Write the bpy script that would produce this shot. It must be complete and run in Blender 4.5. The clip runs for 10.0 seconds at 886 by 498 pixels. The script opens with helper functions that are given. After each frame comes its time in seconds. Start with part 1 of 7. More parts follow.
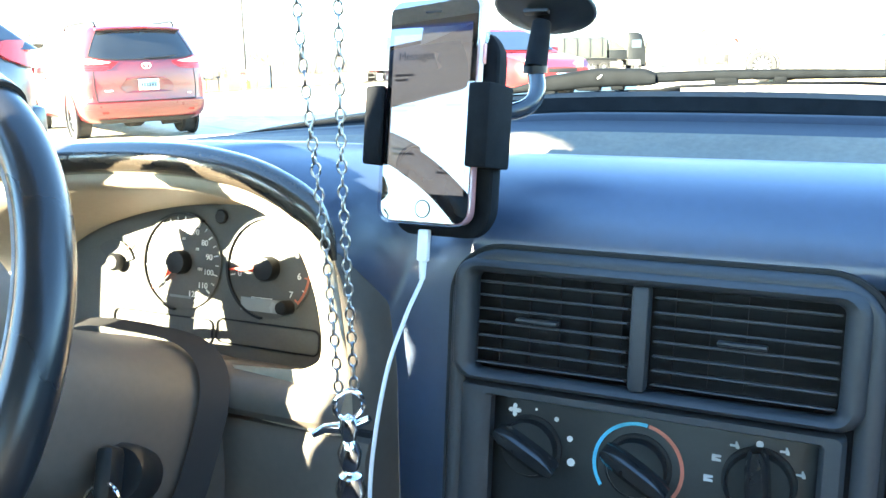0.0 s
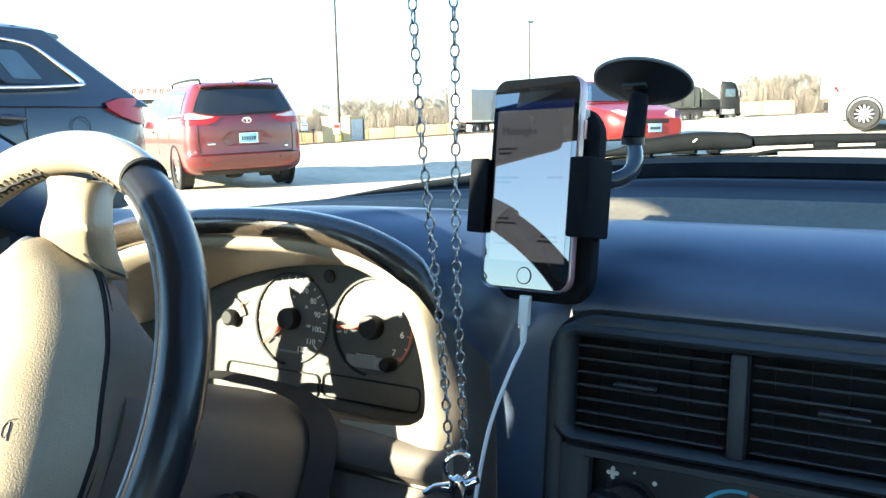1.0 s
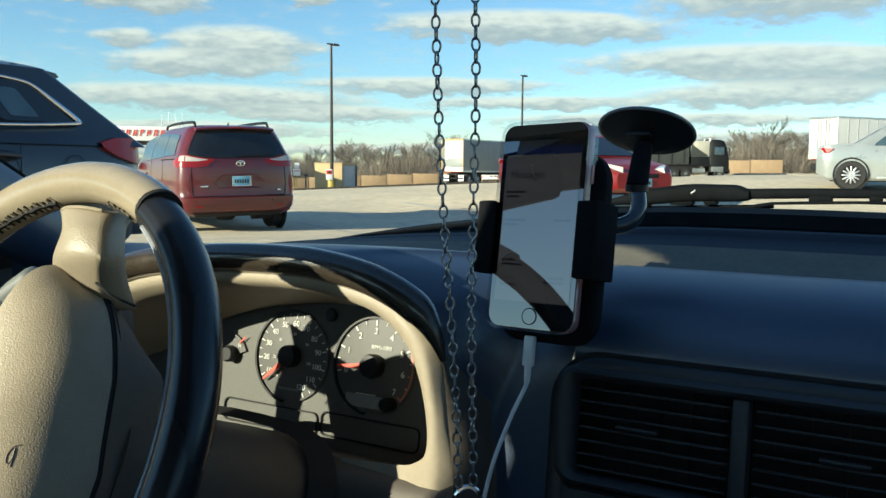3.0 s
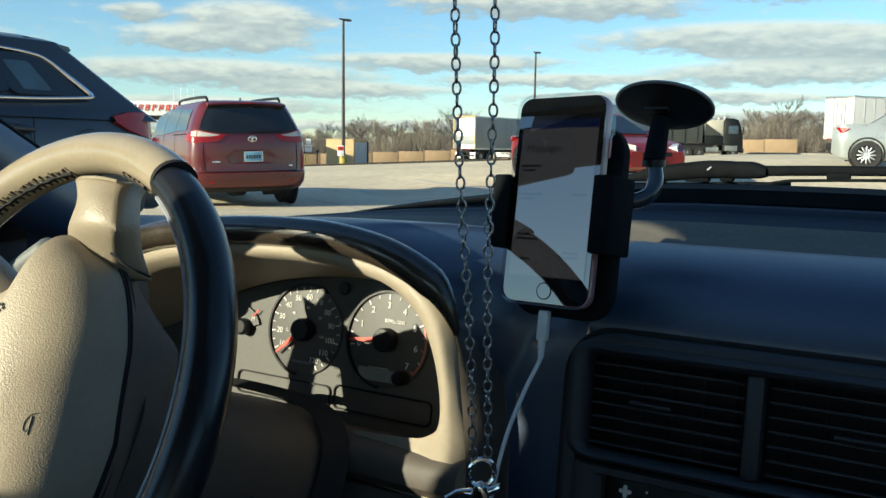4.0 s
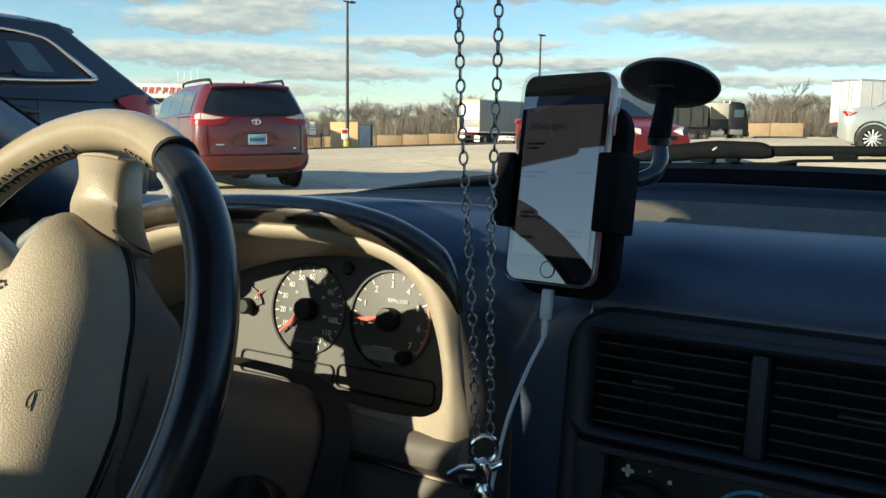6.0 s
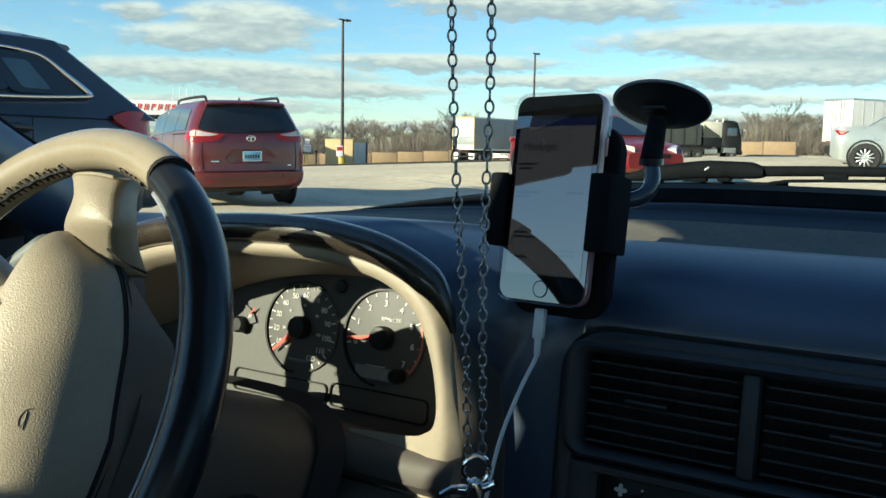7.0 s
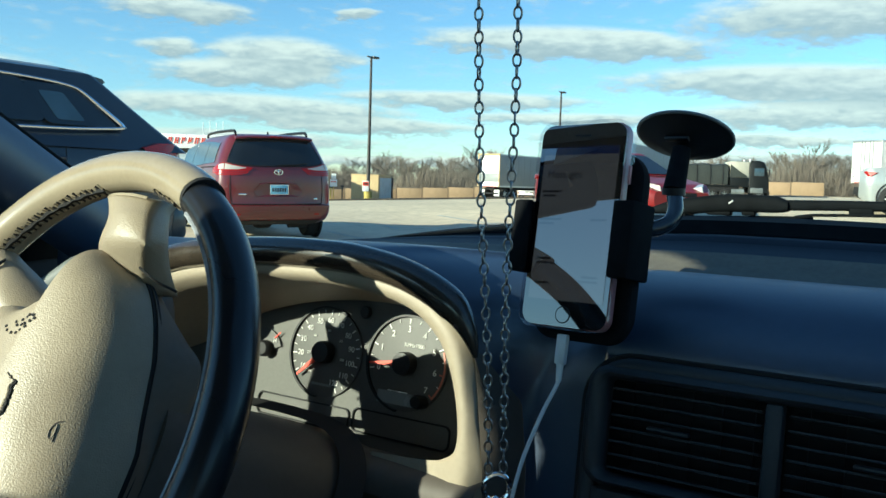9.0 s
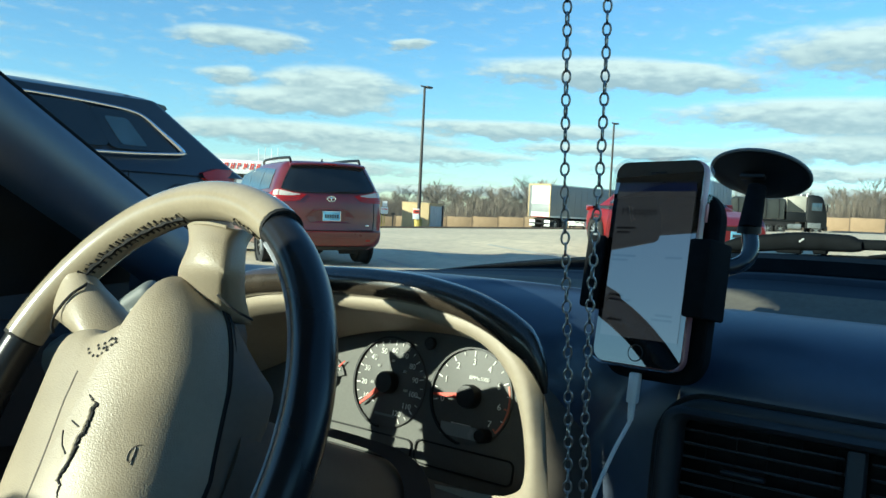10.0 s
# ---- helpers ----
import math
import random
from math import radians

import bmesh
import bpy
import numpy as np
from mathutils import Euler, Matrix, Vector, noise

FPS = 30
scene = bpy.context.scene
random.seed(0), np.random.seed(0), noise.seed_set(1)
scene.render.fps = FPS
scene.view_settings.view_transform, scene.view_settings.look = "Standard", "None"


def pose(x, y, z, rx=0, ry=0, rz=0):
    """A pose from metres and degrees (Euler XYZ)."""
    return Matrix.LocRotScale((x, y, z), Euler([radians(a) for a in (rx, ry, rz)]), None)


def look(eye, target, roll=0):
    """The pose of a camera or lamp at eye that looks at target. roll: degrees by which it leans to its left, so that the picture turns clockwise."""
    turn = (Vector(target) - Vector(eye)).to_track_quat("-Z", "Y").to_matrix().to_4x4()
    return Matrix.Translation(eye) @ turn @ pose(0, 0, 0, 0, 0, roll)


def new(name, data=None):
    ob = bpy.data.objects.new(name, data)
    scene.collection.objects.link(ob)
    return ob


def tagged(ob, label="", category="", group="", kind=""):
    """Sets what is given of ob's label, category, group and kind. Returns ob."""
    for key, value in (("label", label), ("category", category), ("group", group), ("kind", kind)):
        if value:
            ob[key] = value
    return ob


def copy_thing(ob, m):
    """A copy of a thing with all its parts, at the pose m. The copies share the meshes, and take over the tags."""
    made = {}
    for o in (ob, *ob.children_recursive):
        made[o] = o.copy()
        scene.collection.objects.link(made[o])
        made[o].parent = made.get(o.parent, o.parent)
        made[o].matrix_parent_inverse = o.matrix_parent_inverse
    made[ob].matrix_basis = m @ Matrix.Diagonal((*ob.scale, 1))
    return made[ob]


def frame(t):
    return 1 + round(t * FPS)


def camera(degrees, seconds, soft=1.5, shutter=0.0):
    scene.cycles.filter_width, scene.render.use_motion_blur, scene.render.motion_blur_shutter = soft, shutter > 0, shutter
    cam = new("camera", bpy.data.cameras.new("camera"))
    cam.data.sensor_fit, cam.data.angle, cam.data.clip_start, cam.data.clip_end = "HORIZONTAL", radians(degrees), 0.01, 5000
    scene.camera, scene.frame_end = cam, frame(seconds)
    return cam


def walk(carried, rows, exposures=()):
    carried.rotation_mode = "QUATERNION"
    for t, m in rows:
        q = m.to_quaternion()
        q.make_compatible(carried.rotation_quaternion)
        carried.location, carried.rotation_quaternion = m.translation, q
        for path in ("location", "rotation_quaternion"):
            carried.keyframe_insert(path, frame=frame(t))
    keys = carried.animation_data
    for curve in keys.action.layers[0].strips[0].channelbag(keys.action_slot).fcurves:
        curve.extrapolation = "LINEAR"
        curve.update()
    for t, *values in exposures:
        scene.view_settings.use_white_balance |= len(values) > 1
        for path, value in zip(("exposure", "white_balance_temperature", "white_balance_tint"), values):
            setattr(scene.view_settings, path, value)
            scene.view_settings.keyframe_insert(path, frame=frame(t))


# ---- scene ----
cam = camera(55.2, 10.0)
# seconds, eye x y z, yaw, pitch, roll
ROWS = [
    (0.0, 0.0073, 0.0374, 1.0451, 24.71, -12.03, 0.76),
    (0.5, 0.0124, 0.0133, 1.0621, 30.15, -8.95, 1.28),
    (1.0, 0.0102, 0.0119, 1.0602, 30.65, -8.57, 1.22),
    (1.5, 0.0119, 0.0031, 1.0609, 31.64, -7.49, 1.12),
    (2.0, -0.0008, -0.0010, 1.0568, 30.85, -3.61, -0.22),
    (2.5, 0.0052, -0.0024, 1.0556, 30.02, -4.46, -0.30),
    (4.0, 0.0012, -0.0018, 1.0524, 30.89, -6.82, -0.83),
    (4.5, 0.0000, 0.0000, 1.0500, 31.00, -8.09, -0.75),
    (5.0, -0.0009, 0.0011, 1.0476, 31.39, -8.80, -0.92),
    (5.5, 0.0000, 0.0008, 1.0477, 31.35, -8.43, -0.86),
    (7.0, 0.0025, -0.0014, 1.0504, 30.82, -6.77, -1.10),
    (7.5, 0.0058, -0.0039, 1.0475, 30.80, -5.50, -1.07),
    (8.0, 0.0089, -0.0092, 1.0495, 30.63, -3.41, -1.35),
    (8.5, 0.0074, -0.0155, 1.0483, 31.54, -3.10, -1.34),
    (9.0, 0.0072, -0.0090, 1.0436, 32.52, -4.38, -1.85),
    (9.5, -0.0021, -0.0146, 1.0424, 34.31, -4.70, -2.19),
    (10.0, -0.0051, -0.0191, 1.0464, 35.90, -2.58, -2.87),
]
# seconds, stops, kelvin, tint
EXPOSURES = [
    (0.0, 4.5, 6800, 0), (0.5, 3.55, 6750, 0), (1.0, 2.87, 6550, 1), (1.5, 2.22, 6600, 1), (1.8, 1.65, 6650, -1), (2.1, 1.32, 6500, -3),
    (2.5, 0.97, 6050, -8), (3.2, 0.97, 6500, -3), (4.0, 0.95, 6520, -2), (4.5, 0.95, 6800, 1), (5.5, 0.97, 6900, 3), (7.0, 0.98, 6350, -6), (8.0, 1.0, 5880, -9), (9.5, 1.03, 5880, -12), (10.0, 1.03, 5700, -13),
]
walk(cam, [(t, pose(x, y, z, 90 + pitch, roll, yaw)) for t, x, y, z, yaw, pitch, roll in ROWS], EXPOSURES)

# ---- light ----
SUN_AZ, SUN_EL = 152.5, 17.5          # degrees to the left of straight ahead, degrees up
to_sun = Vector((-math.sin(radians(SUN_AZ)) * math.cos(radians(SUN_EL)), math.cos(radians(SUN_AZ)) * math.cos(radians(SUN_EL)), math.sin(radians(SUN_EL))))
world = bpy.data.worlds.new("sky")
scene.world = world
world.use_nodes = True
wn = world.node_tree.nodes
sky = wn.new("ShaderNodeTexSky")
sky.sky_type, sky.sun_disc = "NISHITA", False
sky.sun_elevation, sky.sun_rotation = radians(SUN_EL), math.atan2(to_sun.x, to_sun.y)
sky.air_density, sky.dust_density, sky.ozone_density = 1.0, 0.1, 4.25
wn["Background"].inputs["Strength"].default_value = 0.1
world.node_tree.links.new(sky.outputs[0], wn["Background"].inputs["Color"])
sun_data = bpy.data.lights.new("sun", "SUN")
sun_data.energy, sun_data.angle, sun_data.color = 4.6, radians(0.5), (1.0, 0.88, 0.70)
sun = new("sun", sun_data)
sun.matrix_world = look((0, 0, 50), Vector((0, 0, 50)) - to_sun)


# ---- materials ----
def mat(name, base, rough=0.5, metal=0.0, vary=0.12, scale=30.0, bump=0.0, bump_scale=400.0, fine=0.0, spec=0.5, coat=0.0, emit=None, per_object=0.0, stretch=None, crackle=False):
    m = bpy.data.materials.new(name)
    m.use_nodes = True
    nt = m.node_tree
    b = nt.nodes["Principled BSDF"]
    b.inputs["Roughness"].default_value = rough
    b.inputs["Metallic"].default_value = metal
    b.inputs["Specular IOR Level"].default_value = spec
    b.inputs["Coat Weight"].default_value = coat
    b.inputs["Coat Roughness"].default_value = 0.06
    tc = nt.nodes.new("ShaderNodeTexCoord")
    src = tc.outputs["Object"]
    if stretch:
        mp = nt.nodes.new("ShaderNodeMapping")
        mp.inputs["Scale"].default_value = stretch
        nt.links.new(src, mp.inputs["Vector"])
        src = mp.outputs[0]
    n1 = nt.nodes.new("ShaderNodeTexNoise")
    n1.inputs["Scale"].default_value, n1.inputs["Detail"].default_value = scale, 5.0
    nt.links.new(src, n1.inputs["Vector"])
    ramp = nt.nodes.new("ShaderNodeValToRGB")
    ramp.color_ramp.elements[0].position, ramp.color_ramp.elements[1].position = 0.3, 0.7
    ramp.color_ramp.elements[0].color = (*[c * (1 - vary) for c in base], 1)
    ramp.color_ramp.elements[1].color = (*[min(c * (1 + vary), 1) for c in base], 1)
    nt.links.new(n1.outputs["Fac"], ramp.inputs["Fac"])
    out = ramp.outputs["Color"]
    if fine:
        n2 = nt.nodes.new("ShaderNodeTexNoise")
        n2.inputs["Scale"].default_value, n2.inputs["Detail"].default_value = scale * 14, 3.0
        nt.links.new(src, n2.inputs["Vector"])
        mx = nt.nodes.new("ShaderNodeMix")
        mx.data_type, mx.blend_type = "RGBA", "MULTIPLY"
        mr = nt.nodes.new("ShaderNodeMapRange")
        mr.inputs["From Min"].default_value, mr.inputs["From Max"].default_value = 0.3, 0.7
        mr.inputs["To Min"].default_value, mr.inputs["To Max"].default_value = 1 - fine, 1.0
        nt.links.new(n2.outputs["Fac"], mr.inputs["Value"])
        cb = nt.nodes.new("ShaderNodeCombineColor")
        for i in range(3):
            nt.links.new(mr.outputs[0], cb.inputs[i])
        mx.inputs["Factor"].default_value = 1.0
        nt.links.new(out, mx.inputs["A"])
        nt.links.new(cb.outputs[0], mx.inputs["B"])
        out = mx.outputs["Result"]
    if per_object:
        oi = nt.nodes.new("ShaderNodeObjectInfo")
        hs = nt.nodes.new("ShaderNodeHueSaturation")
        mr2 = nt.nodes.new("ShaderNodeMapRange")
        mr2.inputs["To Min"].default_value, mr2.inputs["To Max"].default_value = 1 - per_object, 1 + per_object
        nt.links.new(oi.outputs["Random"], mr2.inputs["Value"])
        nt.links.new(mr2.outputs[0], hs.inputs["Value"])
        nt.links.new(out, hs.inputs["Color"])
        out = hs.outputs[0]
    nt.links.new(out, b.inputs["Base Color"])
    rr = nt.nodes.new("ShaderNodeMapRange")
    rr.inputs["To Min"].default_value, rr.inputs["To Max"].default_value = max(rough - 0.08, 0.02), min(rough + 0.08, 1)
    nt.links.new(n1.outputs["Fac"], rr.inputs["Value"])
    nt.links.new(rr.outputs[0], b.inputs["Roughness"])
    if bump:
        if crackle:
            nb = nt.nodes.new("ShaderNodeTexVoronoi")
            nb.feature = "SMOOTH_F1"
            height = nb.outputs["Distance"]
        else:
            nb = nt.nodes.new("ShaderNodeTexNoise")
            nb.inputs["Detail"].default_value = 2.0
            height = nb.outputs["Fac"]
        nb.inputs["Scale"].default_value = bump_scale
        nt.links.new(src, nb.inputs["Vector"])
        bp = nt.nodes.new("ShaderNodeBump")
        bp.inputs["Strength"].default_value, bp.inputs["Distance"].default_value = bump, 0.6 / bump_scale
        nt.links.new(height, bp.inputs["Height"])
        nt.links.new(bp.outputs[0], b.inputs["Normal"])
    if emit:
        b.inputs["Emission Color"].default_value = (*emit[:3], 1)
        b.inputs["Emission Strength"].default_value = emit[3]
    return m


def glass_mat(name, tint, keep):
    m = bpy.data.materials.new(name)
    m.use_nodes = True
    nt = m.node_tree
    nt.nodes.remove(nt.nodes["Principled BSDF"])
    tr, gl, mx = [nt.nodes.new("ShaderNode" + k) for k in ("BsdfTransparent", "BsdfGlossy", "MixShader")]
    tr.inputs[0].default_value = (*tint, 1)
    gl.inputs["Roughness"].default_value = 0.02
    mx.inputs[0].default_value = keep
    nt.links.new(tr.outputs[0], mx.inputs[1])
    nt.links.new(gl.outputs[0], mx.inputs[2])
    nt.links.new(mx.outputs[0], nt.nodes["Material Output"].inputs[0])
    return m


M = {}
M["vinyl"] = mat("dark blue dash vinyl", (0.029, 0.049, 0.093), 0.38, vary=0.15, scale=9, bump=0.2, bump_scale=1500, fine=0.12, spec=0.95)
M["cowl"] = mat("dark dash top plastic", (0.016, 0.022, 0.034), 0.6, vary=0.15, scale=14, bump=0.2, bump_scale=1200, fine=0.2, spec=0.3)
M["tray"] = mat("grey-beige dash top", (0.135, 0.125, 0.10), 0.7, vary=0.15, scale=14, bump=0.2, bump_scale=1200, fine=0.2)
M["tan"] = mat("tan interior plastic", (0.345, 0.295, 0.222), 0.5, vary=0.08, scale=14, bump=0.15, bump_scale=1400, fine=0.08)
# dark interior tone; also stands for shade on the tan hood's flank
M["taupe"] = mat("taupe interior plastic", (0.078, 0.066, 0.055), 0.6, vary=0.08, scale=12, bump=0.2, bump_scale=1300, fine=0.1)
# like the pad's tan, darkened to stand for the shade on the shroud
M["shroud"] = mat("wheel shroud darkened for shade", (0.125, 0.104, 0.082), 0.6, vary=0.1, scale=14, bump=0.2, bump_scale=1300, fine=0.1)
M["bead"] = mat("dark brown hood bead", (0.042, 0.034, 0.026), 0.24, vary=0.2, scale=40, bump=0.12, bump_scale=900, fine=0.2, coat=0.5)
M["rubber"] = mat("matt black wiper rubber", (0.007, 0.0085, 0.010), 0.7, vary=0.3, scale=60, fine=0.2, spec=0.05)
M["mark_grey"] = mat("pale grey print", (0.45, 0.45, 0.45), 0.6, vary=0.1)
M["leather"] = mat("tan leather grain", (0.33, 0.280, 0.207), 0.42, vary=0.1, scale=18, bump=0.42, bump_scale=1050, fine=0.06, crackle=True)
M["rim_tan"] = mat("smooth tan leather", (0.32, 0.272, 0.197), 0.22, coat=0.25, vary=0.1, scale=22, bump=0.12, bump_scale=700, fine=0.06)
M["rim_black"] = mat("black rubber grip", (0.012, 0.013, 0.016), 0.28, vary=0.12, scale=5, bump=0.06, bump_scale=900, fine=0.05)
M["black"] = mat("black plastic", (0.012, 0.013, 0.014), 0.42, vary=0.25, scale=30, bump=0.15, bump_scale=1200, fine=0.2, spec=0.3)
M["gloss_black"] = mat("glossy black trim", (0.018, 0.018, 0.018), 0.2, vary=0.3, scale=30, fine=0.2, coat=0.3)
M["neck"] = mat("dark glossy mount neck", (0.020, 0.026, 0.036), 0.22, vary=0.2, scale=40, coat=0.4)
M["gap"] = mat("black gap", (0.006, 0.006, 0.007), 0.8, vary=0.2)
M["bezel"] = mat("blue grey stack plastic", (0.030, 0.033, 0.038), 0.55, vary=0.12, scale=18, bump=0.15, bump_scale=1400, fine=0.12)
M["slat"] = mat("dark vent slat", (0.016, 0.019, 0.025), 0.42, vary=0.2, scale=40, fine=0.2, spec=0.5)
M["lip"] = mat("clear rubber lip", (0.16, 0.18, 0.19), 0.25, vary=0.1, scale=60)
M["face"] = mat("grey gauge face", (0.094, 0.094, 0.085), 0.6, vary=0.08, scale=30, fine=0.1)
M["dial"] = mat("grey gauge dial", (0.076, 0.077, 0.072), 0.55, vary=0.08, scale=30, fine=0.1)
M["white"] = mat("white print", (0.75, 0.75, 0.72), 0.6, vary=0.06)
M["red"] = mat("red needle", (0.65, 0.05, 0.02), 0.5, vary=0.1)
M["cyan"] = mat("blue print", (0.08, 0.45, 0.65), 0.5, vary=0.08)
M["dull_red"] = mat("dull red print", (0.45, 0.14, 0.09), 0.5, vary=0.08)
M["lcd"] = mat("grey display", (0.22, 0.24, 0.25), 0.25, vary=0.06)
M["chrome"] = mat("chrome", (0.75, 0.75, 0.76), 0.12, 1.0, vary=0.08, scale=80)
M["steel_grey"] = mat("grey grip edge line", (0.34, 0.36, 0.40), 0.4, vary=0.25, scale=60, fine=0.2)
M["steel"] = mat("dull steel chain", (0.32, 0.32, 0.32), 0.3, 1.0, vary=0.2, scale=200)
M["cable"] = mat("white cable rubber", (0.72, 0.72, 0.70), 0.5, vary=0.06)
M["phone_glass"] = mat("phone front glass", (0.008, 0.008, 0.009), 0.02, vary=0.1, spec=0.5, coat=1.0)
M["screen"] = mat("phone display glass", (0.03, 0.028, 0.028), 0.02, vary=0.04, scale=60, spec=0.5, coat=1.0, emit=(0.9, 0.8, 0.82, 0.0135))
M["print"] = mat("grey screen print", (0.006, 0.006, 0.008), 0.02, vary=0.05, coat=1.0, emit=(0.9, 0.8, 0.82, 0.002))
M["bar_blue"] = mat("dark blue screen bar", (0.006, 0.010, 0.03), 0.02, vary=0.05, coat=1.0, emit=(0.1, 0.2, 0.9, 0.006))
for key in ("phone_glass", "screen", "print", "bar_blue"):
    shader = M[key].node_tree.nodes["Principled BSDF"]
    shader.inputs["Coat IOR"].default_value = 1.85
    shader.inputs["Coat Roughness"].default_value = 0.01
    M[key].node_tree.links.remove(shader.inputs["Roughness"].links[0])
M["case"] = glass_mat("clear phone case", (0.90, 0.91, 0.93), 0.10)
M["foam"] = mat("matt black foam", (0.009, 0.010, 0.012), 0.9, vary=0.25, scale=120, bump=0.5, bump_scale=1800, fine=0.3, spec=0.1)
M["rose"] = mat("rose phone body", (0.52, 0.24, 0.24), 0.35, 0.15, vary=0.08)
M["headliner"] = mat("grey headliner cloth", (0.30, 0.28, 0.25), 0.9, vary=0.1, scale=20, bump=0.3, bump_scale=900, fine=0.2)
M["door_dark"] = mat("dark door trim", (0.04, 0.042, 0.05), 0.6, vary=0.15, scale=12, bump=0.2, bump_scale=900, fine=0.15)
M["wind_glass"] = glass_mat("windscreen glass", (0.97, 0.985, 0.98), 0.015)
M["red_paint"] = mat("dark red car paint", (0.105, 0.010, 0.012), 0.30, 0.0, vary=0.10, scale=3, fine=0.08, coat=0.7)
M["bright_red"] = mat("red car paint", (0.19, 0.010, 0.012), 0.36, vary=0.08, scale=3, fine=0.06, coat=0.12, spec=0.3)
M["blue_paint"] = mat("dark slate car paint", (0.018, 0.023, 0.034), 0.35, 0.1, vary=0.1, scale=3, fine=0.08, coat=0.5)
M["silver_paint"] = mat("pale silver car paint", (0.33, 0.355, 0.35), 0.3, 0.3, vary=0.06, scale=3, fine=0.05, coat=0.8)
M["tint"] = mat("tinted car glass", (0.012, 0.014, 0.016), 0.05, vary=0.2, scale=4, spec=0.7)
M["tint_blue"] = mat("car side glass", (0.05, 0.08, 0.10), 0.05, vary=0.2, scale=4, spec=0.8)
M["tyre"] = mat("tyre rubber", (0.02, 0.02, 0.02), 0.85, vary=0.2, scale=20, bump=0.3, bump_scale=120)
M["alloy"] = mat("alloy wheel", (0.55, 0.55, 0.55), 0.3, 0.8, vary=0.08)
M["lamp_red"] = mat("red tail lamp", (0.30, 0.010, 0.010), 0.2, vary=0.15, scale=30, coat=0.15, spec=0.3)
M["lamp_clear"] = mat("clear lamp lens", (0.52, 0.48, 0.43), 0.12, vary=0.1, scale=30, coat=0.6)
M["plate"] = mat("pale blue plate", (0.20, 0.44, 0.58), 0.5, vary=0.15, scale=40)
M["lot"] = mat("pale lot concrete", (0.70, 0.585, 0.41), 0.85, vary=0.14, scale=0.35, bump=0.3, bump_scale=25, fine=0.25)
M["verge"] = mat("dry winter grass", (0.20, 0.15, 0.07), 0.95, vary=0.3, scale=0.4, bump=0.4, bump_scale=8, fine=0.4)
M["kerb"] = mat("kerb concrete", (0.30, 0.27, 0.22), 0.9, vary=0.15, scale=2, fine=0.2)
M["line"] = mat("worn white line", (0.55, 0.53, 0.47), 0.8, vary=0.25, scale=5, fine=0.4)
M["fence"] = mat("tan board fence", (0.38, 0.26, 0.15), 0.8, vary=0.12, scale=0.8, fine=0.2, per_object=0.08)
M["post"] = mat("brown fence post", (0.20, 0.14, 0.09), 0.85, vary=0.15)
M["wall_tan"] = mat("tan painted block", (0.50, 0.37, 0.20), 0.85, vary=0.08, scale=2, fine=0.12)
M["gate"] = mat("grey steel gate", (0.48, 0.50, 0.51), 0.6, vary=0.12, scale=2, fine=0.15)
M["bin"] = mat("grey green steel bin", (0.18, 0.20, 0.20), 0.6, vary=0.2, scale=2, fine=0.2)
M["yellow"] = mat("yellow painted base", (0.42, 0.31, 0.06), 0.6, vary=0.12, scale=3, fine=0.15)
M["pole"] = mat("dark bronze pole", (0.03, 0.025, 0.022), 0.5, vary=0.15)
M["bark"] = mat("bare winter bark", (0.185, 0.158, 0.130), 0.95, vary=0.2, scale=2, per_object=0.16)
M["brush"] = mat("dry brush", (0.20, 0.166, 0.130), 0.95, vary=0.3, scale=0.2)
M["trailer_white"] = mat("white trailer panel", (0.60, 0.60, 0.58), 0.5, vary=0.06, scale=0.6, fine=0.08)
# grey for trailer sides turned from the sun: shade put into the colour
M["trailer_side"] = mat("trailer panel greyed for shade", (0.25, 0.265, 0.26), 0.5, vary=0.08, scale=0.6, fine=0.1)
M["truck_tan"] = mat("sunlit tan truck panel", (0.50, 0.47, 0.38), 0.5, vary=0.15, scale=0.8, fine=0.15)
M["cab_dark"] = mat("dark truck cab paint", (0.012, 0.014, 0.015), 0.5, vary=0.2, scale=0.8, fine=0.2, spec=0.2)
M["truck_dark"] = mat("dark green truck tarp", (0.034, 0.039, 0.034), 0.7, vary=0.2, scale=0.8, fine=0.2)
M["sign_white"] = mat("white sign board", (0.80, 0.80, 0.78), 0.5, vary=0.04, scale=0.8, fine=0.06)
M["mulch"] = mat("dark mulch", (0.06, 0.045, 0.03), 0.95, vary=0.3, scale=1.5, bump=0.4, bump_scale=12, fine=0.4)
M["sign_red"] = mat("red sign print", (0.60, 0.06, 0.03), 0.5, vary=0.06)
M["under"] = mat("underbody black", (0.012, 0.012, 0.013), 0.9, vary=0.2)


# ---- mesh helpers ----
def mesh_from(verts, faces, smooth=True, sharp=35):
    me = bpy.data.meshes.new("mesh")
    me.from_pydata([tuple(v) for v in verts], [], faces)
    bm = bmesh.new()
    bm.from_mesh(me)
    bmesh.ops.recalc_face_normals(bm, faces=bm.faces)
    bm.to_mesh(me)
    bm.free()
    return finish(me, smooth, sharp)


def finish(me, smooth=True, sharp=35):
    me.polygons.foreach_set("use_smooth", [smooth] * len(me.polygons))
    if smooth:
        me.set_sharp_from_angle(angle=radians(sharp))
    me.update()
    return me


def bm_mesh(bm, smooth=True, sharp=35):
    me = bpy.data.meshes.new("mesh")
    bm.to_mesh(me)
    bm.free()
    return finish(me, smooth, sharp)


def thing(name, label, category, at=None, group="", kind=""):
    ob = new(name)
    ob.empty_display_size = 0.05
    if at is not None:
        ob.matrix_world = at
    return tagged(ob, label, category, group, kind)


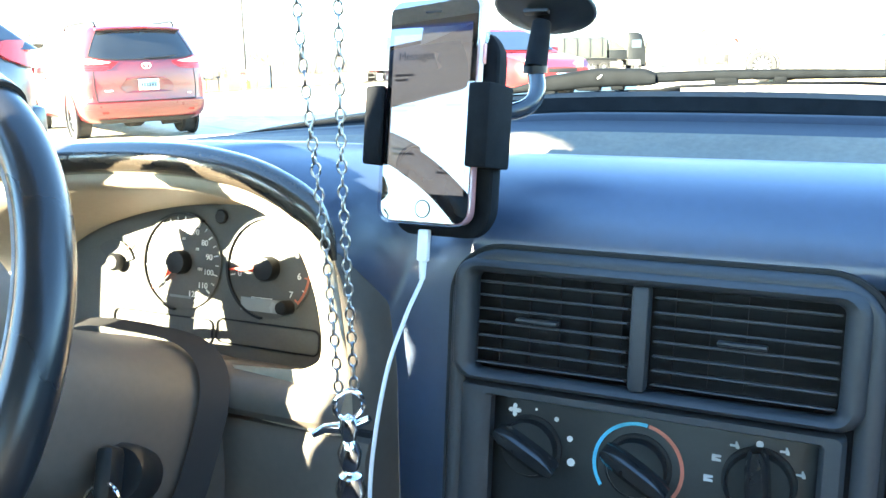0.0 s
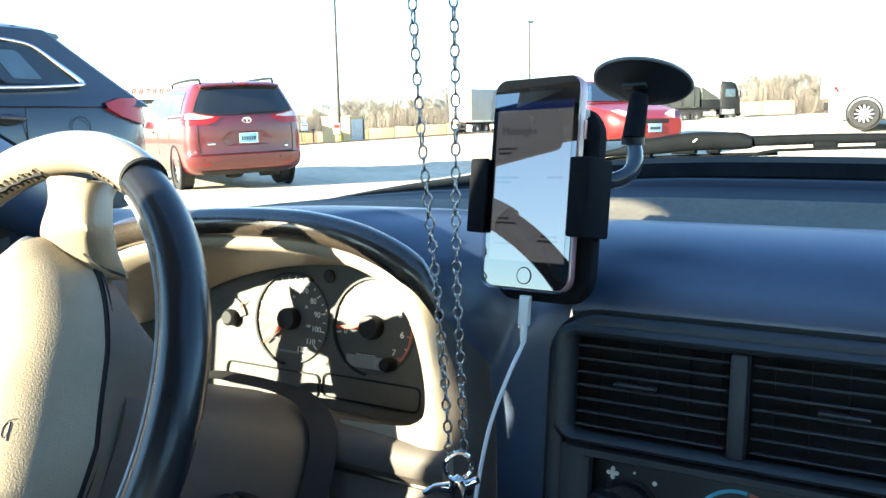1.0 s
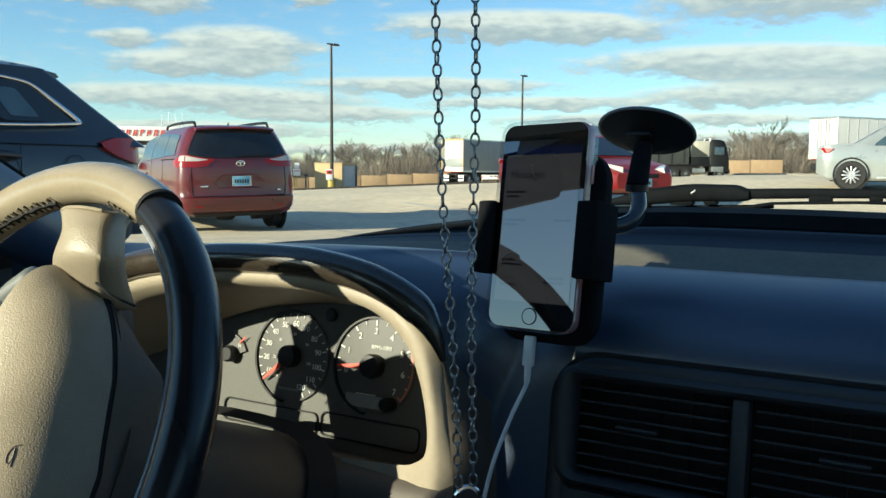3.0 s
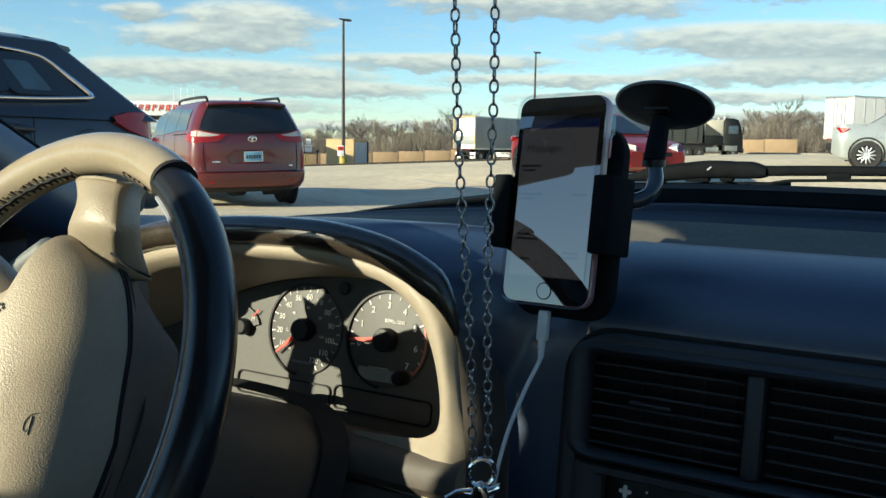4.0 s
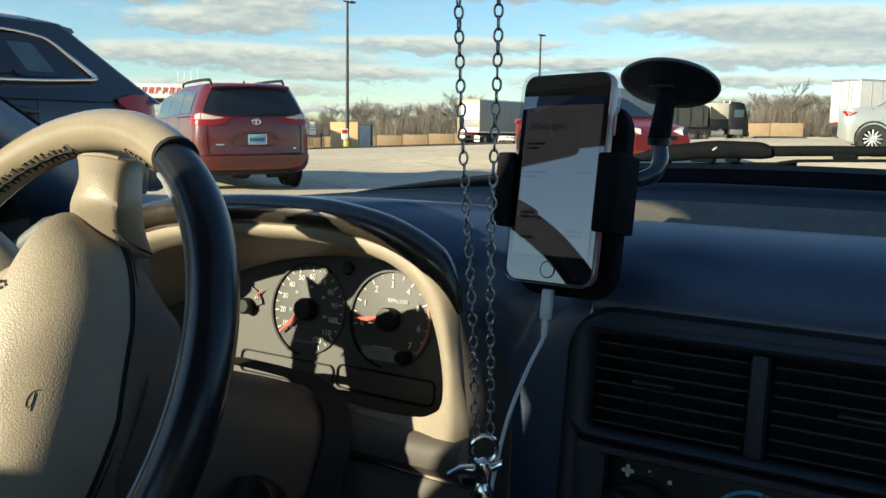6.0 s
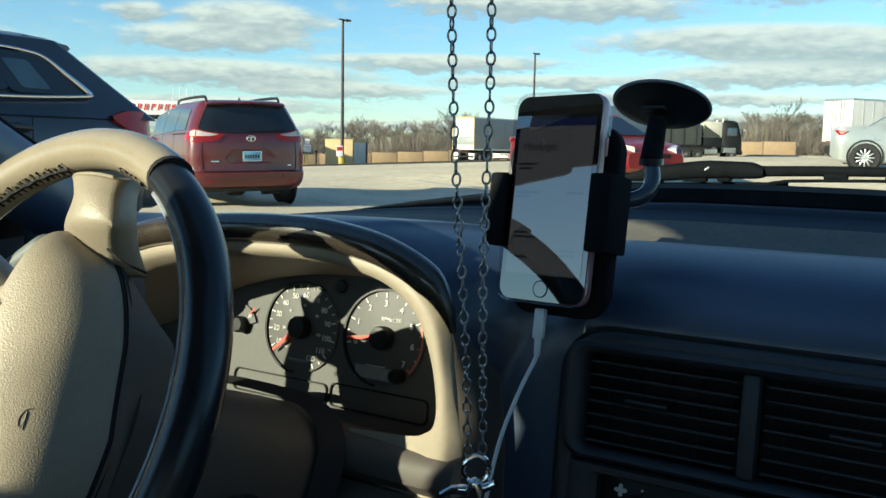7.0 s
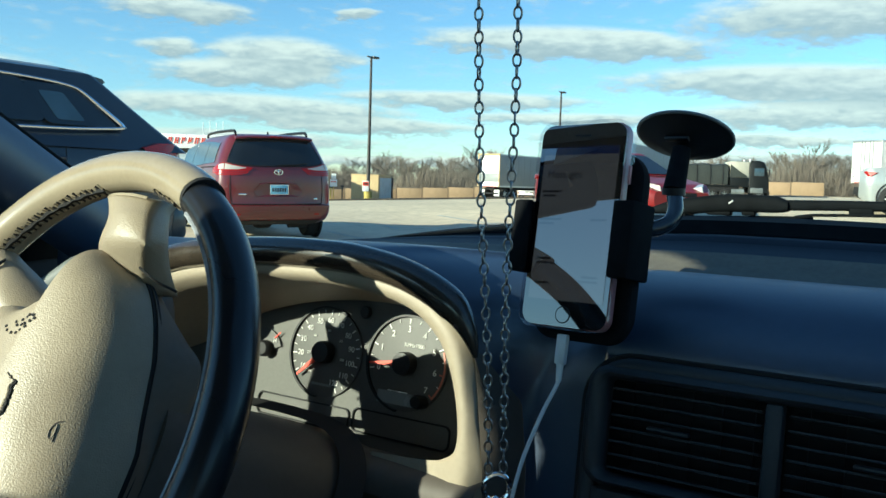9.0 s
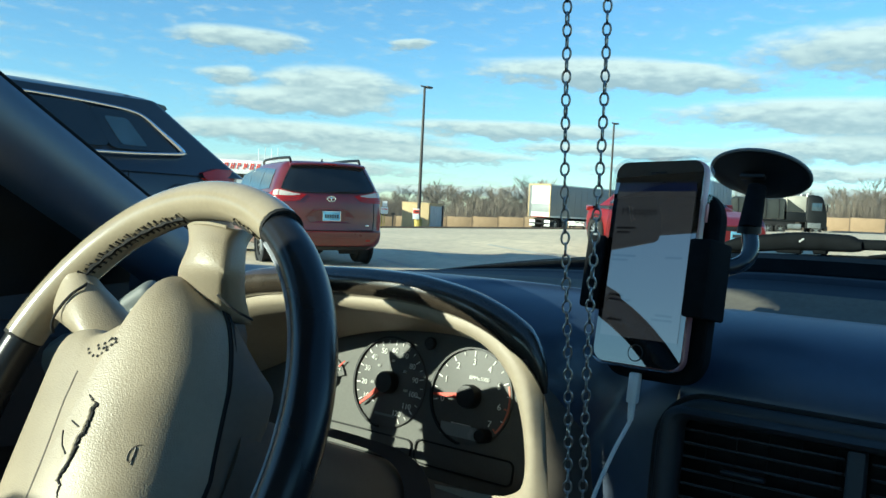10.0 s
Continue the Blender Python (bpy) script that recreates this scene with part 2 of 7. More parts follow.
def part(name, me, material, parent, label="", m=None):
    ob = new(name, me)
    if not me.materials:
        me.materials.append(M[material])
    ob.parent = parent
    if m is not None:
        ob.matrix_basis = m
    if label:
        ob["label"] = label
    return ob


def solo(name, me, material, label, category, kind="", m=None, group=""):
    ob = new(name, me)
    me.materials.append(M[material])
    if m is not None:
        ob.matrix_world = m
    return tagged(ob, label, category, group, kind)


def box(sx, sy, sz, bevel=0.0, at=(0, 0, 0), seg=2):
    bm = bmesh.new()
    bmesh.ops.create_cube(bm, size=1.0)
    for v in bm.verts:
        v.co = Vector((v.co.x * sx + at[0], v.co.y * sy + at[1], v.co.z * sz + at[2]))
    if bevel:
        bmesh.ops.bevel(bm, geom=list(bm.edges), offset=bevel, segments=seg, profile=0.5, affect="EDGES")
    return bm_mesh(bm)


def loft(rows, closed=False, cap=False, smooth=True, sharp=40):
    n = len(rows[0])
    verts = [p for r in rows for p in r]
    faces = []
    for i in range(len(rows) - 1):
        for j in range(n if closed else n - 1):
            k = (j + 1) % n
            faces.append((i * n + j, i * n + k, (i + 1) * n + k, (i + 1) * n + j))
    if cap:
        faces.append(tuple(range(n)))
        faces.append(tuple((len(rows) - 1) * n + j for j in range(n)))
    return mesh_from(verts, faces, smooth, sharp)


def lathe(profile, seg=24, smooth=True, sharp=35):
    """profile: radius, height pairs, turned round z."""
    rows = [[(r * math.cos(2 * math.pi * k / seg), r * math.sin(2 * math.pi * k / seg), h) for k in range(seg)] for r, h in profile]
    return loft(rows, True, True, smooth, sharp)


def spline(points, n):
    """n places along a smooth curve through a few control places."""
    p = np.array([tuple(q) for q in points], float)
    p = np.vstack([2 * p[0] - p[1], p, 2 * p[-1] - p[-2]])
    out = []
    for s in np.linspace(0, len(p) - 3 - 1e-9, n):
        i, t = int(s), s - int(s)
        a, b, c, d = p[i:i + 4]
        out.append(0.5 * (2 * b + (c - a) * t + (2 * a - 5 * b + 4 * c - d) * t * t + (3 * b - a - 3 * c + d) * t ** 3))
    return [Vector(q) for q in out]


def tube(path, radius, seg=10, closed=False, cap=True):
    path = [Vector(p) for p in path]
    n = len(path)
    rows = []
    up = Vector((0.123, 0.456, 0.881))
    for i, p in enumerate(path):
        if closed:
            d = path[(i + 1) % n] - path[i - 1]
        else:
            d = path[min(i + 1, n - 1)] - path[max(i - 1, 0)]
        d.normalize()
        a = d.cross(up).normalized()
        b = d.cross(a)
        r = radius(i / (n - 1)) if callable(radius) else radius
        rows.append([p + r * (math.cos(2 * math.pi * k / seg) * a + math.sin(2 * math.pi * k / seg) * b) for k in range(seg)])
    if closed:
        rows.append(rows[0])
    return loft(rows, True, cap and not closed)


def plate_mesh(outline, depth, bevel=0.0):
    """A flat piece: outline in x, y, extruded from z = 0 up to depth."""
    bm = bmesh.new()
    f = bm.faces.new([bm.verts.new((x, y, 0)) for x, y in outline])
    r = bmesh.ops.extrude_face_region(bm, geom=[f])
    top = [g for g in r["geom"] if isinstance(g, bmesh.types.BMVert)]
    bmesh.ops.translate(bm, vec=(0, 0, depth), verts=top)
    bmesh.ops.recalc_face_normals(bm, faces=bm.faces)
    if bevel:
        edges = [e for e in bm.edges if all(v in top for v in e.verts)]
        bmesh.ops.bevel(bm, geom=edges, offset=bevel, segments=2, profile=0.5, affect="EDGES")
    return bm_mesh(bm)


def round_rect(x0, y0, x1, y1, r, seg=5):
    out = []
    for cx, cy, a0 in ((x1 - r, y1 - r, 0), (x0 + r, y1 - r, 90), (x0 + r, y0 + r, 180), (x1 - r, y0 + r, 270)):
        for k in range(seg + 1):
            a = radians(a0 + 90 * k / seg)
            out.append((cx + r * math.cos(a), cy + r * math.sin(a)))
    return out


def ring_mesh(outer, inner, depth, lip=0.0):
    """A frame between two outlines of as many corners, extruded from z = 0 to depth; lip raises the middle."""
    n = len(outer)
    mid = [((a[0] * 0.5 + b[0] * 0.5), (a[1] * 0.5 + b[1] * 0.5)) for a, b in zip(outer, inner)]
    rows = [[(x, y, 0) for x, y in outer], [(x, y, depth * 0.7) for x, y in outer], [(x * 0.8 + u * 0.2, y * 0.8 + w * 0.2, depth) for (x, y), (u, w) in zip(outer, inner)],
            [(x, y, depth + lip) for x, y in mid], [(x * 0.2 + u * 0.8, y * 0.2 + w * 0.8, depth) for (x, y), (u, w) in zip(outer, inner)],
            [(x, y, depth * 0.7) for x, y in inner], [(x, y, 0) for x, y in inner]]
    return loft(rows, True, False)


def arc_mesh(r0, r1, a0, a1, depth=0.0006, seg=24):
    out = [(r1 * math.cos(radians(a0 + (a1 - a0) * k / seg)), r1 * math.sin(radians(a0 + (a1 - a0) * k / seg))) for k in range(seg + 1)]
    out += [(r0 * math.cos(radians(a1 + (a0 - a1) * k / seg)), r0 * math.sin(radians(a1 + (a0 - a1) * k / seg))) for k in range(seg + 1)]
    return plate_mesh(out, depth)


def text_mesh(words, size, depth=0.0003):
    cu = bpy.data.curves.new("words", "FONT")
    cu.body, cu.size, cu.extrude, cu.align_x, cu.align_y = words, size, depth, "CENTER", "CENTER"
    ob = bpy.data.objects.new("words", cu)
    scene.collection.objects.link(ob)
    me = bpy.data.meshes.new_from_object(ob.evaluated_get(bpy.context.evaluated_depsgraph_get()))
    bpy.data.objects.remove(ob)
    return me


def frame_of(origin, x_axis, y_axis):
    x, y = Vector(x_axis).normalized(), Vector(y_axis).normalized()
    z = x.cross(y)
    m = Matrix((x, y, z)).transposed().to_4x4()
    m.translation = Vector(origin)
    return m


def slab(corners, thick):
    """A panel with four or more corners and thickness, grown against its normal."""
    c = [Vector(p) for p in corners]
    nrm = (c[1] - c[0]).cross(c[2] - c[0]).normalized()
    n = len(c)
    verts = c + [p - nrm * thick for p in c]
    faces = [tuple(range(n)), tuple(range(n, 2 * n))] + [(i, (i + 1) % n, n + (i + 1) % n, n + i) for i in range(n)]
    return mesh_from(verts, faces, False)


# ---- ground, verge, sky ----
def ground_z(x, y):
    """Level round the parked car, then a gentle cross fall: lower ahead-left, higher ahead-right."""
    d = math.hypot(x, y)
    az = math.degrees(math.atan2(-x, y))
    el = min(max(-1.28 + (38 - az) * 0.043, -1.45), -0.1) if az > -60 else -0.1
    if az > 100 or az < -60:
        el = -0.6
    k = min(max((az - 27) / 7, 0), 1) if az < 100 else 0
    t = min(max((d - 12 - 5.5 * k) / (15.5 - 3.5 * k), 0), 1)      # the rise begins farther off on the left
    w = t * t * (3 - 2 * t)
    rise = 0.156 * math.exp(-((x + 6.8) / 3.2) ** 2 - ((y - 4.2) / 4.5) ** 2)      # low swell under the bay alongside
    rise -= 0.12 * math.exp(-((x + 6.6) / 3.5) ** 2 - ((y - 17.8) / 3.5) ** 2)      # and a shallow dip under the red car
    return w * (1.05 + min(d, 130) * math.tan(radians(el))) + rise


def polar_sheet(d_list, az_list, lift):
    rows = []
    for d in d_list:
        rows.append([(-d * math.sin(radians(a)), d * math.cos(radians(a)), ground_z(-d * math.sin(radians(a)), d * math.cos(radians(a))) + lift) for a in az_list])
    return rows


D_LOT = [0.01, 3, 6, 9, 11, 13, 15, 17, 19, 21, 23, 25, 27, 30, 34, 40, 48, 58, 70, 85, 100, 130, 180, 300, 600, 1500, 4500]
solo("ground", loft(polar_sheet(D_LOT, np.linspace(-180, 180, 121), 0.0)), "lot", "pale sunlit concrete parking lot", "ground", "structure")
solo("verge", loft(polar_sheet([97, 110, 130, 180, 300, 600, 1500, 4000], np.linspace(-40, 75, 60), 0.13)), "verge", "dry brown winter grass beyond the lot", "grass", "structure")
kerb_rows = []
for d, h in ((96.7, 0.0), (96.72, 0.13), (96.78, 0.16), (97.0, 0.16), (97.1, 0.1)):
    kerb_rows.append([(p[0], p[1], p[2] + h) for p in polar_sheet([d], np.linspace(-40, 75, 60), 0.0)[0]])
solo("kerb", loft(kerb_rows), "kerb", "low concrete kerb along the far edge of the lot", "kerb", "structure")


# azimuth to the left, height, half length, half depth of each flat cloud, in degrees
CLOUDS = [(49.7, 10.4, 4.6, 0.75), (43.2, 8.0, 4.6, 1.15), (45.6, 6.7, 6.6, 0.85), (50.0, 8.1, 2.0, 0.6), (45.5, 4.6, 9.5, 0.85), (38.0, 3.7, 7.5, 0.55), (46.0, 2.6, 9.0, 0.5), (38.7, 10.9, 1.6, 0.35),
          (26.2, 9.5, 8.0, 1.0), (21.0, 9.2, 6.5, 0.9), (31.0, 5.6, 8.5, 0.6), (24.0, 4.5, 8.0, 0.45), (8.0, 10.9, 9.0, 1.6), (12.0, 7.1, 9.5, 0.95), (4.0, 6.4, 10.0, 1.05), (9.0, 4.9, 9.0, 0.8), (45.0, 1.3, 12.0, 0.45), (27.0, 1.5, 10.0, 0.40), (8.0, 2.1, 12.0, 0.45), (16.0, 3.4, 11.0, 0.45),
          (66.0, 6.0, 9.0, 1.0), (72.0, 10.0, 8.0, 1.2), (-10.0, 5.0, 11.0, 0.9), (-12.0, 11.0, 9.0, 1.3), (30.0, 16.5, 10.0, 1.5), (56.0, 17.0, 9.0, 1.4), (8.0, 18.0, 9.0, 1.6)]


def cloud_material():
    """Flat-based heaps: the greatest of many stretched ovals, their edges broken up by noise, pale above and grey below."""
    m = bpy.data.materials.new("cloud layer")
    m.use_nodes = True
    nt = m.node_tree
    nt.nodes.remove(nt.nodes["Principled BSDF"])

    def math_node(op, a, b=None, c=None):
        n = nt.nodes.new("ShaderNodeMath")
        n.operation = op
        for i, q in enumerate((a, b, c)):
            if q is None:
                continue
            if isinstance(q, (int, float)):
                n.inputs[i].default_value = q
            else:
                nt.links.new(q, n.inputs[i])
        return n.outputs[0]

    def noise(vec, scale, detail, rough=0.55):
        n = nt.nodes.new("ShaderNodeTexNoise")
        n.inputs["Scale"].default_value, n.inputs["Detail"].default_value, n.inputs["Roughness"].default_value = scale, detail, rough
        nt.links.new(vec, n.inputs["Vector"])
        return n.outputs["Fac"]

    tc, sep = nt.nodes.new("ShaderNodeTexCoord"), nt.nodes.new("ShaderNodeSeparateXYZ")
    nt.links.new(tc.outputs["Object"], sep.inputs[0])
    az = math_node("MULTIPLY", math_node("ARCTAN2", math_node("MULTIPLY", sep.outputs[0], -1.0), sep.outputs[1]), 57.2958)
    el = math_node("MULTIPLY", math_node("ARCTANGENT", math_node("DIVIDE", sep.outputs[2], 3600.0)), 57.2958)
    flat = nt.nodes.new("ShaderNodeCombineXYZ")
    nt.links.new(math_node("MULTIPLY", az, 0.34), flat.inputs[0])
    nt.links.new(el, flat.inputs[1])
    broad, fine = noise(flat.outputs[0], 0.55, 2.0), noise(flat.outputs[0], 1.6, 6.0, 0.6)
    waz = math_node("ADD", az, math_node("MULTIPLY", math_node("SUBTRACT", broad, 0.5), 5.0))
    wel = math_node("ADD", el, math_node("MULTIPLY", math_node("SUBTRACT", fine, 0.5), 1.0))
    total, tone = None, None
    for a0, e0, wa, we in CLOUDS:
        u = math_node("MULTIPLY", math_node("SUBTRACT", waz, a0), 0.85 / wa)
        v = math_node("MULTIPLY", math_node("SUBTRACT", wel, e0), 0.82 / we)
        f = math_node("MAXIMUM", math_node("SUBTRACT", math_node("SUBTRACT", 1.0, math_node("MULTIPLY", u, u)), math_node("MULTIPLY", v, v)), 0.0)
        fv = math_node("MULTIPLY", f, v)
        total = f if total is None else math_node("ADD", total, f)
        tone = fv if tone is None else math_node("ADD", tone, fv)
    rough = math_node("ADD", total, math_node("MULTIPLY", math_node("SUBTRACT", fine, 0.5), 1.5))
    dens = nt.nodes.new("ShaderNodeMapRange")
    dens.interpolation_type = "SMOOTHSTEP"
    dens.inputs["From Min"].default_value, dens.inputs["From Max"].default_value = -0.05, 0.75
    nt.links.new(rough, dens.inputs["Value"])
    height = math_node("DIVIDE", tone, math_node("ADD", total, 0.02))
    lit = math_node("ADD", math_node("MULTIPLY", height, 0.62), math_node("MULTIPLY", math_node("SUBTRACT", fine, 0.5), 1.1))
    shade = nt.nodes.new("ShaderNodeMapRange")
    shade.interpolation_type = "SMOOTHSTEP"
    shade.inputs["From Min"].default_value, shade.inputs["From Max"].default_value = -0.42, 0.50
    nt.links.new(lit, shade.inputs["Value"])
    ramp = nt.nodes.new("ShaderNodeValToRGB")
    ramp.color_ramp.elements[0].color, ramp.color_ramp.elements[1].color = (0.42, 0.47, 0.50, 1), (0.82, 0.82, 0.77, 1)
    nt.links.new(shade.outputs[0], ramp.inputs["Fac"])
    em, tr, mx = [nt.nodes.new("ShaderNode" + k) for k in ("Emission", "BsdfTransparent", "MixShader")]
    nt.links.new(ramp.outputs[0], em.inputs["Color"])
    em.inputs["Strength"].default_value = 0.57
    nt.links.new(math_node("MULTIPLY", dens.outputs[0], 0.9), mx.inputs[0])
    nt.links.new(tr.outputs[0], mx.inputs[1])
    nt.links.new(em.outputs[0], mx.inputs[2])
    nt.links.new(mx.outputs[0], nt.nodes["Material Output"].inputs[0])
    return m


M["cloud"] = cloud_material()
cloud_rows = [[(-3600 * math.sin(radians(a)), 3600 * math.cos(radians(a)), z) for a in np.linspace(-45, 95, 60)] for z in (30, 400, 800, 1500)]
solo("cloud_backdrop", loft(cloud_rows), "cloud", "flat-based grey-white clouds in a blue sky", "clouds", "structure")

# ---- the car that the camera sits in ----
XC = -0.11                              # the car's middle
XL, XR = XC - 0.70, XC + 0.70


def cabin_shell():
    """Plain walls that close the cabin: floor, roof, doors with window openings, pillars, rear. Unseen parts are shaped
    to cut the sun.
    """
    solo("cabin_floor", box(1.4, 3.2, 0.05, at=(XC, -0.4, 0.27)), "door_dark", "dark carpeted car floor", "floor", "structure")
    roof = [[(XC + s * w, y, z - 0.05 * abs(s) ** 3) for s in np.linspace(-1, 1, 13)] for y, w, z in
            ((0.14, 0.54, 1.285), (0.0, 0.56, 1.34), (-0.4, 0.57, 1.39), (-0.9, 0.57, 1.38), (-1.35, 0.55, 1.32))]
    up = [[(x, y, z + 0.03) for x, y, z in r] for r in roof]
    solo("ceiling", loft(roof + up[::-1] + [roof[0]]), "headliner", "pale grey cloth headliner of the car", "ceiling", "structure")
    for side, sx in (("left", -1), ("right", 1)):
        xs, xt = XC + sx * 0.70, XC + sx * 0.55
        door = thing("door_1" if sx < 0 else "door_2", "dark trimmed car door with its window closed", "car door", kind="structure")
        part("lower_panel", box(0.07, 1.35, 0.68, 0.015, at=(xs + sx * 0.035, -0.10, 0.62)), "door_dark", door)
        # the sill's unseen rear end is raised to shade the wheel pad
        part("sill", loft([[(xs + u, y, z0 + w) for u, w in ((-0.04, -0.10), (-0.045, 0.0), (-0.03, 0.012), (0.03, 0.012), (0.045, 0.0), (0.04, -0.10))] for y, z0 in ((0.60, 0.90), (0.30, 0.915), (0.0, 0.945), (-0.20, 0.955), (-0.26, 0.978), (-0.33, 1.033), (-0.36, 1.054), (-0.40, 1.080), (-0.45, 1.100), (-0.85, 1.12))], True, True), "door_dark", door)
        part("sail_panel", slab([(xs, 0.17, 0.93), (xs, 0.62, 0.96), (xs + (xt - xs) * 0.3, 0.30, 1.115)] if sx < 0 else [(xs, 0.17, 0.93), (xs + (xt - xs) * 0.3, 0.30, 1.115), (xs, 0.62, 0.96)], 0.02), "black", door)
        # unseen rounded corner, added at the window's upper rear to cut off sun
        def on_door(y, z):
            return (xs + (xt - xs) * (z - 0.97) / 0.36, y, z)

        bend = [on_door(p.x, p.y) for p in spline([(-0.47, 1.152, 0), (-0.40, 1.164, 0), (-0.34, 1.184, 0), (-0.30, 1.212, 0), (-0.275, 1.255, 0), (-0.265, 1.33, 0)], 13)]
        corner = [on_door(-0.47, 1.33)] + bend
        part("sun_block_corner", slab(corner if sx > 0 else corner[::-1], 0.03), "headliner", door, "unseen rounded grey corner added to block the sun")
        # middle pillar, widened out of view to block sun; rear quarter, rear pillar
        for nm, yb0, yb1, yt0, yt1 in (("pillar", -0.457, -1.12, -0.412, -1.0), ("pillar", -1.30, -1.75, -1.15, -1.40)):
            c = [(xs, yb0, 0.97), (xs, yb1, 0.97), (xt, yt1, 1.33), (xt, yt0, 1.33)]
            solo("wall_pillar", slab(c if sx > 0 else c[::-1], 0.04), "headliner", "unseen grey roof pillar of the car, sized to block the sun", "pillar", "structure")
        solo("wall_rear_side", box(0.06, 1.2, 0.70, at=(xs + sx * 0.03, -1.35, 0.62)), "door_dark", "dark rear side trim of the car", "side trim", "structure")
        rail = [(xt, -1.35, 1.29), (xt, -0.9, 1.335), (xt, -0.4, 1.345), (xt, -0.16, 1.325), (xt, 0.12, 1.215)]
        solo("roof_rail_trim", tube(spline(rail, 16), 0.028, 10), "headliner", "grey trim along the roof edge", "trim", "structure")
    solo("wall_rear", box(1.4, 0.05, 0.7, at=(XC, -1.95, 0.62)), "door_dark", "dark rear bulkhead of the car", "wall", "structure")
    solo("parcel_shelf", box(1.36, 0.55, 0.03, at=(XC, -1.68, 0.97)), "door_dark", "dark rear parcel shelf", "shelf", "structure")


cabin_shell()


def windscreen_base(x):
    """Foot of the windscreen: it bows forward in the middle and falls to the sides."""
    s = (x - XC + 0.02) / 0.62
    return 0.845 - 0.20 * abs(s) ** 2.6, 1.017 - (0.085 if s < 0 else 0.05) * abs(s) ** 2.2


def windscreen():
    rows = []
    for k in np.linspace(0, 1, 9):
        row = []
        for s in np.linspace(-1, 1, 17):
            xb = XC + s * 0.64
            yb, zb = windscreen_base(xb)
            xt = XC + s * 0.54
            yt, zt = 0.15 - 0.05 * abs(s) ** 2, 1.282 - 0.04 * s * s
            row.append((xb + (xt - xb) * k, yb + (yt - yb) * k, zb + (zt - zb) * k + 0.012 * math.sin(math.pi * k)))
        rows.append(row)
    ob = solo("window_1", loft(rows), "wind_glass", "clear raked windscreen of the car", "windscreen", "structure")
    ob.visible_shadow = False


windscreen()


def a_pillar(sx):
    x0, x1 = XC + sx * 0.645, XC + sx * 0.535
    rows = []
    for k in np.linspace(0, 1, 9):
        c = Vector((x0 + (x1 - x0) * k, 0.56 + (0.07 - 0.56) * k, 0.965 + (1.235 - 0.965) * k))
        along = Vector((x1 - x0, -0.49, 0.27)).normalized()
        side = along.cross(Vector((sx, 0, 0))).normalized()
        inn = along.cross(side).normalized()
        rows.append([c + side * (0.036 * math.cos(a)) + inn * (0.022 * math.sin(a)) for a in np.linspace(0, 2 * math.pi, 14)[:-1]])
    solo("pillar_trim", loft(rows, True, True), "vinyl", "dark blue windscreen pillar trim", "pillar", "structure")
    edge = [Vector((x0 + (x1 - x0) * k, 0.56 - 0.49 * k, 0.965 + 0.27 * k)) - side * 0.0365 for k in np.linspace(0, 1, 5)]
    solo("pillar_seal", tube(edge, 0.0035, 8), "rubber", "black rubber seal along the windscreen pillar", "seal", "structure")


a_pillar(-1)
a_pillar(1)


def sun_visor():
    """Unseen, added to darken the phone's reflection; folded up against the head of the glass on the driver's side."""
    v = thing("sun_visor", "unseen grey visor added to darken the phone's reflection", "sun visor", pose(-0.42, 0.155, 1.258))
    rows = []
    for u in np.linspace(0, 1, 7):
        y, z = 0.155 * u, -0.066 * u
        rows.append([(x, y + dy, z + dz) for x, dy, dz in ((-0.17, 0, 0), (-0.165, -0.003, -0.008), (0.165, -0.003, -0.008), (0.17, 0, 0), (0.165, 0.003, 0.006), (-0.165, 0.003, 0.006))])
    part("board", loft(rows, True, True), "headliner", v)
    part("hinge", tube([(-0.16, -0.004, 0.004), (0.14, -0.004, 0.004)], 0.006, 8), "black", v, "black hinge rod")


sun_visor()

# hood and scuttle outside the glass
hood_rows = []
for y, z, w in ((0.88, 0.975, 0.62), (1.1, 0.965, 0.66), (1.6, 0.92, 0.70), (2.1, 0.80, 0.70), (2.25, 0.62, 0.68)):
    hood_rows.append([(XC + s * w, y - 0.18 * abs(s) ** 2.5, z - 0.06 * abs(s) ** 2.5) for s in np.linspace(-1, 1, 15)])
solo("hood", loft(hood_rows), "blue_paint", "dark sloping car hood beyond the windscreen", "car hood", "structure")


# ---- dashboard ----
ARCH = [(-0.80, 0.52, 0.90), (-0.70, 0.51, 0.925), (-0.64, 0.50, 0.951), (-0.587, 0.50, 0.968), (-0.53, 0.50, 0.976), (-0.475, 0.50, 0.980), (-0.425, 0.50, 0.981), (-0.385, 0.50, 0.979), (-0.339, 0.50, 0.970), (-0.305, 0.50, 0.952),
        (-0.2905, 0.50, 0.926), (-0.286, 0.50, 0.900), (-0.2825, 0.50, 0.870), (-0.279, 0.50, 0.835), (-0.279, 0.50, 0.790), (-0.279, 0.50, 0.70)]
arch = spline(ARCH, 90)


def crest(x):
    """Rear edge of the top tray."""
    return Vector((x, 0.665 - 0.10 * max(0, (-x - 0.25) / 0.5) ** 2, 0.979 + 0.002 * math.exp(-((x + 0.42) / 0.12) ** 2)))


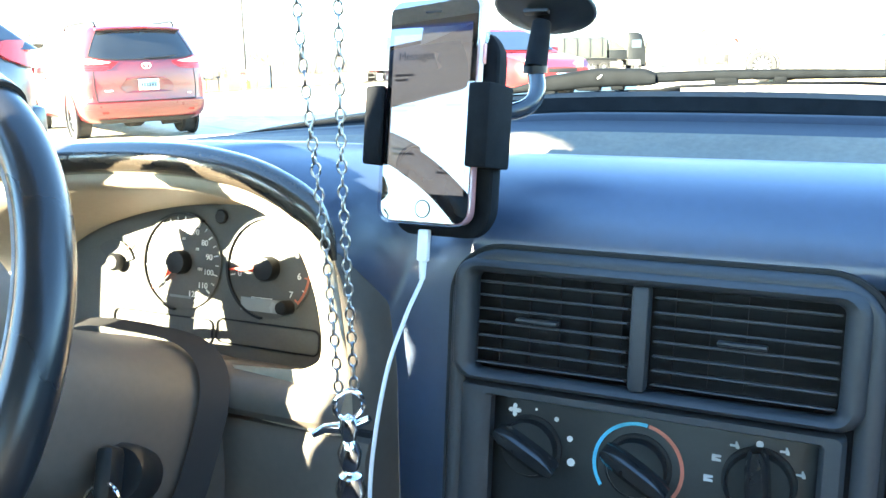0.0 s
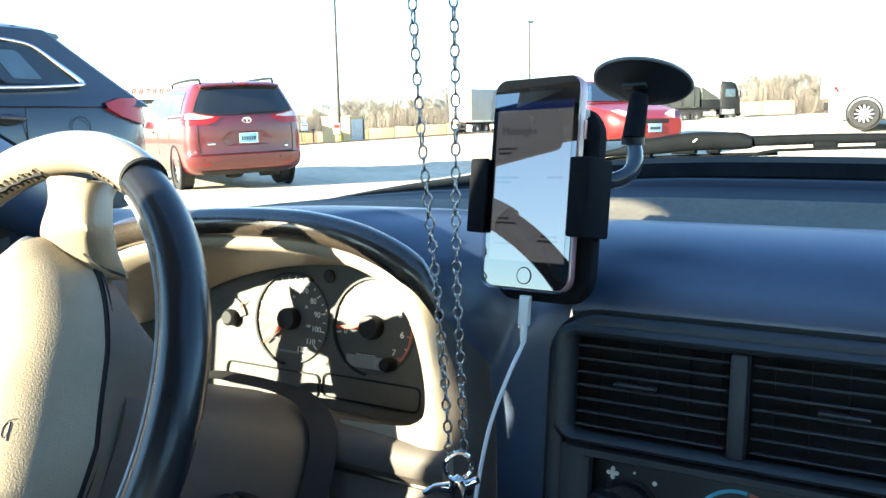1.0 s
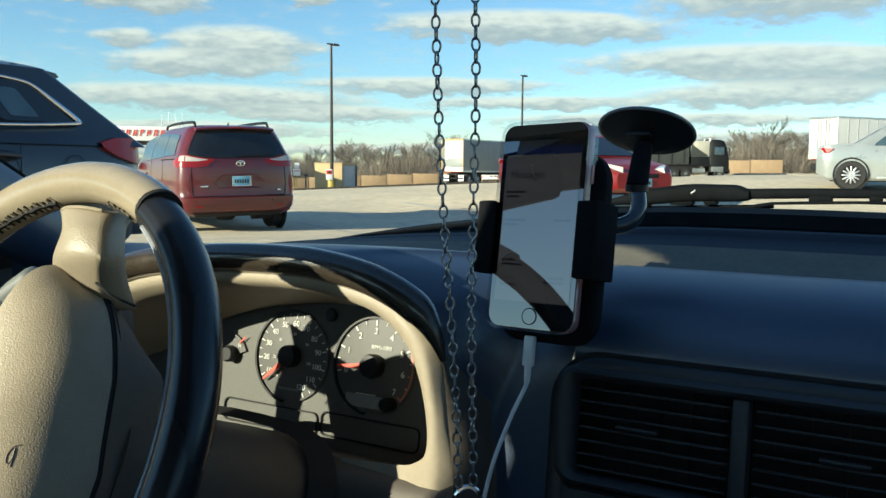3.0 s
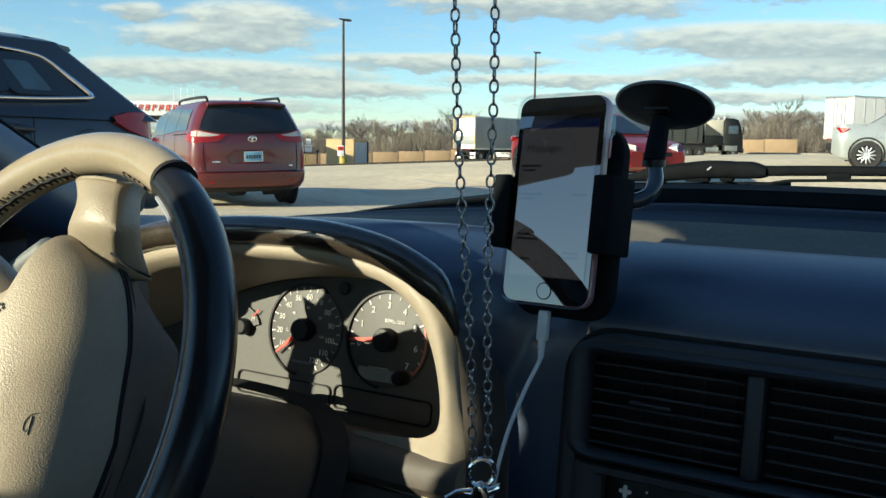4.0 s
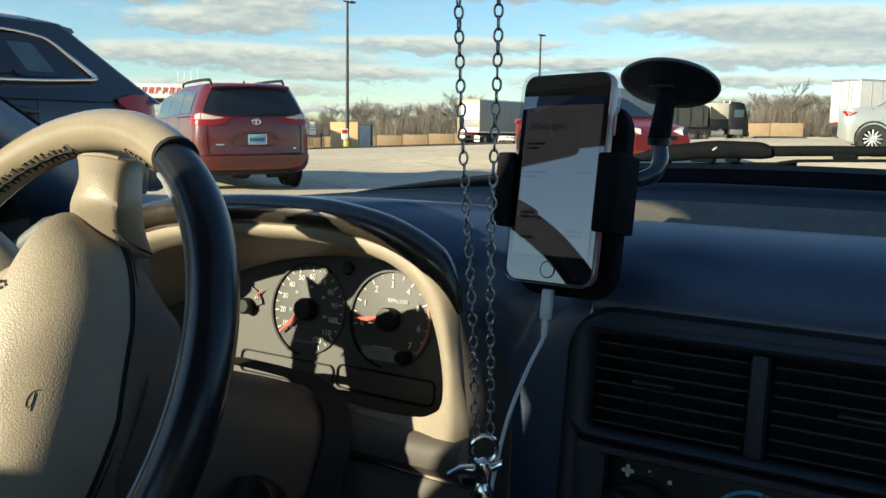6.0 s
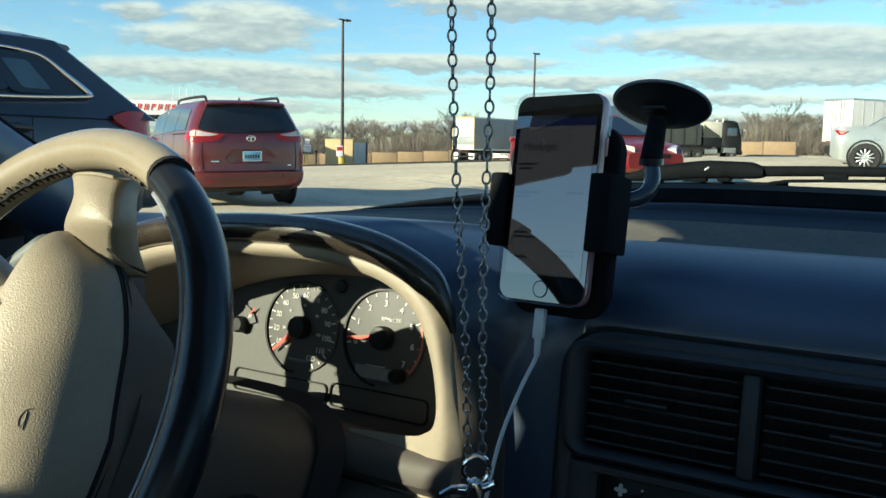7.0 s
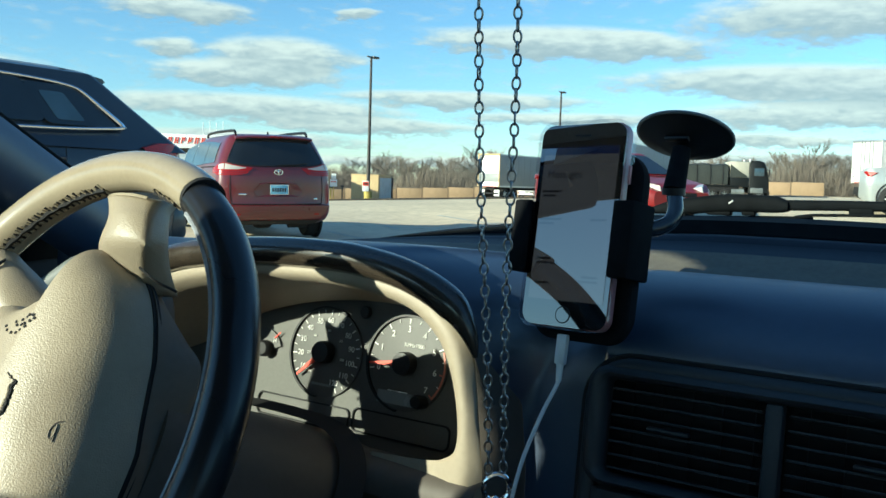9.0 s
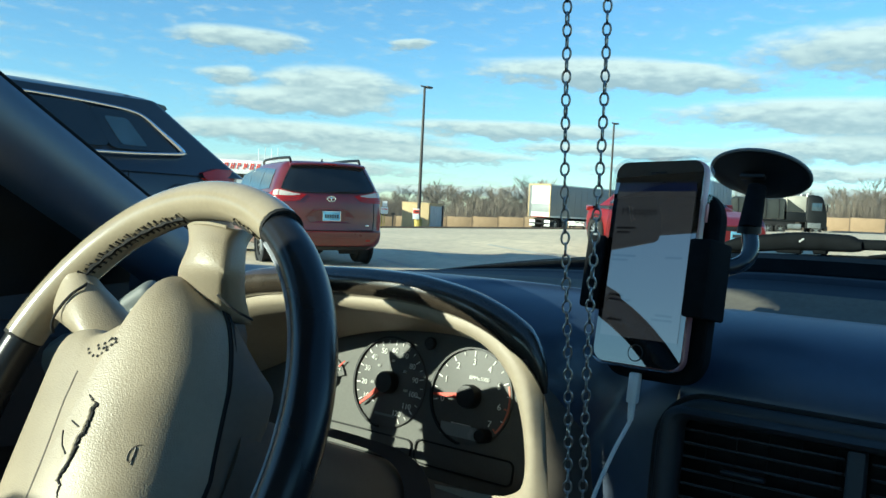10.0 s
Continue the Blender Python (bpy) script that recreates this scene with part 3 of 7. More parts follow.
def dashboard():
    d = thing("dashboard", "dark blue vinyl dashboard with a tan instrument hood", "dashboard", pose(0, 0, 0))
    # outer edge that the left skin runs to: along the crest, down the lobe's end, down beside the stack
    lobe = [crest(-0.205), Vector((-0.205, 0.63, 0.980)), Vector((-0.205, 0.595, 0.970)), Vector((-0.206, 0.565, 0.950)), Vector((-0.209, 0.549, 0.925)), Vector((-0.213, 0.545, 0.885)), Vector((-0.213, 0.541, 0.83)), Vector((-0.213, 0.53, 0.70))]
    outer = spline([crest(x) for x in (-0.80, -0.70, -0.62, -0.54, -0.46, -0.40, -0.34, -0.29, -0.25, -0.225)] + lobe, 90)
    rows, flank = [], []
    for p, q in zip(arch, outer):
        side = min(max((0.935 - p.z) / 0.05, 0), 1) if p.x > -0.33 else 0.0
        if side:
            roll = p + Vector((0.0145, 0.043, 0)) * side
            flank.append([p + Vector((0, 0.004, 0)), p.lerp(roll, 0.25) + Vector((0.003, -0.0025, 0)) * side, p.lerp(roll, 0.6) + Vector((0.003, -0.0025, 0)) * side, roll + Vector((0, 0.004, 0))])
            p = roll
        span = (q - p).length
        lift = Vector((0.004 * side, 0.0, 0.026 * (1 - side) + 0.004))
        lobe_w = min(max((q.x + 0.30) / 0.085, 0), 1)
        lobe_w = lobe_w * lobe_w * (3 - 2 * lobe_w)
        c1 = p + lift * 0.8
        c2 = q + Vector((0, -0.06 * min(span / 0.12, 1), 0.012)) * (1 - lobe_w) + Vector((-0.40 * span, -0.05 * span, 0.0)) * lobe_w
        rows.append([(1 - t) ** 3 * p + 3 * t * (1 - t) ** 2 * c1 + 3 * t * t * (1 - t) * c2 + t ** 3 * q for t in np.linspace(0, 1, 15)])
    part("upper_pad", loft(rows), "vinyl", d, "dark blue grained vinyl pad over the gauges")
    # the tan hood's side in dark taupe: its shade is put into the colour
    part("hood_flank", loft(flank), "taupe", d, "side of the hood, rolled away, darkened for shade")
    # lobe over the vents
    prof = [(0.549, 0.922), (0.545, 0.930), (0.548, 0.940), (0.556, 0.953), (0.572, 0.966), (0.595, 0.975), (0.625, 0.981), (0.648, 0.9815), (0.665, 0.979)]
    pts = spline([(0, y, z) for y, z in prof], 26)
    rows = [[Vector((x, p.y + 0.03 * max(0, x - 0.25) ** 2, p.z)) for p in pts] for x in np.linspace(-0.206, 0.56, 24)]
    part("centre_pad", loft(rows), "vinyl", d, "dark blue vinyl lobe above the vents")
    # tray to the foot of the glass: a pale band behind the crest, then dark vinyl with one rib
    def tray(stops):
        rows = []
        for x in np.linspace(-0.78, 0.54, 50):
            c = crest(x)
            yb, zb = windscreen_base(x)
            yb = max(yb, c.y + 0.06)
            flat = 0.25 + 0.75 * min(max((x + 0.36) / 0.16, 0), 1)
            rows.append([Vector((x, c.y + (yb - c.y) * t, c.z + (zb - c.z) * t + dz * flat)) for t, dz in stops])
        return loft(rows, sharp=60)

    part("top_band", tray(((0, 0), (0.04, -0.002), (0.14, 0.003), (0.24, 0.006))), "tray", d, "pale grey-beige band of the dash top")
    part("top_tray", tray(((0.24, 0.006), (0.26, 0.004), (0.40, 0.007))), "cowl", d, "dark blue dash top")
    part("top_rib", tray(((0.40, 0.007), (0.43, 0.0105), (0.47, 0.0105), (0.49, 0.005))), "cowl", d, "raised dark rib")
    part("top_tray", tray(((0.49, 0.005), (0.62, 0.004), (0.66, 0.0), (1.0, 0.0))), "rubber", d, "black front of the dash top")
    rows = []
    for x in np.linspace(-0.72, 0.5, 40):
        yb, zb = windscreen_base(x)
        lip = 0.002 * min(max((x + 0.36) / 0.12, 0), 1)
        rows.append([(x, yb - 0.062, zb - 0.010), (x, yb - 0.055, zb + lip), (x, yb - 0.004, zb + 0.003 + lip), (x, yb, zb - 0.01)])
    part("defroster_grille", loft(rows), "rubber", d, "black strip at the foot of the glass")
    # tan hood ring and tunnel
    back = spline([(-0.80, 0.59, 0.84), (-0.70, 0.59, 0.86), (-0.645, 0.59, 0.880), (-0.60, 0.595, 0.905), (-0.55, 0.597, 0.922), (-0.50, 0.598, 0.932), (-0.45, 0.60, 0.936), (-0.41, 0.60, 0.934), (-0.375, 0.60, 0.922), (-0.352, 0.597, 0.900), (-0.340, 0.594, 0.872), (-0.335, 0.59, 0.845), (-0.338, 0.587, 0.822), (-0.350, 0.585, 0.808), (-0.375, 0.583, 0.802), (-0.42, 0.58, 0.800)], 90)
    # inner edge of the flat trim face
    face = spline([(-0.80, 0.515, 0.87), (-0.70, 0.508, 0.90), (-0.64, 0.50, 0.930), (-0.587, 0.498, 0.950), (-0.53, 0.497, 0.960), (-0.475, 0.496, 0.965), (-0.425, 0.496, 0.966), (-0.385, 0.496, 0.963), (-0.341, 0.496, 0.953), (-0.315, 0.497, 0.933), (-0.303, 0.498, 0.905), (-0.2975, 0.498, 0.875), (-0.2985, 0.498, 0.856), (-0.307, 0.50, 0.847), (-0.325, 0.502, 0.841), (-0.38, 0.505, 0.836)], 90)
    rows = [[a + Vector((0, 0.006, -0.002)), a * 0.75 + f * 0.25 + Vector((0, -0.003, 0)), a * 0.35 + f * 0.65 + Vector((0, -0.004, 0)), f, f * 0.75 + b * 0.25, f * 0.4 + b * 0.6, b] for a, f, b in zip(arch, face, back)]
    part("hood_trim", loft(rows, sharp=55), "tan", d, "smooth tan trim round the instrument recess")
    # shiny black bead over the trim, its lit end standing proud
    bead = [p + Vector((0.005 * (1 if k > 44 else 0) * min(1, (k - 44) / 10), -0.004, 0.005)) for k, p in enumerate(arch[4:62])]
    part("hood_bead", tube(bead, lambda t: 0.012 * min(1, (1 - t) * 6 + 0.15)), "bead", d, "glossy dark brown bead along the hood edge")
    # lower lip and knee panel
    rows = []
    for x in np.linspace(-0.80, -0.279, 24):
        rows.append([Vector((x, 0.588, 0.806)), Vector((x, 0.55, 0.820)), Vector((x, 0.522, 0.831)), Vector((x, 0.506, 0.834)), Vector((x, 0.495, 0.830)), Vector((x, 0.489, 0.821)), Vector((x, 0.489, 0.810)), Vector((x, 0.496, 0.802))])
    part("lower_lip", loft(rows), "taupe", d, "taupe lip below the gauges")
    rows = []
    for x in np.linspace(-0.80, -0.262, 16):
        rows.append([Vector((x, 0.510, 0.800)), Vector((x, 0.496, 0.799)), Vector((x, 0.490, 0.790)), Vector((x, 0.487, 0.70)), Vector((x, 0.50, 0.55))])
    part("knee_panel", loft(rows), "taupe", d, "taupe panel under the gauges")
    part("panel_gap", box(0.53, 0.004, 0.006, at=(-0.53, 0.505, 0.8005)), "gap", d)
    part("passenger_face", slab([(0.05, 0.551, 0.60), (0.56, 0.551, 0.60), (0.56, 0.551, 0.925), (0.05, 0.551, 0.925)], 0.02), "vinyl", d)
    part("strip_cover", slab([(-0.245, 0.515, 0.55), (-0.205, 0.545, 0.55), (-0.205, 0.545, 0.74), (-0.245, 0.515, 0.74)], 0.02), "vinyl", d)
    return d


dashboard()


# ---- instrument cluster ----
def cluster():
    G = frame_of((-0.45, 0.597, 0.885), (1, 0, 0), (0, math.sin(radians(10)), math.cos(radians(10))))
    c = thing("instrument_cluster", "grey instrument cluster with two round dials, sunlit in part", "instrument cluster", G)
    part("face", box(0.44, 0.16, 0.006, at=(-0.04, -0.02, -0.004)), "face", c, "matt grey gauge face")
    for nm, hx, hy, a0, step, values, size in (("speedometer", -0.0515, -0.002, 212, 25, [10 * i for i in range(1, 13)], 0.0072), ("tachometer", 0.0405, 0.0, 192, 33.3, list(range(8)), 0.0078)):
        dial = part("dial", lathe([(0.0415, 0), (0.0415, 0.0014), (0.0405, 0.0016), (0.0, 0.0016)], 48), "dial", c, "dark dial with white figures", Matrix.Translation((hx, hy, 0)))
        part("bezel", arc_mesh(0.0412, 0.0432, 60, 262, 0.004, 40), "black", dial, "black raised crescent")
        for i, v in enumerate(values):
            a = radians(a0 - step * i)
            red = nm == "tachometer" and v >= 6
            part("figure", text_mesh(str(v), size), "white", dial, "", pose(0.0302 * math.cos(a), 0.0302 * math.sin(a), 0.0022))
            part("tick", box(0.0045, 0.0011, 0.0006), "dull_red" if red else "white", dial, "", pose(0.0375 * math.cos(a), 0.0375 * math.sin(a), 0.0021, 0, 0, math.degrees(a)))
            if i < len(values) - 1:
                h = radians(a0 - step * (i + 0.5))
                part("tick", box(0.003, 0.0007, 0.0006), "white", dial, "", pose(0.0382 * math.cos(h), 0.0382 * math.sin(h), 0.0021, 0, 0, math.degrees(h)))
            if nm == "speedometer" and i % 2 == 1 and i < 10:
                part("small_figure", text_mesh(str(20 * (i // 2 + 1)), 0.0036), "white", dial, "", pose(0.0205 * math.cos(a), 0.0205 * math.sin(a), 0.0022))
        if nm == "tachometer":
            part("redline", arc_mesh(0.0385, 0.0402, -42, 22, 0.0024), "dull_red", dial, "red line band")
            part("caption", text_mesh("RPMx1000", 0.0048), "white", dial, "", pose(0.006, 0.0165, 0.0022))
            part("caption", text_mesh("SELECT/RESET", 0.0034), "white", dial, "", pose(-0.006, -0.026, 0.0022))
        else:
            part("caption", text_mesh("MPH", 0.0036), "white", dial, "", pose(-0.018, -0.0195, 0.0022))
            part("caption", box(0.024, 0.0022, 0.0004), "lcd", dial, "", pose(0, -0.030, 0.0022))
        na = radians(221 if nm == "speedometer" else 185)
        part("needle", plate_mesh([(0.005, -0.0028), (0.037, -0.0008), (0.037, 0.0008), (0.005, 0.0028)], 0.0012), "red", dial, "red needle", pose(0, 0, 0.006, 0, 0, math.degrees(na)))
        part("hub", lathe([(0.0105, 0.0016), (0.0105, 0.009), (0.0095, 0.0115), (0.0, 0.012)], 28), "black", dial, "black needle hub")
    part("temperature_dial", arc_mesh(0.0, 0.024, 20, 140, 0.0016), "dial", c, "small temperature gauge", pose(-0.131, -0.012, 0))
    part("temperature_hub", lathe([(0.008, 0), (0.008, 0.006), (0.006, 0.008), (0, 0.008)], 20), "black", c, "", pose(-0.126, -0.008, 0.0016))
    part("temperature_mark", box(0.009, 0.0013, 0.0006), "red", c, "", pose(-0.113, 0.0065, 0.0025, 0, 0, 45))
    part("figure", text_mesh("H", 0.006), "white", c, "", pose(-0.116, 0.001, 0.0024))
    part("warning_lamp", lathe([(0.006, 0), (0.006, 0.002), (0.005, 0.003), (0, 0.003)], 18), "black", c, "dark warning lamp", pose(-0.012, 0.040, 0))
    for x0, x1, y0 in ((-0.130, -0.016, -0.071), (-0.013, 0.092, -0.068)):
        part("lamp_slot", ring_mesh(round_rect(x0, y0, x1, y0 + 0.022, 0.006), round_rect(x0 + 0.0016, y0 + 0.0016, x1 - 0.0016, y0 + 0.0204, 0.005), 0.0012), "black", c, "outlined warning lamp strip")
    part("odometer", plate_mesh([(0.014, -0.0365), (0.052, -0.0365), (0.052, -0.0255), (0.014, -0.0255)], 0.0032), "lcd", c, "grey odometer window")
    part("reset_knob", lathe([(0.0062, 0), (0.0062, 0.010), (0.005, 0.0125), (0, 0.0125)], 20), "black", c, "black reset knob", pose(0.061, -0.030, 0.001))


cluster()


# ---- centre stack ----
V = frame_of((-0.2, 0.547, 0.91), (1, 0, 0), (0, math.sin(radians(7)), math.cos(radians(7))))


def centre_stack():
    s = thing("centre_stack", "blue-grey plastic surround of vents and heater controls", "dash panel", V)
    outer, hole = round_rect(-0.018, -0.30, 0.243, 0.0190, 0.034, 9), round_rect(-0.006, -0.285, 0.229, 0.006, 0.012, 9)
    part("surround", ring_mesh(outer, hole, 0.010, 0.001), "bezel", s)
    part("seam", ring_mesh(round_rect(-0.0215, -0.3035, 0.2465, 0.0225, 0.037, 9), round_rect(-0.0175, -0.299, 0.2425, 0.0185, 0.034, 9), 0.006), "gap", s)
    part("backing", box(0.27, 0.31, 0.01, at=(0.118, -0.142, -0.03)), "gap", s)
    vent_frame = ring_mesh(round_rect(-0.0155, -0.0685, 0.234, 0.0125, 0.015), round_rect(-0.001, -0.0615, 0.2200, 0.0035, 0.006), 0.014, 0.0015)
    f = part("vent_frame", vent_frame, "bezel", s, "rounded blue-grey vent frame")
    part("mullion", box(0.011, 0.066, 0.014, 0.003, at=(0.1075, -0.029, 0.006)), "bezel", f, "rounded bar between the vents")
    part("control_frame", ring_mesh(round_rect(-0.008, -0.26, 0.226, -0.0705, 0.004), round_rect(0.013, -0.25, 0.212, -0.0775, 0.003), 0.012, 0.0), "bezel", s, "bevelled frame round the heater panel")


centre_stack()


def air_vent(x0, x1, tab):
    v = thing("air_vent", "dark slatted air vent in the dash", "air vent", V @ Matrix.Translation((x0, -0.029, 0)), group="dash vents")
    w = x1 - x0
    part("duct", slab([(0, -0.034, -0.018), (w, -0.034, -0.018), (w, 0.034, -0.018), (0, 0.034, -0.018)], 0.004), "gap", v, "black duct opening")
    slat = None
    for k in range(7):
        me = slat or box(w - 0.004, 0.0015, 0.009, 0.0005)
        if slat is None:
            slat = me
        part("slat", me, "slat", v, "", pose(w / 2, -0.0285 + 0.0090 * k, 0.003, -10))
    rib = box(0.0012, 0.060, 0.003)
    for k in range(5):
        part("rib", rib, "gap", v, "", pose(w * (k + 0.5) / 5, 0, -0.0145))
    part("tab", box(0.028, 0.003, 0.006, 0.001), "slat", v, "small thumb tab", pose(w * tab, 0.003, 0.008))


air_vent(-0.0010, 0.1015, 0.42)
air_vent(0.1135, 0.2205, 0.5)


def heater_panel():
    h = thing("heater_panel", "dark heater control panel with three black knobs", "heater controls", V @ Matrix.Translation((0, 0, 0)))
    part("face", box(0.206, 0.176, 0.004, 0.001, at=(0.112, -0.165, -0.006)), "black", h)
    for x, y, turn in ((0.038, -0.112, 152), (0.109, -0.113, 150), (0.181, -0.109, 95)):
        ring = part("dial_ring", ring_mesh([(0.0215 * math.cos(a), 0.0215 * math.sin(a)) for a in np.linspace(0, 2 * math.pi, 33)[:-1]], [(0.0175 * math.cos(a), 0.0175 * math.sin(a)) for a in np.linspace(0, 2 * math.pi, 33)[:-1]], 0.002), "gap", h, "", pose(x, y, -0.004))
        k = part("knob", lathe([(0.019, 0), (0.0185, 0.006), (0.0175, 0.008), (0, 0.008)], 32), "black", h, "round black knob", pose(x, y, -0.004, 0, 0, turn))
        rows = []
        for u in np.linspace(-1, 1, 9):
            hw = 0.0075 * math.sqrt(max(0.05, 1 - 0.75 * u ** 4))
            rows.append([(0.023 * u, -hw, 0.006), (0.023 * u, -hw * 0.9, 0.016), (0.023 * u, -hw * 0.45, 0.0195), (0.023 * u, hw * 0.45, 0.0195), (0.023 * u, hw * 0.9, 0.016), (0.023 * u, hw, 0.006)])
        part("grip", loft(rows, False, False), "gloss_black", k, "glossy raised grip bar")
    part("cold_arc", arc_mesh(0.0265, 0.0288, 80, 215, 0.0006), "cyan", h, "blue temperature arc", pose(0.109, -0.113, -0.0038))
    part("warm_arc", arc_mesh(0.0265, 0.0288, -35, 78, 0.0006), "dull_red", h, "red temperature arc", pose(0.109, -0.113, -0.0038))
    # fan mark and dots
    fan = part("fan_mark", plate_mesh([(0.0045 * (0.35 + 0.65 * abs(math.cos(2 * a))) * math.cos(a), 0.0045 * (0.35 + 0.65 * abs(math.cos(2 * a))) * math.sin(a)) for a in np.linspace(0, 2 * math.pi, 41)[:-1]], 0.0005), "white", h, "white fan mark", pose(0.026, -0.089, -0.0038))
    for x, y, r in ((0.041, -0.0865, 0.0009), (0.055, -0.091, 0.0016), (0.0645, -0.1025, 0.002), (0.066, -0.118, 0.0027)):
        part("dot", lathe([(r, 0), (r, 0.0005), (0, 0.0005)], 12), "white", h, "", pose(x, y, -0.0038))
    for x, y, kind in ((0.166, -0.0885, 0), (0.180, -0.086, 1), (0.194, -0.0875, 0), (0.2035, -0.100, 0), (0.156, -0.0985, 2), (0.152, -0.112, 2)):
        outline = {0: [(-0.004, -0.002), (0.001, -0.002), (0.001, -0.0035), (0.004, -0.0035), (0.004, -0.0015), (0.002, 0.003), (0.0005, 0.003), (0.0005, 0), (-0.004, 0)],
                   1: [(0.0032 * math.cos(a), 0.0032 * math.sin(a)) for a in np.linspace(0, 2 * math.pi, 17)[:-1]],
                   2: [(-0.004, -0.003), (0.004, -0.003), (0.004, -0.001), (-0.002, 0.0), (0.004, 0.001), (0.004, 0.003), (-0.004, 0.003)]}[kind]
        part("mark", plate_mesh([(u * 0.68, q * 0.68) for u, q in outline], 0.0005), "mark_grey", h, "", pose(x, y, -0.0038))


heater_panel()


# ---- steering wheel and column ----
WC = Vector((-0.481, 0.2905, 0.8952))
WA, WB = Vector((0.998, -0.0628, 0)), Vector((0.029, 0.4608, 0.887))
WHEEL = frame_of(WC, WA, WB) @ Matrix.Scale(0.94, 4)


def steering_wheel():
    w = thing("steering_wheel", "tan leather steering wheel with black grips and a cracked tan pad", "steering wheel", WHEEL)
    R0, R1 = 0.180, 0.0155
    G0, G1 = 0.1780, 0.0142             # the black grips are a little slimmer
    EYE = Vector((0.5315, 0.0199, 0.3239))

    def sight(x, y, z):
        """The place at height z over the rim's plane, on the driver-side line that meets the plane at x, y."""
        return EYE + (Vector((x, y, 0)) - EYE) * (1 - z / EYE.z)

    def arc(a0, a1, r, n=40, R=R0):
        rows = []
        for a in np.linspace(radians(a0), radians(a1), n):
            c, o = Vector((R * math.cos(a), R * math.sin(a), 0)), Vector((math.cos(a), math.sin(a), 0))
            rows.append([c + r * (math.cos(b) * o * 0.95 + math.sin(b) * Vector((0, 0, 1.05))) for b in np.linspace(0, 2 * math.pi, 21)[:-1]])
        return loft(rows, True, True)

    def on_rim(a, lift, turn, R=R0, r1=R1):
        """A point on the rim's skin: a round the wheel, turn from the inside (0) up to the front (90)."""
        a, b = radians(a), radians(turn)
        r = R - (r1 + lift) * math.cos(b) * 0.95
        return Vector((r * math.cos(a), r * math.sin(a), (r1 + lift) * math.sin(b) * 1.05))

    part("rim", arc(64, 165, R1), "rim_tan", w, "smooth tan leather rim section")
    part("grip", arc(-62, 63.4, G1, R=G0), "rim_black", w, "glossy black grip section")
    part("grip", arc(165.6, 282, G1, R=G0), "rim_black", w, "glossy black grip section")
    part("rim", arc(282.6, 297.4, R1), "rim_tan", w)
    part("seam", arc(63.0, 64.2, R1 * 0.99, 3), "gap", w)
    part("seam", arc(164.8, 166.0, R1 * 0.99, 3), "gap", w)
    part("grip_edge", tube([on_rim(a, 0.0002, 52 - 10 * math.sin(radians(a) * 1.5), G0, G1) for a in np.linspace(-60, 60, 50)], 0.0016, 6), "steel_grey", w, "thin grey line on the inner edge of the grip")
    # laced seam on the inside of the rim beside the upper spoke
    rng = random.Random(8)
    for a0, a1 in ((100.5, 144), (69, 79)):
        n = int((a1 - a0) / 1.05)
        part("lacing_gap", tube([on_rim(a, 0.0, 10 + 1.5 * math.sin(a * 1.3)) for a in np.linspace(a0, a1, n)], lambda t: 0.0021 + 0.0005 * math.sin(40 * t), 6), "gap", w, "dark laced seam")
        for k in range(n):
            a = a0 + (a1 - a0) * (k + 0.5) / n
            jag = rng.uniform(-0.35, 0.35)
            p, q = on_rim(a - 0.55 + jag, 0.0012, -6), on_rim(a + 0.45, 0.0004, 24 + rng.uniform(-4, 7))
            part("stitch", tube([p, (p + q) / 2 + Vector((0, 0, 0.0014)), q], 0.0009, 5), "gap" if k % 2 else "rim_tan", w)

    def ring_section(c, across, hw, z0, z1):
        zm, zh = (z0 + z1) / 2, (z1 - z0) / 2
        return [c + across * (math.copysign(abs(math.cos(q)) ** 0.9, math.cos(q)) * hw) + Vector((0, 0, zm + math.copysign(abs(math.sin(q)) ** 0.9, math.sin(q)) * zh)) for q in np.linspace(0, 2 * math.pi, 33)[:-1]]

    # upper spoke, from the rim inwards: its lit shoulder, its crest and the foot of its steep shaded flank
    shoulder = spline([(-0.0234, 0.1559, 0.000), (-0.0089, 0.1458, 0.004), (-0.0018, 0.1368, 0.0055), (-0.0042, 0.1209, 0.003), (-0.0125, 0.1120, -0.008), (-0.020, 0.1005, -0.024)], 26)
    crest_line = spline([(0.0250, 0.1583, -0.001), (0.0333, 0.1483, 0.003), (0.0388, 0.1396, 0.0045), (0.0435, 0.1247, 0.002), (0.0335, 0.1131, -0.011), (0.0196, 0.0989, -0.031)], 26)
    foot = spline([(0.0221, 0.1684, -0.022), (0.0251, 0.1578, -0.018), (0.0304, 0.1488, -0.0165), (0.0365, 0.1334, -0.019), (0.0306, 0.1215, -0.032), (0.0245, 0.1074, -0.052)], 26)
    rows = []
    for p, c, f in zip(shoulder, crest_line, foot):
        up = Vector((0, 0, 1))
        rows.append([p + Vector((0.006, 0, -0.022)), p + Vector((0.001, 0, -0.010)), p, p.lerp(c, 0.06) + up * 0.0035, p.lerp(c, 0.18) + up * 0.0062, p.lerp(c, 0.38) + up * 0.0080, p.lerp(c, 0.60) + up * 0.0076, p.lerp(c, 0.80) + up * 0.0052, p.lerp(c, 0.93) + up * 0.0022,
                     c, c.lerp(f, 0.3) + Vector((0.0014, 0, 0)), c.lerp(f, 0.7) + Vector((0.0010, 0, 0)), f, f + Vector((-0.006, 0, -0.006))])
    part("spoke", loft(rows, True, True, sharp=60), "leather", w, "grained tan spoke")
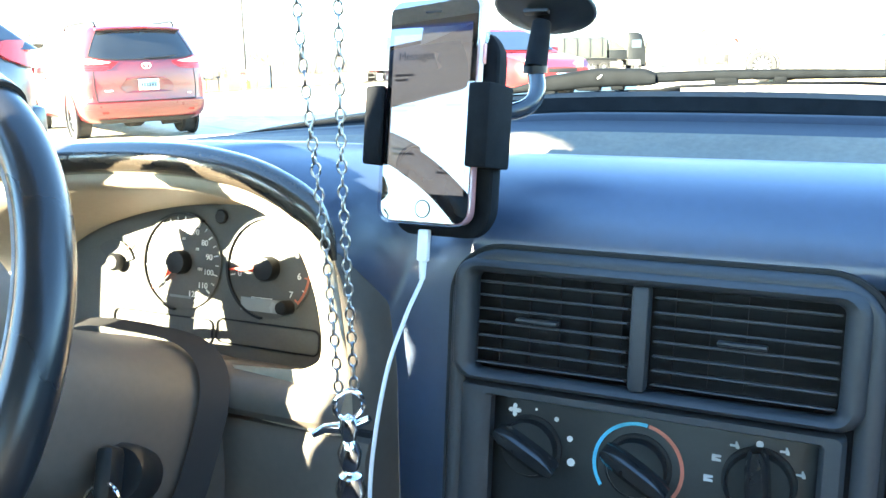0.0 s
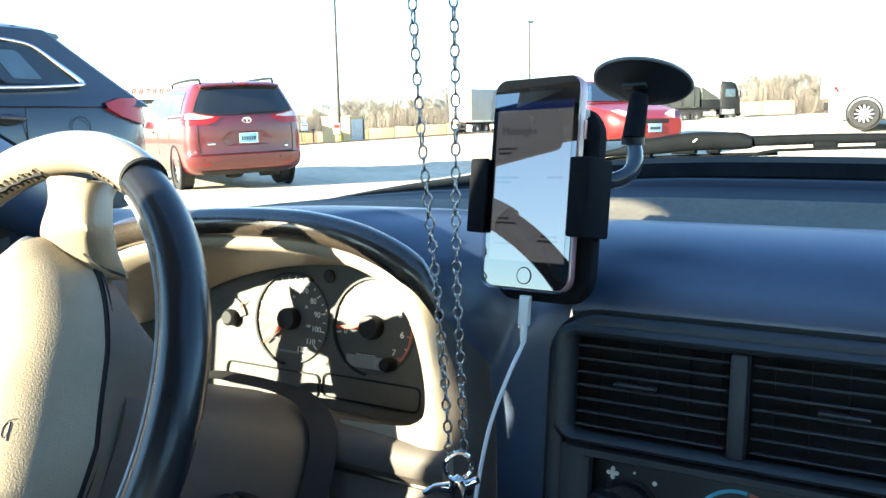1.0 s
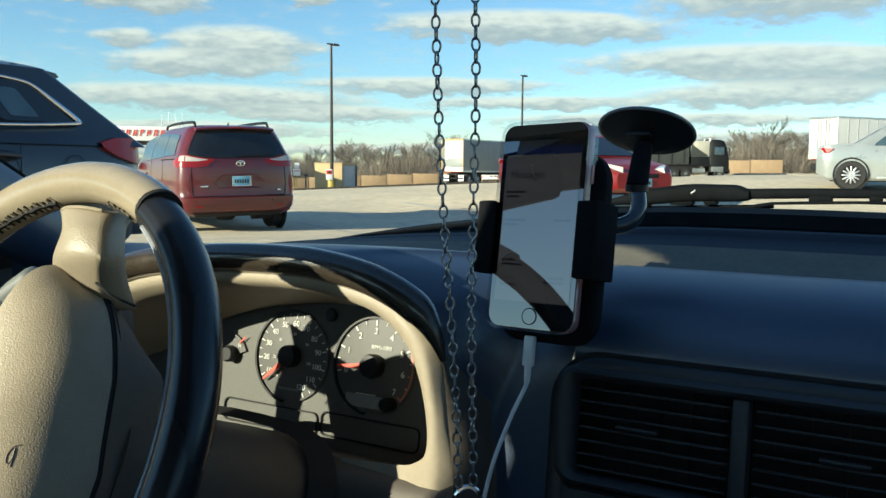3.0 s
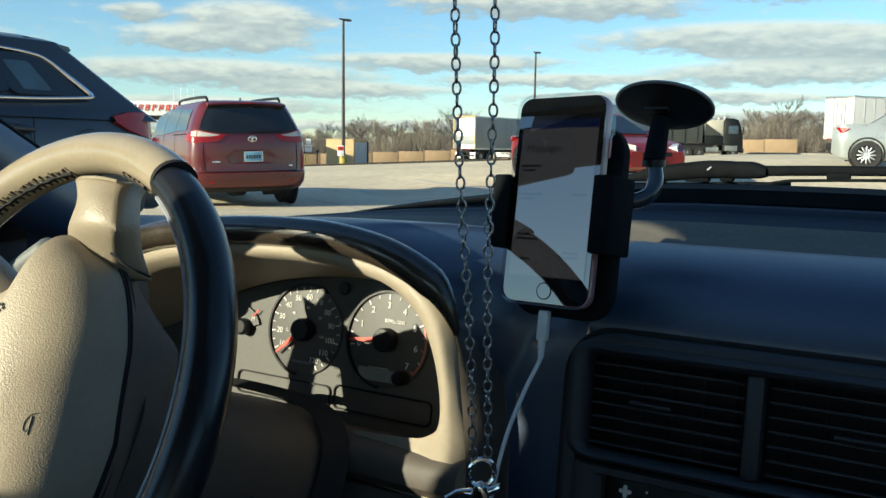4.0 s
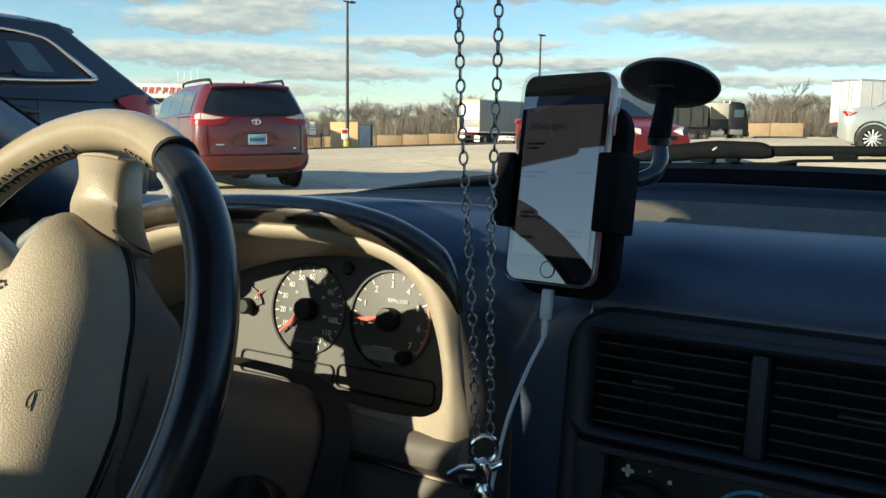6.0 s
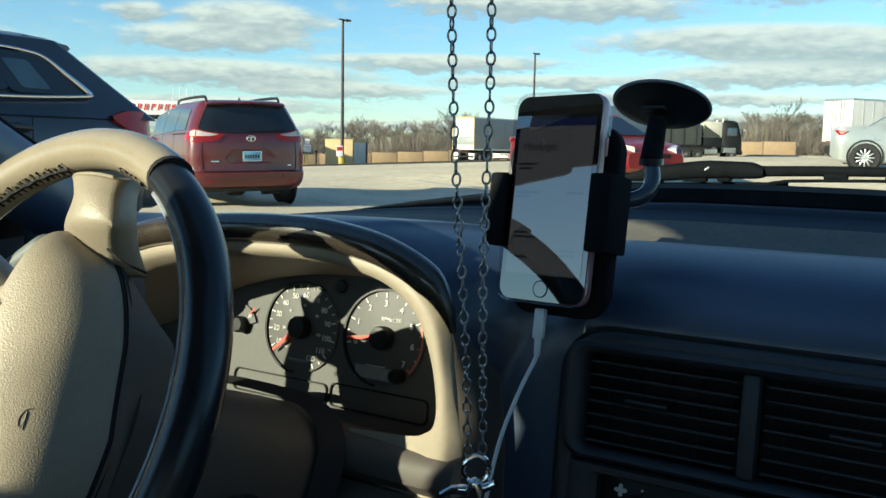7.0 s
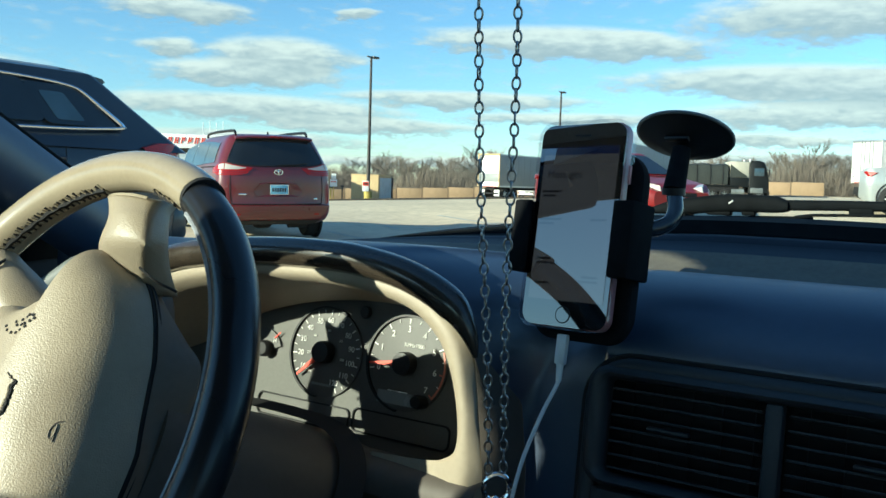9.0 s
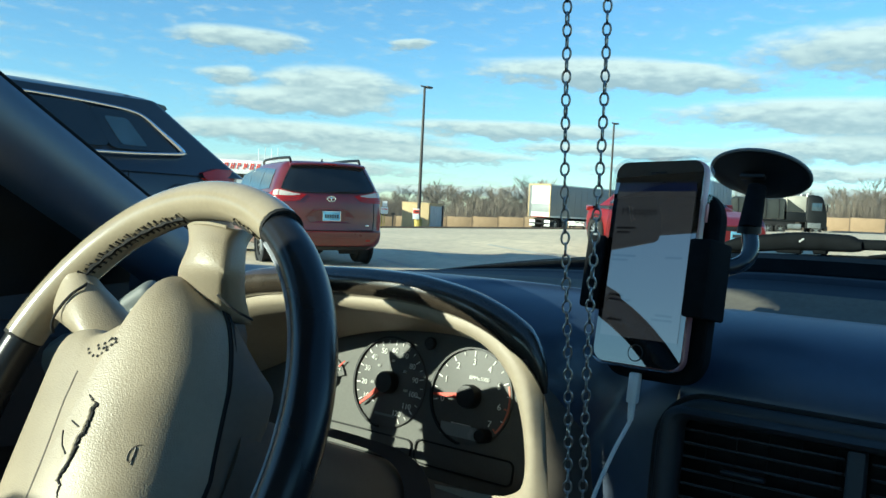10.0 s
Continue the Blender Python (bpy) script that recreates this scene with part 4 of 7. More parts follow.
    part("spoke_welt", tube([Vector((0.001 + 0.0245 * u, 0.1575 + 0.001 * u, 0.0080 - 0.0075 * abs(u) ** 2.5)) for u in np.linspace(-0.92, 0.92, 15)], 0.0012, 6), "leather", w, "welt where the spoke meets the rim")
    # spoke to the other side, with a piped seam where the rim's leather ends
    stations = spline([(-0.155, 0.096, 0.032), (-0.130, 0.088, 0.028), (-0.110, 0.081, 0.0255), (-0.092, 0.074, 0.0250), (-0.074, 0.064, 0.027), (-0.055, 0.050, 0.030)], 21)
    heights = spline([(0.006, -0.012, 0), (0.0125, -0.018, 0), (0.0135, -0.024, 0), (0.0105, -0.03, 0), (0.002, -0.034, 0), (-0.010, -0.036, 0)], 21)
    out = Vector((-0.36, 0.93, 0)).normalized()
    part("spoke", loft([ring_section(Vector((p.x, p.y, 0)), out, p.z, h.y, h.x) for p, h in zip(stations, heights)], True, True, sharp=50), "leather", w, "grained tan spoke")
    part("spoke_seam", tube(spline([sight(x, y, z) for x, y, z in ((-0.1215, 0.1005, 0.002), (-0.1265, 0.0965, 0.010), (-0.138, 0.088, 0.0148), (-0.1455, 0.075, 0.0150), (-0.1450, 0.063, 0.010), (-0.1340, 0.0552, 0.002))], 24), 0.0012, 6), "gap", w, "dark piped seam at the spoke")
    # lower spoke, hidden but for its root
    stations = spline([(-0.010, -0.170, 0.03), (0.0, -0.145, 0.027), (0.01, -0.12, 0.03), (0.015, -0.10, 0.034)], 9)
    part("spoke", loft([ring_section(Vector((p.x, p.y, 0)), Vector((1, 0, 0)), p.z, -0.035, 0.004) for p in stations], True, True, sharp=50), "leather", w)

    # airbag pad: a cushion with a steep flank to one side
    EDGE = [(-0.012, 0.1172), (0.0112, 0.1170), (0.029, 0.1143), (0.045, 0.1062), (0.060, 0.0993), (0.0736, 0.0911), (0.085, 0.081), (0.0945, 0.0695), (0.103, 0.055), (0.1085, 0.041), (0.1148, 0.0135), (0.1198, -0.0092), (0.122, -0.04), (0.118, -0.075), (0.10, -0.10), (0.06, -0.118), (0.0, -0.122),
            (-0.05, -0.115), (-0.08, -0.10), (-0.092, -0.08), (-0.0974, -0.0603), (-0.1064, -0.0105), (-0.1139, 0.0409), (-0.1125, 0.0577), (-0.103, 0.0655), (-0.0839, 0.0692), (-0.0697, 0.0672), (-0.0493, 0.0758), (-0.0336, 0.0892), (-0.0196, 0.1075)]
    PX, PY, HIGH = -0.004, -0.005, 0.031
    true = [sight(x, y, float(np.interp(x, (-0.03, -0.008, 0.03, 0.11), (0.016, 0.004, -0.016, -0.040)))) for x, y in EDGE]
    loop = spline([(p.x, p.y, 0) for p in true[-3:] + true + true[:4]], 900)
    table = sorted((math.atan2(p.y - PY, p.x - PX), math.hypot(p.x - PX, p.y - PY)) for p in loop)
    ANG, RAD = [a for a, r in table], [r for a, r in table]

    def edge(a):
        return float(np.interp(a, ANG, RAD, period=2 * math.pi))

    FULL = spline([(1, 0, 0), (1.0, 0.35, 0), (0.975, 0.60, 0), (0.93, 0.76, 0), (0.85, 0.87, 0), (0.72, 0.935, 0), (0.52, 0.975, 0), (0.3, 0.995, 0), (0.01, 1, 0)], 33)
    SLOPED = spline([(1, 0, 0), (0.965, 0.22, 0), (0.92, 0.40, 0), (0.85, 0.56, 0), (0.75, 0.69, 0), (0.62, 0.80, 0), (0.45, 0.90, 0), (0.25, 0.97, 0), (0.01, 1, 0)], 33)

    def base(a):
        return float(np.interp(math.degrees(a), (-180, -90, 0, 45, 90, 135, 180), (-0.03, -0.03, -0.04, -0.034, -0.02, -0.024, -0.03)))

    def profile(a):
        t = min(max((math.cos(a) + 0.2) / 0.8, 0), 1)
        t = t * t * (3 - 2 * t)
        zb = base(a)
        return [((1 - t) * f.x + t * q.x, zb + ((1 - t) * f.y + t * q.y) * (HIGH - zb)) for f, q in zip(FULL, SLOPED)]

    angles = np.linspace(-math.pi, math.pi, 141)[:-1]
    cols = [(a, edge(a), profile(a)) for a in angles]
    part("airbag_pad", loft([[Vector((PX + p[j][0] * e * math.cos(a), PY + p[j][0] * e * math.sin(a), p[j][1])) for a, e, p in cols] for j in range(33)], True, True, sharp=60), "leather", w, "grained tan airbag pad, cracked in its middle")
    part("pad_gap", loft([[Vector((PX + k * e * math.cos(a), PY + k * e * math.sin(a), base(a) + dz)) for a, e, p in cols] for k, dz in ((0.97, -0.006), (1.008, -0.006), (1.008, 0.0008), (0.99, 0.0008))], True), "gap", w, "dark gap round the pad")
    # shroud below the pad, flaring towards a side spoke under the grip; its colour carries shade
    FLARE = [(0.0780, 0.1090), (0.0886, 0.0965), (0.0998, 0.0868), (0.1106, 0.0788), (0.1277, 0.0668), (0.1413, 0.0575), (0.1450, 0.046), (0.146, 0.02), (0.147, -0.02), (0.14, -0.06), (0.115, -0.10), (0.08, -0.125)]
    wide = [sight(x, y, -0.068) for x, y in FLARE]
    far = sorted((math.atan2(p.y - PY, p.x - PX), math.hypot(p.x - PX, p.y - PY)) for p in spline(wide, 200))

    def reach(a, e):
        if far[0][0] < a < far[-1][0]:
            return float(np.interp(a, [q[0] for q in far], [q[1] for q in far]))
        return e * 1.02

    rows = [[Vector((PX + 0.95 * e * math.cos(a), PY + 0.95 * e * math.sin(a), base(a) - 0.005)) for a, e, p in cols]]
    rows.append([Vector((PX + 1.018 * e * math.cos(a), PY + 1.018 * e * math.sin(a), base(a) - 0.002)) for a, e, p in cols])
    for k, dz in ((0.3, -0.008), (0.65, -0.020), (0.92, -0.030), (1.0, -0.034)):
        rows.append([Vector((PX + (1.02 * e + (reach(a, e) - 1.02 * e) * k) * math.cos(a), PY + (1.02 * e + (reach(a, e) - 1.02 * e) * k) * math.sin(a), base(a) + dz)) for a, e, p in cols])
    for k, dz in ((0.84, -0.046), (0.66, -0.058)):
        rows.append([Vector((PX + reach(a, e) * k * math.cos(a), PY + reach(a, e) * k * math.sin(a), base(a) + dz)) for a, e, p in cols])
    part("hub_shroud", loft(rows, True, True, sharp=50), "shroud", w, "plastic shroud round the pad, darkened for shade")
    # unseen block behind the hub, added to throw shade on the gauges
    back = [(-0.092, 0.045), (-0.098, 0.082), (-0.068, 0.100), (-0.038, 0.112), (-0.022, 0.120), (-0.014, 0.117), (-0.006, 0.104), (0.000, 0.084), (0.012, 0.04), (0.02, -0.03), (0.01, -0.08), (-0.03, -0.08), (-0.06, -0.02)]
    part("hub_shade_block", loft([[Vector((x * k, y * k, z)) for x, y in back] for k, z in ((0.94, -0.044), (1.0, -0.050), (1.0, -0.072), (0.9, -0.082))], True, True), "shroud", w, "unseen block behind the hub, added to shade the gauges")
    part("pad_seam", tube(spline([sight(x, y, z) for x, y, z in ((0.046, 0.1085, -0.004), (0.060, 0.1035, -0.008), (0.0708, 0.1004, -0.013), (0.083, 0.0985, -0.020), (0.0930, 0.0968, -0.030))], 16), 0.0009, 6), "gap", w, "dark seam between shroud and spoke")

    def on_pad(x, y, lift=0.0004):
        a = math.atan2(y - PY, x - PX)
        p = profile(a)[::-1]
        return Vector((x, y, float(np.interp(math.hypot(x - PX, y - PY) / edge(a), [q[0] for q in p], [q[1] for q in p])) + lift))

    rng = random.Random(4)
    crack = spline([(x, y, 0) for x, y in ((0.0071, 0.0189), (0.0125, 0.0153), (0.0162, 0.0146), (0.0151, 0.0107), (0.0171, 0.0063), (0.0176, 0.0007), (0.0182, -0.0037), (0.0169, -0.0091), (0.0183, -0.0161), (0.0183, -0.0235), (0.0165, -0.0323), (0.0165, -0.0366), (0.0192, -0.0385), (0.0192, -0.0455))], 70)
    part("crack", tube([on_pad(q.x + rng.uniform(-.0008, .0008), q.y + rng.uniform(-.0005, .0005)) for q in crack], lambda t: 0.0008 * (0.5 + math.sin(math.pi * t)), 6), "gap", w, "dark crack in the pad")
    part("crack_lip", tube([on_pad(q.x - 0.0020 + rng.uniform(-.0004, .0004), q.y) for q in crack[4:64]], lambda t: 0.0013 * (0.5 + 0.5 * math.sin(math.pi * t)), 8), "leather", w, "raised lip beside the crack")
    for pts in (((-0.0008, -0.0076), (0.0013, -0.0116), (0.0052, -0.0163), (0.0119, -0.0201)), ((0.0028, -0.0002), (0.0081, -0.0015), (0.0113, -0.0022))):
        part("crack", tube([on_pad(x, y, 0.0001) for x, y in pts], 0.0006, 6), "gap", w)
    part("groove", tube(spline([on_pad(x, y, -0.0002) for x, y in ((-0.0206, 0.0303), (-0.0182, 0.0193), (-0.0165, 0.0076), (-0.0096, -0.0218), (-0.007, -0.0397), (-0.006, -0.06))], 24), 0.0009, 6), "shroud", w, "moulded line in the pad")
    part("moulded_mark", tube(spline([on_pad(x, y, 0.0001) for x, y in ((0.0504, 0.0011), (0.0483, -0.0008), (0.0474, -0.0052), (0.0482, -0.0098), (0.0498, -0.0109), (0.0501, -0.0076), (0.0490, -0.0019))], 24), lambda t: 0.0004 + 0.0002 * t, 6), "shroud", w, "small moulded mark")
    part("moulded_mark", tube([on_pad(x, y, 0.0001) for x, y in ((0.0487, -0.0013), (0.0500, -0.0064), (0.0511, -0.0124))], 0.0005, 6), "shroud", w)
    dot = lathe([(0.0011, 0), (0.0011, 0.0004), (0, 0.0004)], 8)
    for x, y in ((-0.0238, 0.0466), (-0.0192, 0.0442), (-0.0124, 0.0431), (-0.007, 0.0437), (-0.0036, 0.0461), (0.0002, 0.0491), (0.0018, 0.0533), (0.0039, 0.0557), (0.002, 0.0577), (-0.001, 0.0572), (-0.0041, 0.0556), (-0.0081, 0.0531), (-0.0141, 0.0508), (-0.0109, 0.0488), (-0.0059, 0.0498), (-0.0015, 0.0508)):
        part("horn_dot", dot, "gap", w, "", Matrix.Translation(on_pad(x, y)))


steering_wheel()


def steering_column():
    axis = WA.cross(WB).normalized()
    c = thing("steering_column", "taupe plastic steering column shroud", "steering column", frame_of(WC - axis * 0.05, WA, WB))
    rows = []
    for t, hw, hh in ((0.0, 0.066, 0.056), (-0.05, 0.072, 0.058), (-0.12, 0.080, 0.062), (-0.19, 0.088, 0.07), (-0.26, 0.09, 0.07)):
        rows.append([(math.copysign(abs(math.cos(a)) ** 0.55, math.cos(a)) * hw, math.copysign(abs(math.sin(a)) ** 0.6, math.sin(a)) * hh - 0.012, t) for a in np.linspace(0, 2 * math.pi, 49)[:-1]])
    part("shroud", loft(rows, True, True), "taupe", c)
    part("collar_gap", loft([[(x * 1.0, y * 1.0, -0.150) for x, y, z in rows[3]], [(x * 1.16, y * 1.16, -0.165) for x, y, z in rows[3]]], True), "gap", c)
    s = thing("column_switch", "grey steering column stalk with white marks", "stalk switch", frame_of((-0.700, 0.440, 0.931), (0.06, 0.0173, 0.0405), (-0.32, -0.36, 0.63)) @ Matrix.Scale(1.4, 4))
    part("stalk", box(0.085, 0.022, 0.018, 0.006, at=(-0.005, 0, 0), seg=3), "bin", s)
    part("knob", box(0.034, 0.026, 0.022, 0.008, at=(-0.055, 0, 0)), "bin", s)
    part("seam", box(0.0012, 0.0225, 0.0184, at=(0.006, 0, 0)), "gap", s)
    part("mark", box(0.006, 0.0012, 0.0006, at=(-0.008, -0.002, 0.0092)), "white", s)
    part("mark", box(0.0012, 0.006, 0.0006, at=(-0.006, 0.001, 0.0092)), "white", s)
    part("mark", box(0.004, 0.006, 0.0006, at=(0.020, -0.001, 0.0092)), "white", s)
    k = thing("ignition_key", "black ignition key head with a chrome ring in the column", "car key", pose(-0.394, 0.407, 0.792, 62, 0, 25))
    part("lock", lathe([(0.020, -0.02), (0.020, 0.006), (0.017, 0.012), (0, 0.012)], 24), "black", k)
    part("key_head", box(0.012, 0.034, 0.024, 0.005, at=(0, 0.0, 0.022)), "black", k)
    part("key_ring", tube([(0.011 * math.cos(a), -0.016 + 0.011 * math.sin(a), 0.030 + 0.003 * math.sin(2 * a)) for a in np.linspace(0, 2 * math.pi, 25)[:-1]], 0.0013, 6, True), "chrome", k, "chrome split ring")


steering_column()


# ---- phone, mount, cable ----
PHONE = pose(-0.2222, 0.5139, 1.0194, 80.2, -1.54, -9.5)


def phone():
    p = thing("mobile_phone", "rose mobile phone in a clear case, its display showing messages", "phone", PHONE)

    def circle(r):
        return [(r * math.cos(a), r * math.sin(a)) for a in np.linspace(0, 2 * math.pi, 33)[:-1]]

    part("body", plate_mesh(round_rect(-0.0335, -0.069, 0.0335, 0.069, 0.009), 0.0068, 0.002), "rose", p, "", pose(0, 0, -0.0070))
    part("glass", plate_mesh(round_rect(-0.0328, -0.0683, 0.0328, 0.0683, 0.0085), 0.0006), "phone_glass", p, "black glass front", pose(0, 0, -0.0003))
    part("display", plate_mesh(round_rect(-0.0292, -0.052, 0.0292, 0.052, 0.0005), 0.0003), "screen", p, "dim grey display", pose(0, 0.001, 0.0003))
    part("status_bar", plate_mesh(round_rect(-0.0292, 0.0475, 0.0292, 0.053, 0.0004), 0.0002), "bar_blue", p, "dark blue bar", pose(0, 0, 0.0006))
    part("heading", text_mesh("Messages", 0.0074, 0.0001), "print", p, "bold heading", pose(-0.0110, 0.034, 0.0007))
    for x, y, w in ((-0.0195, 0.0225, 0.015), (-0.0215, 0.0195, 0.010), (-0.0185, 0.0035, 0.018), (-0.0215, 0.0005, 0.012), (0.019, 0.0035, 0.012), (-0.0205, -0.0235, 0.011), (-0.0175, -0.0265, 0.017), (-0.0195, -0.040, 0.012), (0.017, -0.0345, 0.012), (0.016, -0.0375, 0.015)):
        part("line", box(w, 0.0014, 0.0001), "print", p, "", pose(x, y, 0.0007))
    button = part("home_button", plate_mesh(circle(0.0050), 0.0004), "phone_glass", p, "round home button", pose(0, -0.0603, 0.0003))
    part("button_ring", ring_mesh(circle(0.0057), circle(0.0050), 0.0005), "gap", button, "dark ring round the button")
    part("speaker_slot", box(0.012, 0.0012, 0.0002, at=(0, 0.0605, 0.0004)), "gap", p)
    part("case", ring_mesh(round_rect(-0.0358, -0.0713, 0.0358, 0.0713, 0.0115), round_rect(-0.0334, -0.0689, 0.0334, 0.0689, 0.009), 0.0095, 0.0004), "case", p, "clear plastic case edge", pose(0, 0, -0.0085))
    part("side_button", box(0.0012, 0.012, 0.0025, 0.0004, at=(0.0362, 0.034, -0.0035)), "rose", p)


phone()


def phone_mount():
    m = thing("phone_mount", "black suction phone mount stuck to the windscreen", "phone holder", PHONE)
    back = loft([[(x, y, z) for x, y in round_rect(-0.032 * k, -0.0768 * k, 0.0425 * k, 0.050 * k, 0.018, 9)] for z, k in ((-0.0096, 0.97), (-0.011, 1.0), (-0.018, 1.0), (-0.021, 0.98), (-0.0225, 0.93))], True, True)
    part("cradle", back, "foam", m, "matt black cradle behind the phone")
    for sx in (-1, 1):
        section = ((0.0355, -0.021), (0.047, -0.021), (0.0475, -0.012), (0.0474, 0.001), (0.0462, 0.0050), (0.043, 0.0064), (0.0345, 0.0068), (0.0325, 0.0060), (0.0320, 0.004), (0.0357, 0.0018))
        ends = ((-0.0336, 0.86), (-0.0333, 0.95), (-0.032, 1.0), (-0.01, 1.0), (0.0145, 1.0), (0.0158, 0.95), (0.0161, 0.86))
        rows = [[(sx * (0.0405 + (u - 0.0405) * k), y, -0.007 + (z + 0.007) * k) for u, z in section] for y, k in ends]
        part("clamp_arm", loft(rows, True, True), "foam", m, "matt black foam clamp jaw")
    inv = PHONE.inverted()

    def local(pts):
        return [inv @ Vector(p) for p in pts]

    stem_top, stem_bot = Vector((-0.184, 0.618, 1.075)), Vector((-0.1835, 0.603, 1.044))
    part("gooseneck", tube(local(spline([stem_bot, (-0.180, 0.597, 1.029), (-0.184, 0.590, 1.0195), (-0.197, 0.578, 1.0155), (-0.2175, 0.545, 1.016)], 26)), 0.0058, 16), "neck", m, "smooth grey-blue curved neck")
    part("collar", tube(local([stem_top, stem_top.lerp(stem_bot, 0.45), stem_bot]), lambda t: 0.0066 + 0.0014 * t, 18), "foam", m, "black collar")
    part("collar_ring", tube(local([stem_bot + Vector((0, 0, 0.002)), stem_bot - Vector((0, 0, 0.003))]), 0.0083, 18), "black", m, "glossy black ring")
    cup = frame_of((-0.1865, 0.632, 1.083), (0.95, 0, 0), (0, math.cos(radians(-26)), math.sin(radians(-26))))
    disc = part("suction_cup", lathe([(0.0, -0.011), (0.011, -0.010), (0.019, -0.005), (0.030, -0.001), (0.0345, 0.0015), (0.0345, 0.003), (0.031, 0.005), (0.0, 0.006)], 40), "black", m, "black rubber suction disc", inv @ cup)
    part("cup_lip", tube([(0.0354 * math.cos(a), 0.0354 * math.sin(a), 0.0030) for a in np.linspace(0, 2 * math.pi, 49)[:-1]], 0.0013, 8, True), "lip", disc, "pale clear lip of the disc")
    part("lever", box(0.018, 0.006, 0.003, 0.001, at=(0, -0.016, -0.0085)), "black", disc)


phone_mount()


def charging_cable():
    c = thing("charging_cable", "white charging cable plugged into the phone", "cable", PHONE)
    inv = PHONE.inverted()
    part("plug", box(0.0078, 0.020, 0.0046, 0.0012, at=(0.0, -0.083, -0.0035)), "cable", c, "white plug")
    start = PHONE @ Vector((0.0, -0.092, -0.0035))
    part("sleeve", tube([(0, -0.092, -0.0035), (0, -0.104, -0.0040)], lambda t: 0.0026 - 0.0006 * t, 10), "cable", c)
    path = spline([start, PHONE @ Vector((0.0, -0.104, -0.004)), (-0.2275, 0.488, 0.895), (-0.2345, 0.474, 0.862), (-0.2395, 0.463, 0.815), (-0.2415, 0.459, 0.775), (-0.242, 0.456, 0.70), (-0.238, 0.455, 0.55)], 50)
    part("wire", tube([inv @ q for q in path], 0.0014, 10), "cable", c, "thin white wire")


charging_cable()


# ---- hanging chain ----
def chain():
    c = thing("hanging_chain", "dull steel link chain with a chrome pendant, hanging behind the windscreen", "chain", pose(-0.178, 0.331, 0.90))
    STRANDS = ((-0.0173, -0.0012, 0.0), (0.0038, 0.0050, 0.5))      # offset across the view, top and bottom
    link = tube([(0.0018 * math.cos(a), 0, 0.0029 * math.sin(a)) for a in np.linspace(0, 2 * math.pi, 15)[:-1]], 0.00055, 6, True)
    rng = random.Random(3)
    for s0, s1, phase in STRANDS:
        n = 54
        for k in range(n):
            t = k / (n - 1)
            sway = 0.0007 * math.sin(9 * t + phase * 4)
            s = s1 + (s0 - s1) * t + sway
            p = Vector((0.857 * s, 0.515 * s, 0.012 + 0.0052 * k + phase * 0.002))
            part("link", link, "steel", c, "", Matrix.Translation(p) @ Euler((0, radians(rng.uniform(-5, 5)), radians(31 + (82 if k % 2 else 0) + rng.uniform(-16, 16)))).to_matrix().to_4x4())
    part("ring", tube([(0.003 + 0.0062 * math.cos(a), 0.0, 0.003 + 0.0066 * math.sin(a)) for a in np.linspace(0, 2 * math.pi, 25)[:-1]], 0.0012, 8, True), "chrome", c, "chrome ring", pose(0, 0, 0, 0, 0, 40))
    part("bail", lathe([(0.0, 0.006), (0.0035, 0.004), (0.0045, 0.0), (0.003, -0.006), (0.0055, -0.012), (0.0045, -0.018), (0.0025, -0.022), (0.0, -0.023)], 14), "chrome", c, "chrome swivel", pose(0.003, 0, -0.006))
    part("pendant_bar", tube([(-0.013, -0.004, -0.011), (-0.008, -0.002, -0.008), (0.0, 0, -0.007), (0.007, 0.002, -0.005), (0.012, 0.003, -0.002)], lambda t: 0.0028 - 0.0012 * abs(2 * t - 1), 9), "chrome", c, "chrome cross bar")
    part("pendant_body", lathe([(0.0, 0.0), (0.005, -0.003), (0.007, -0.010), (0.005, -0.017), (0.0065, -0.026), (0.007, -0.036), (0.004, -0.05), (0.0, -0.052)], 16), "chrome", c, "chrome pendant drop", pose(0.003, 0, -0.026, 4, 3, 0))


chain()


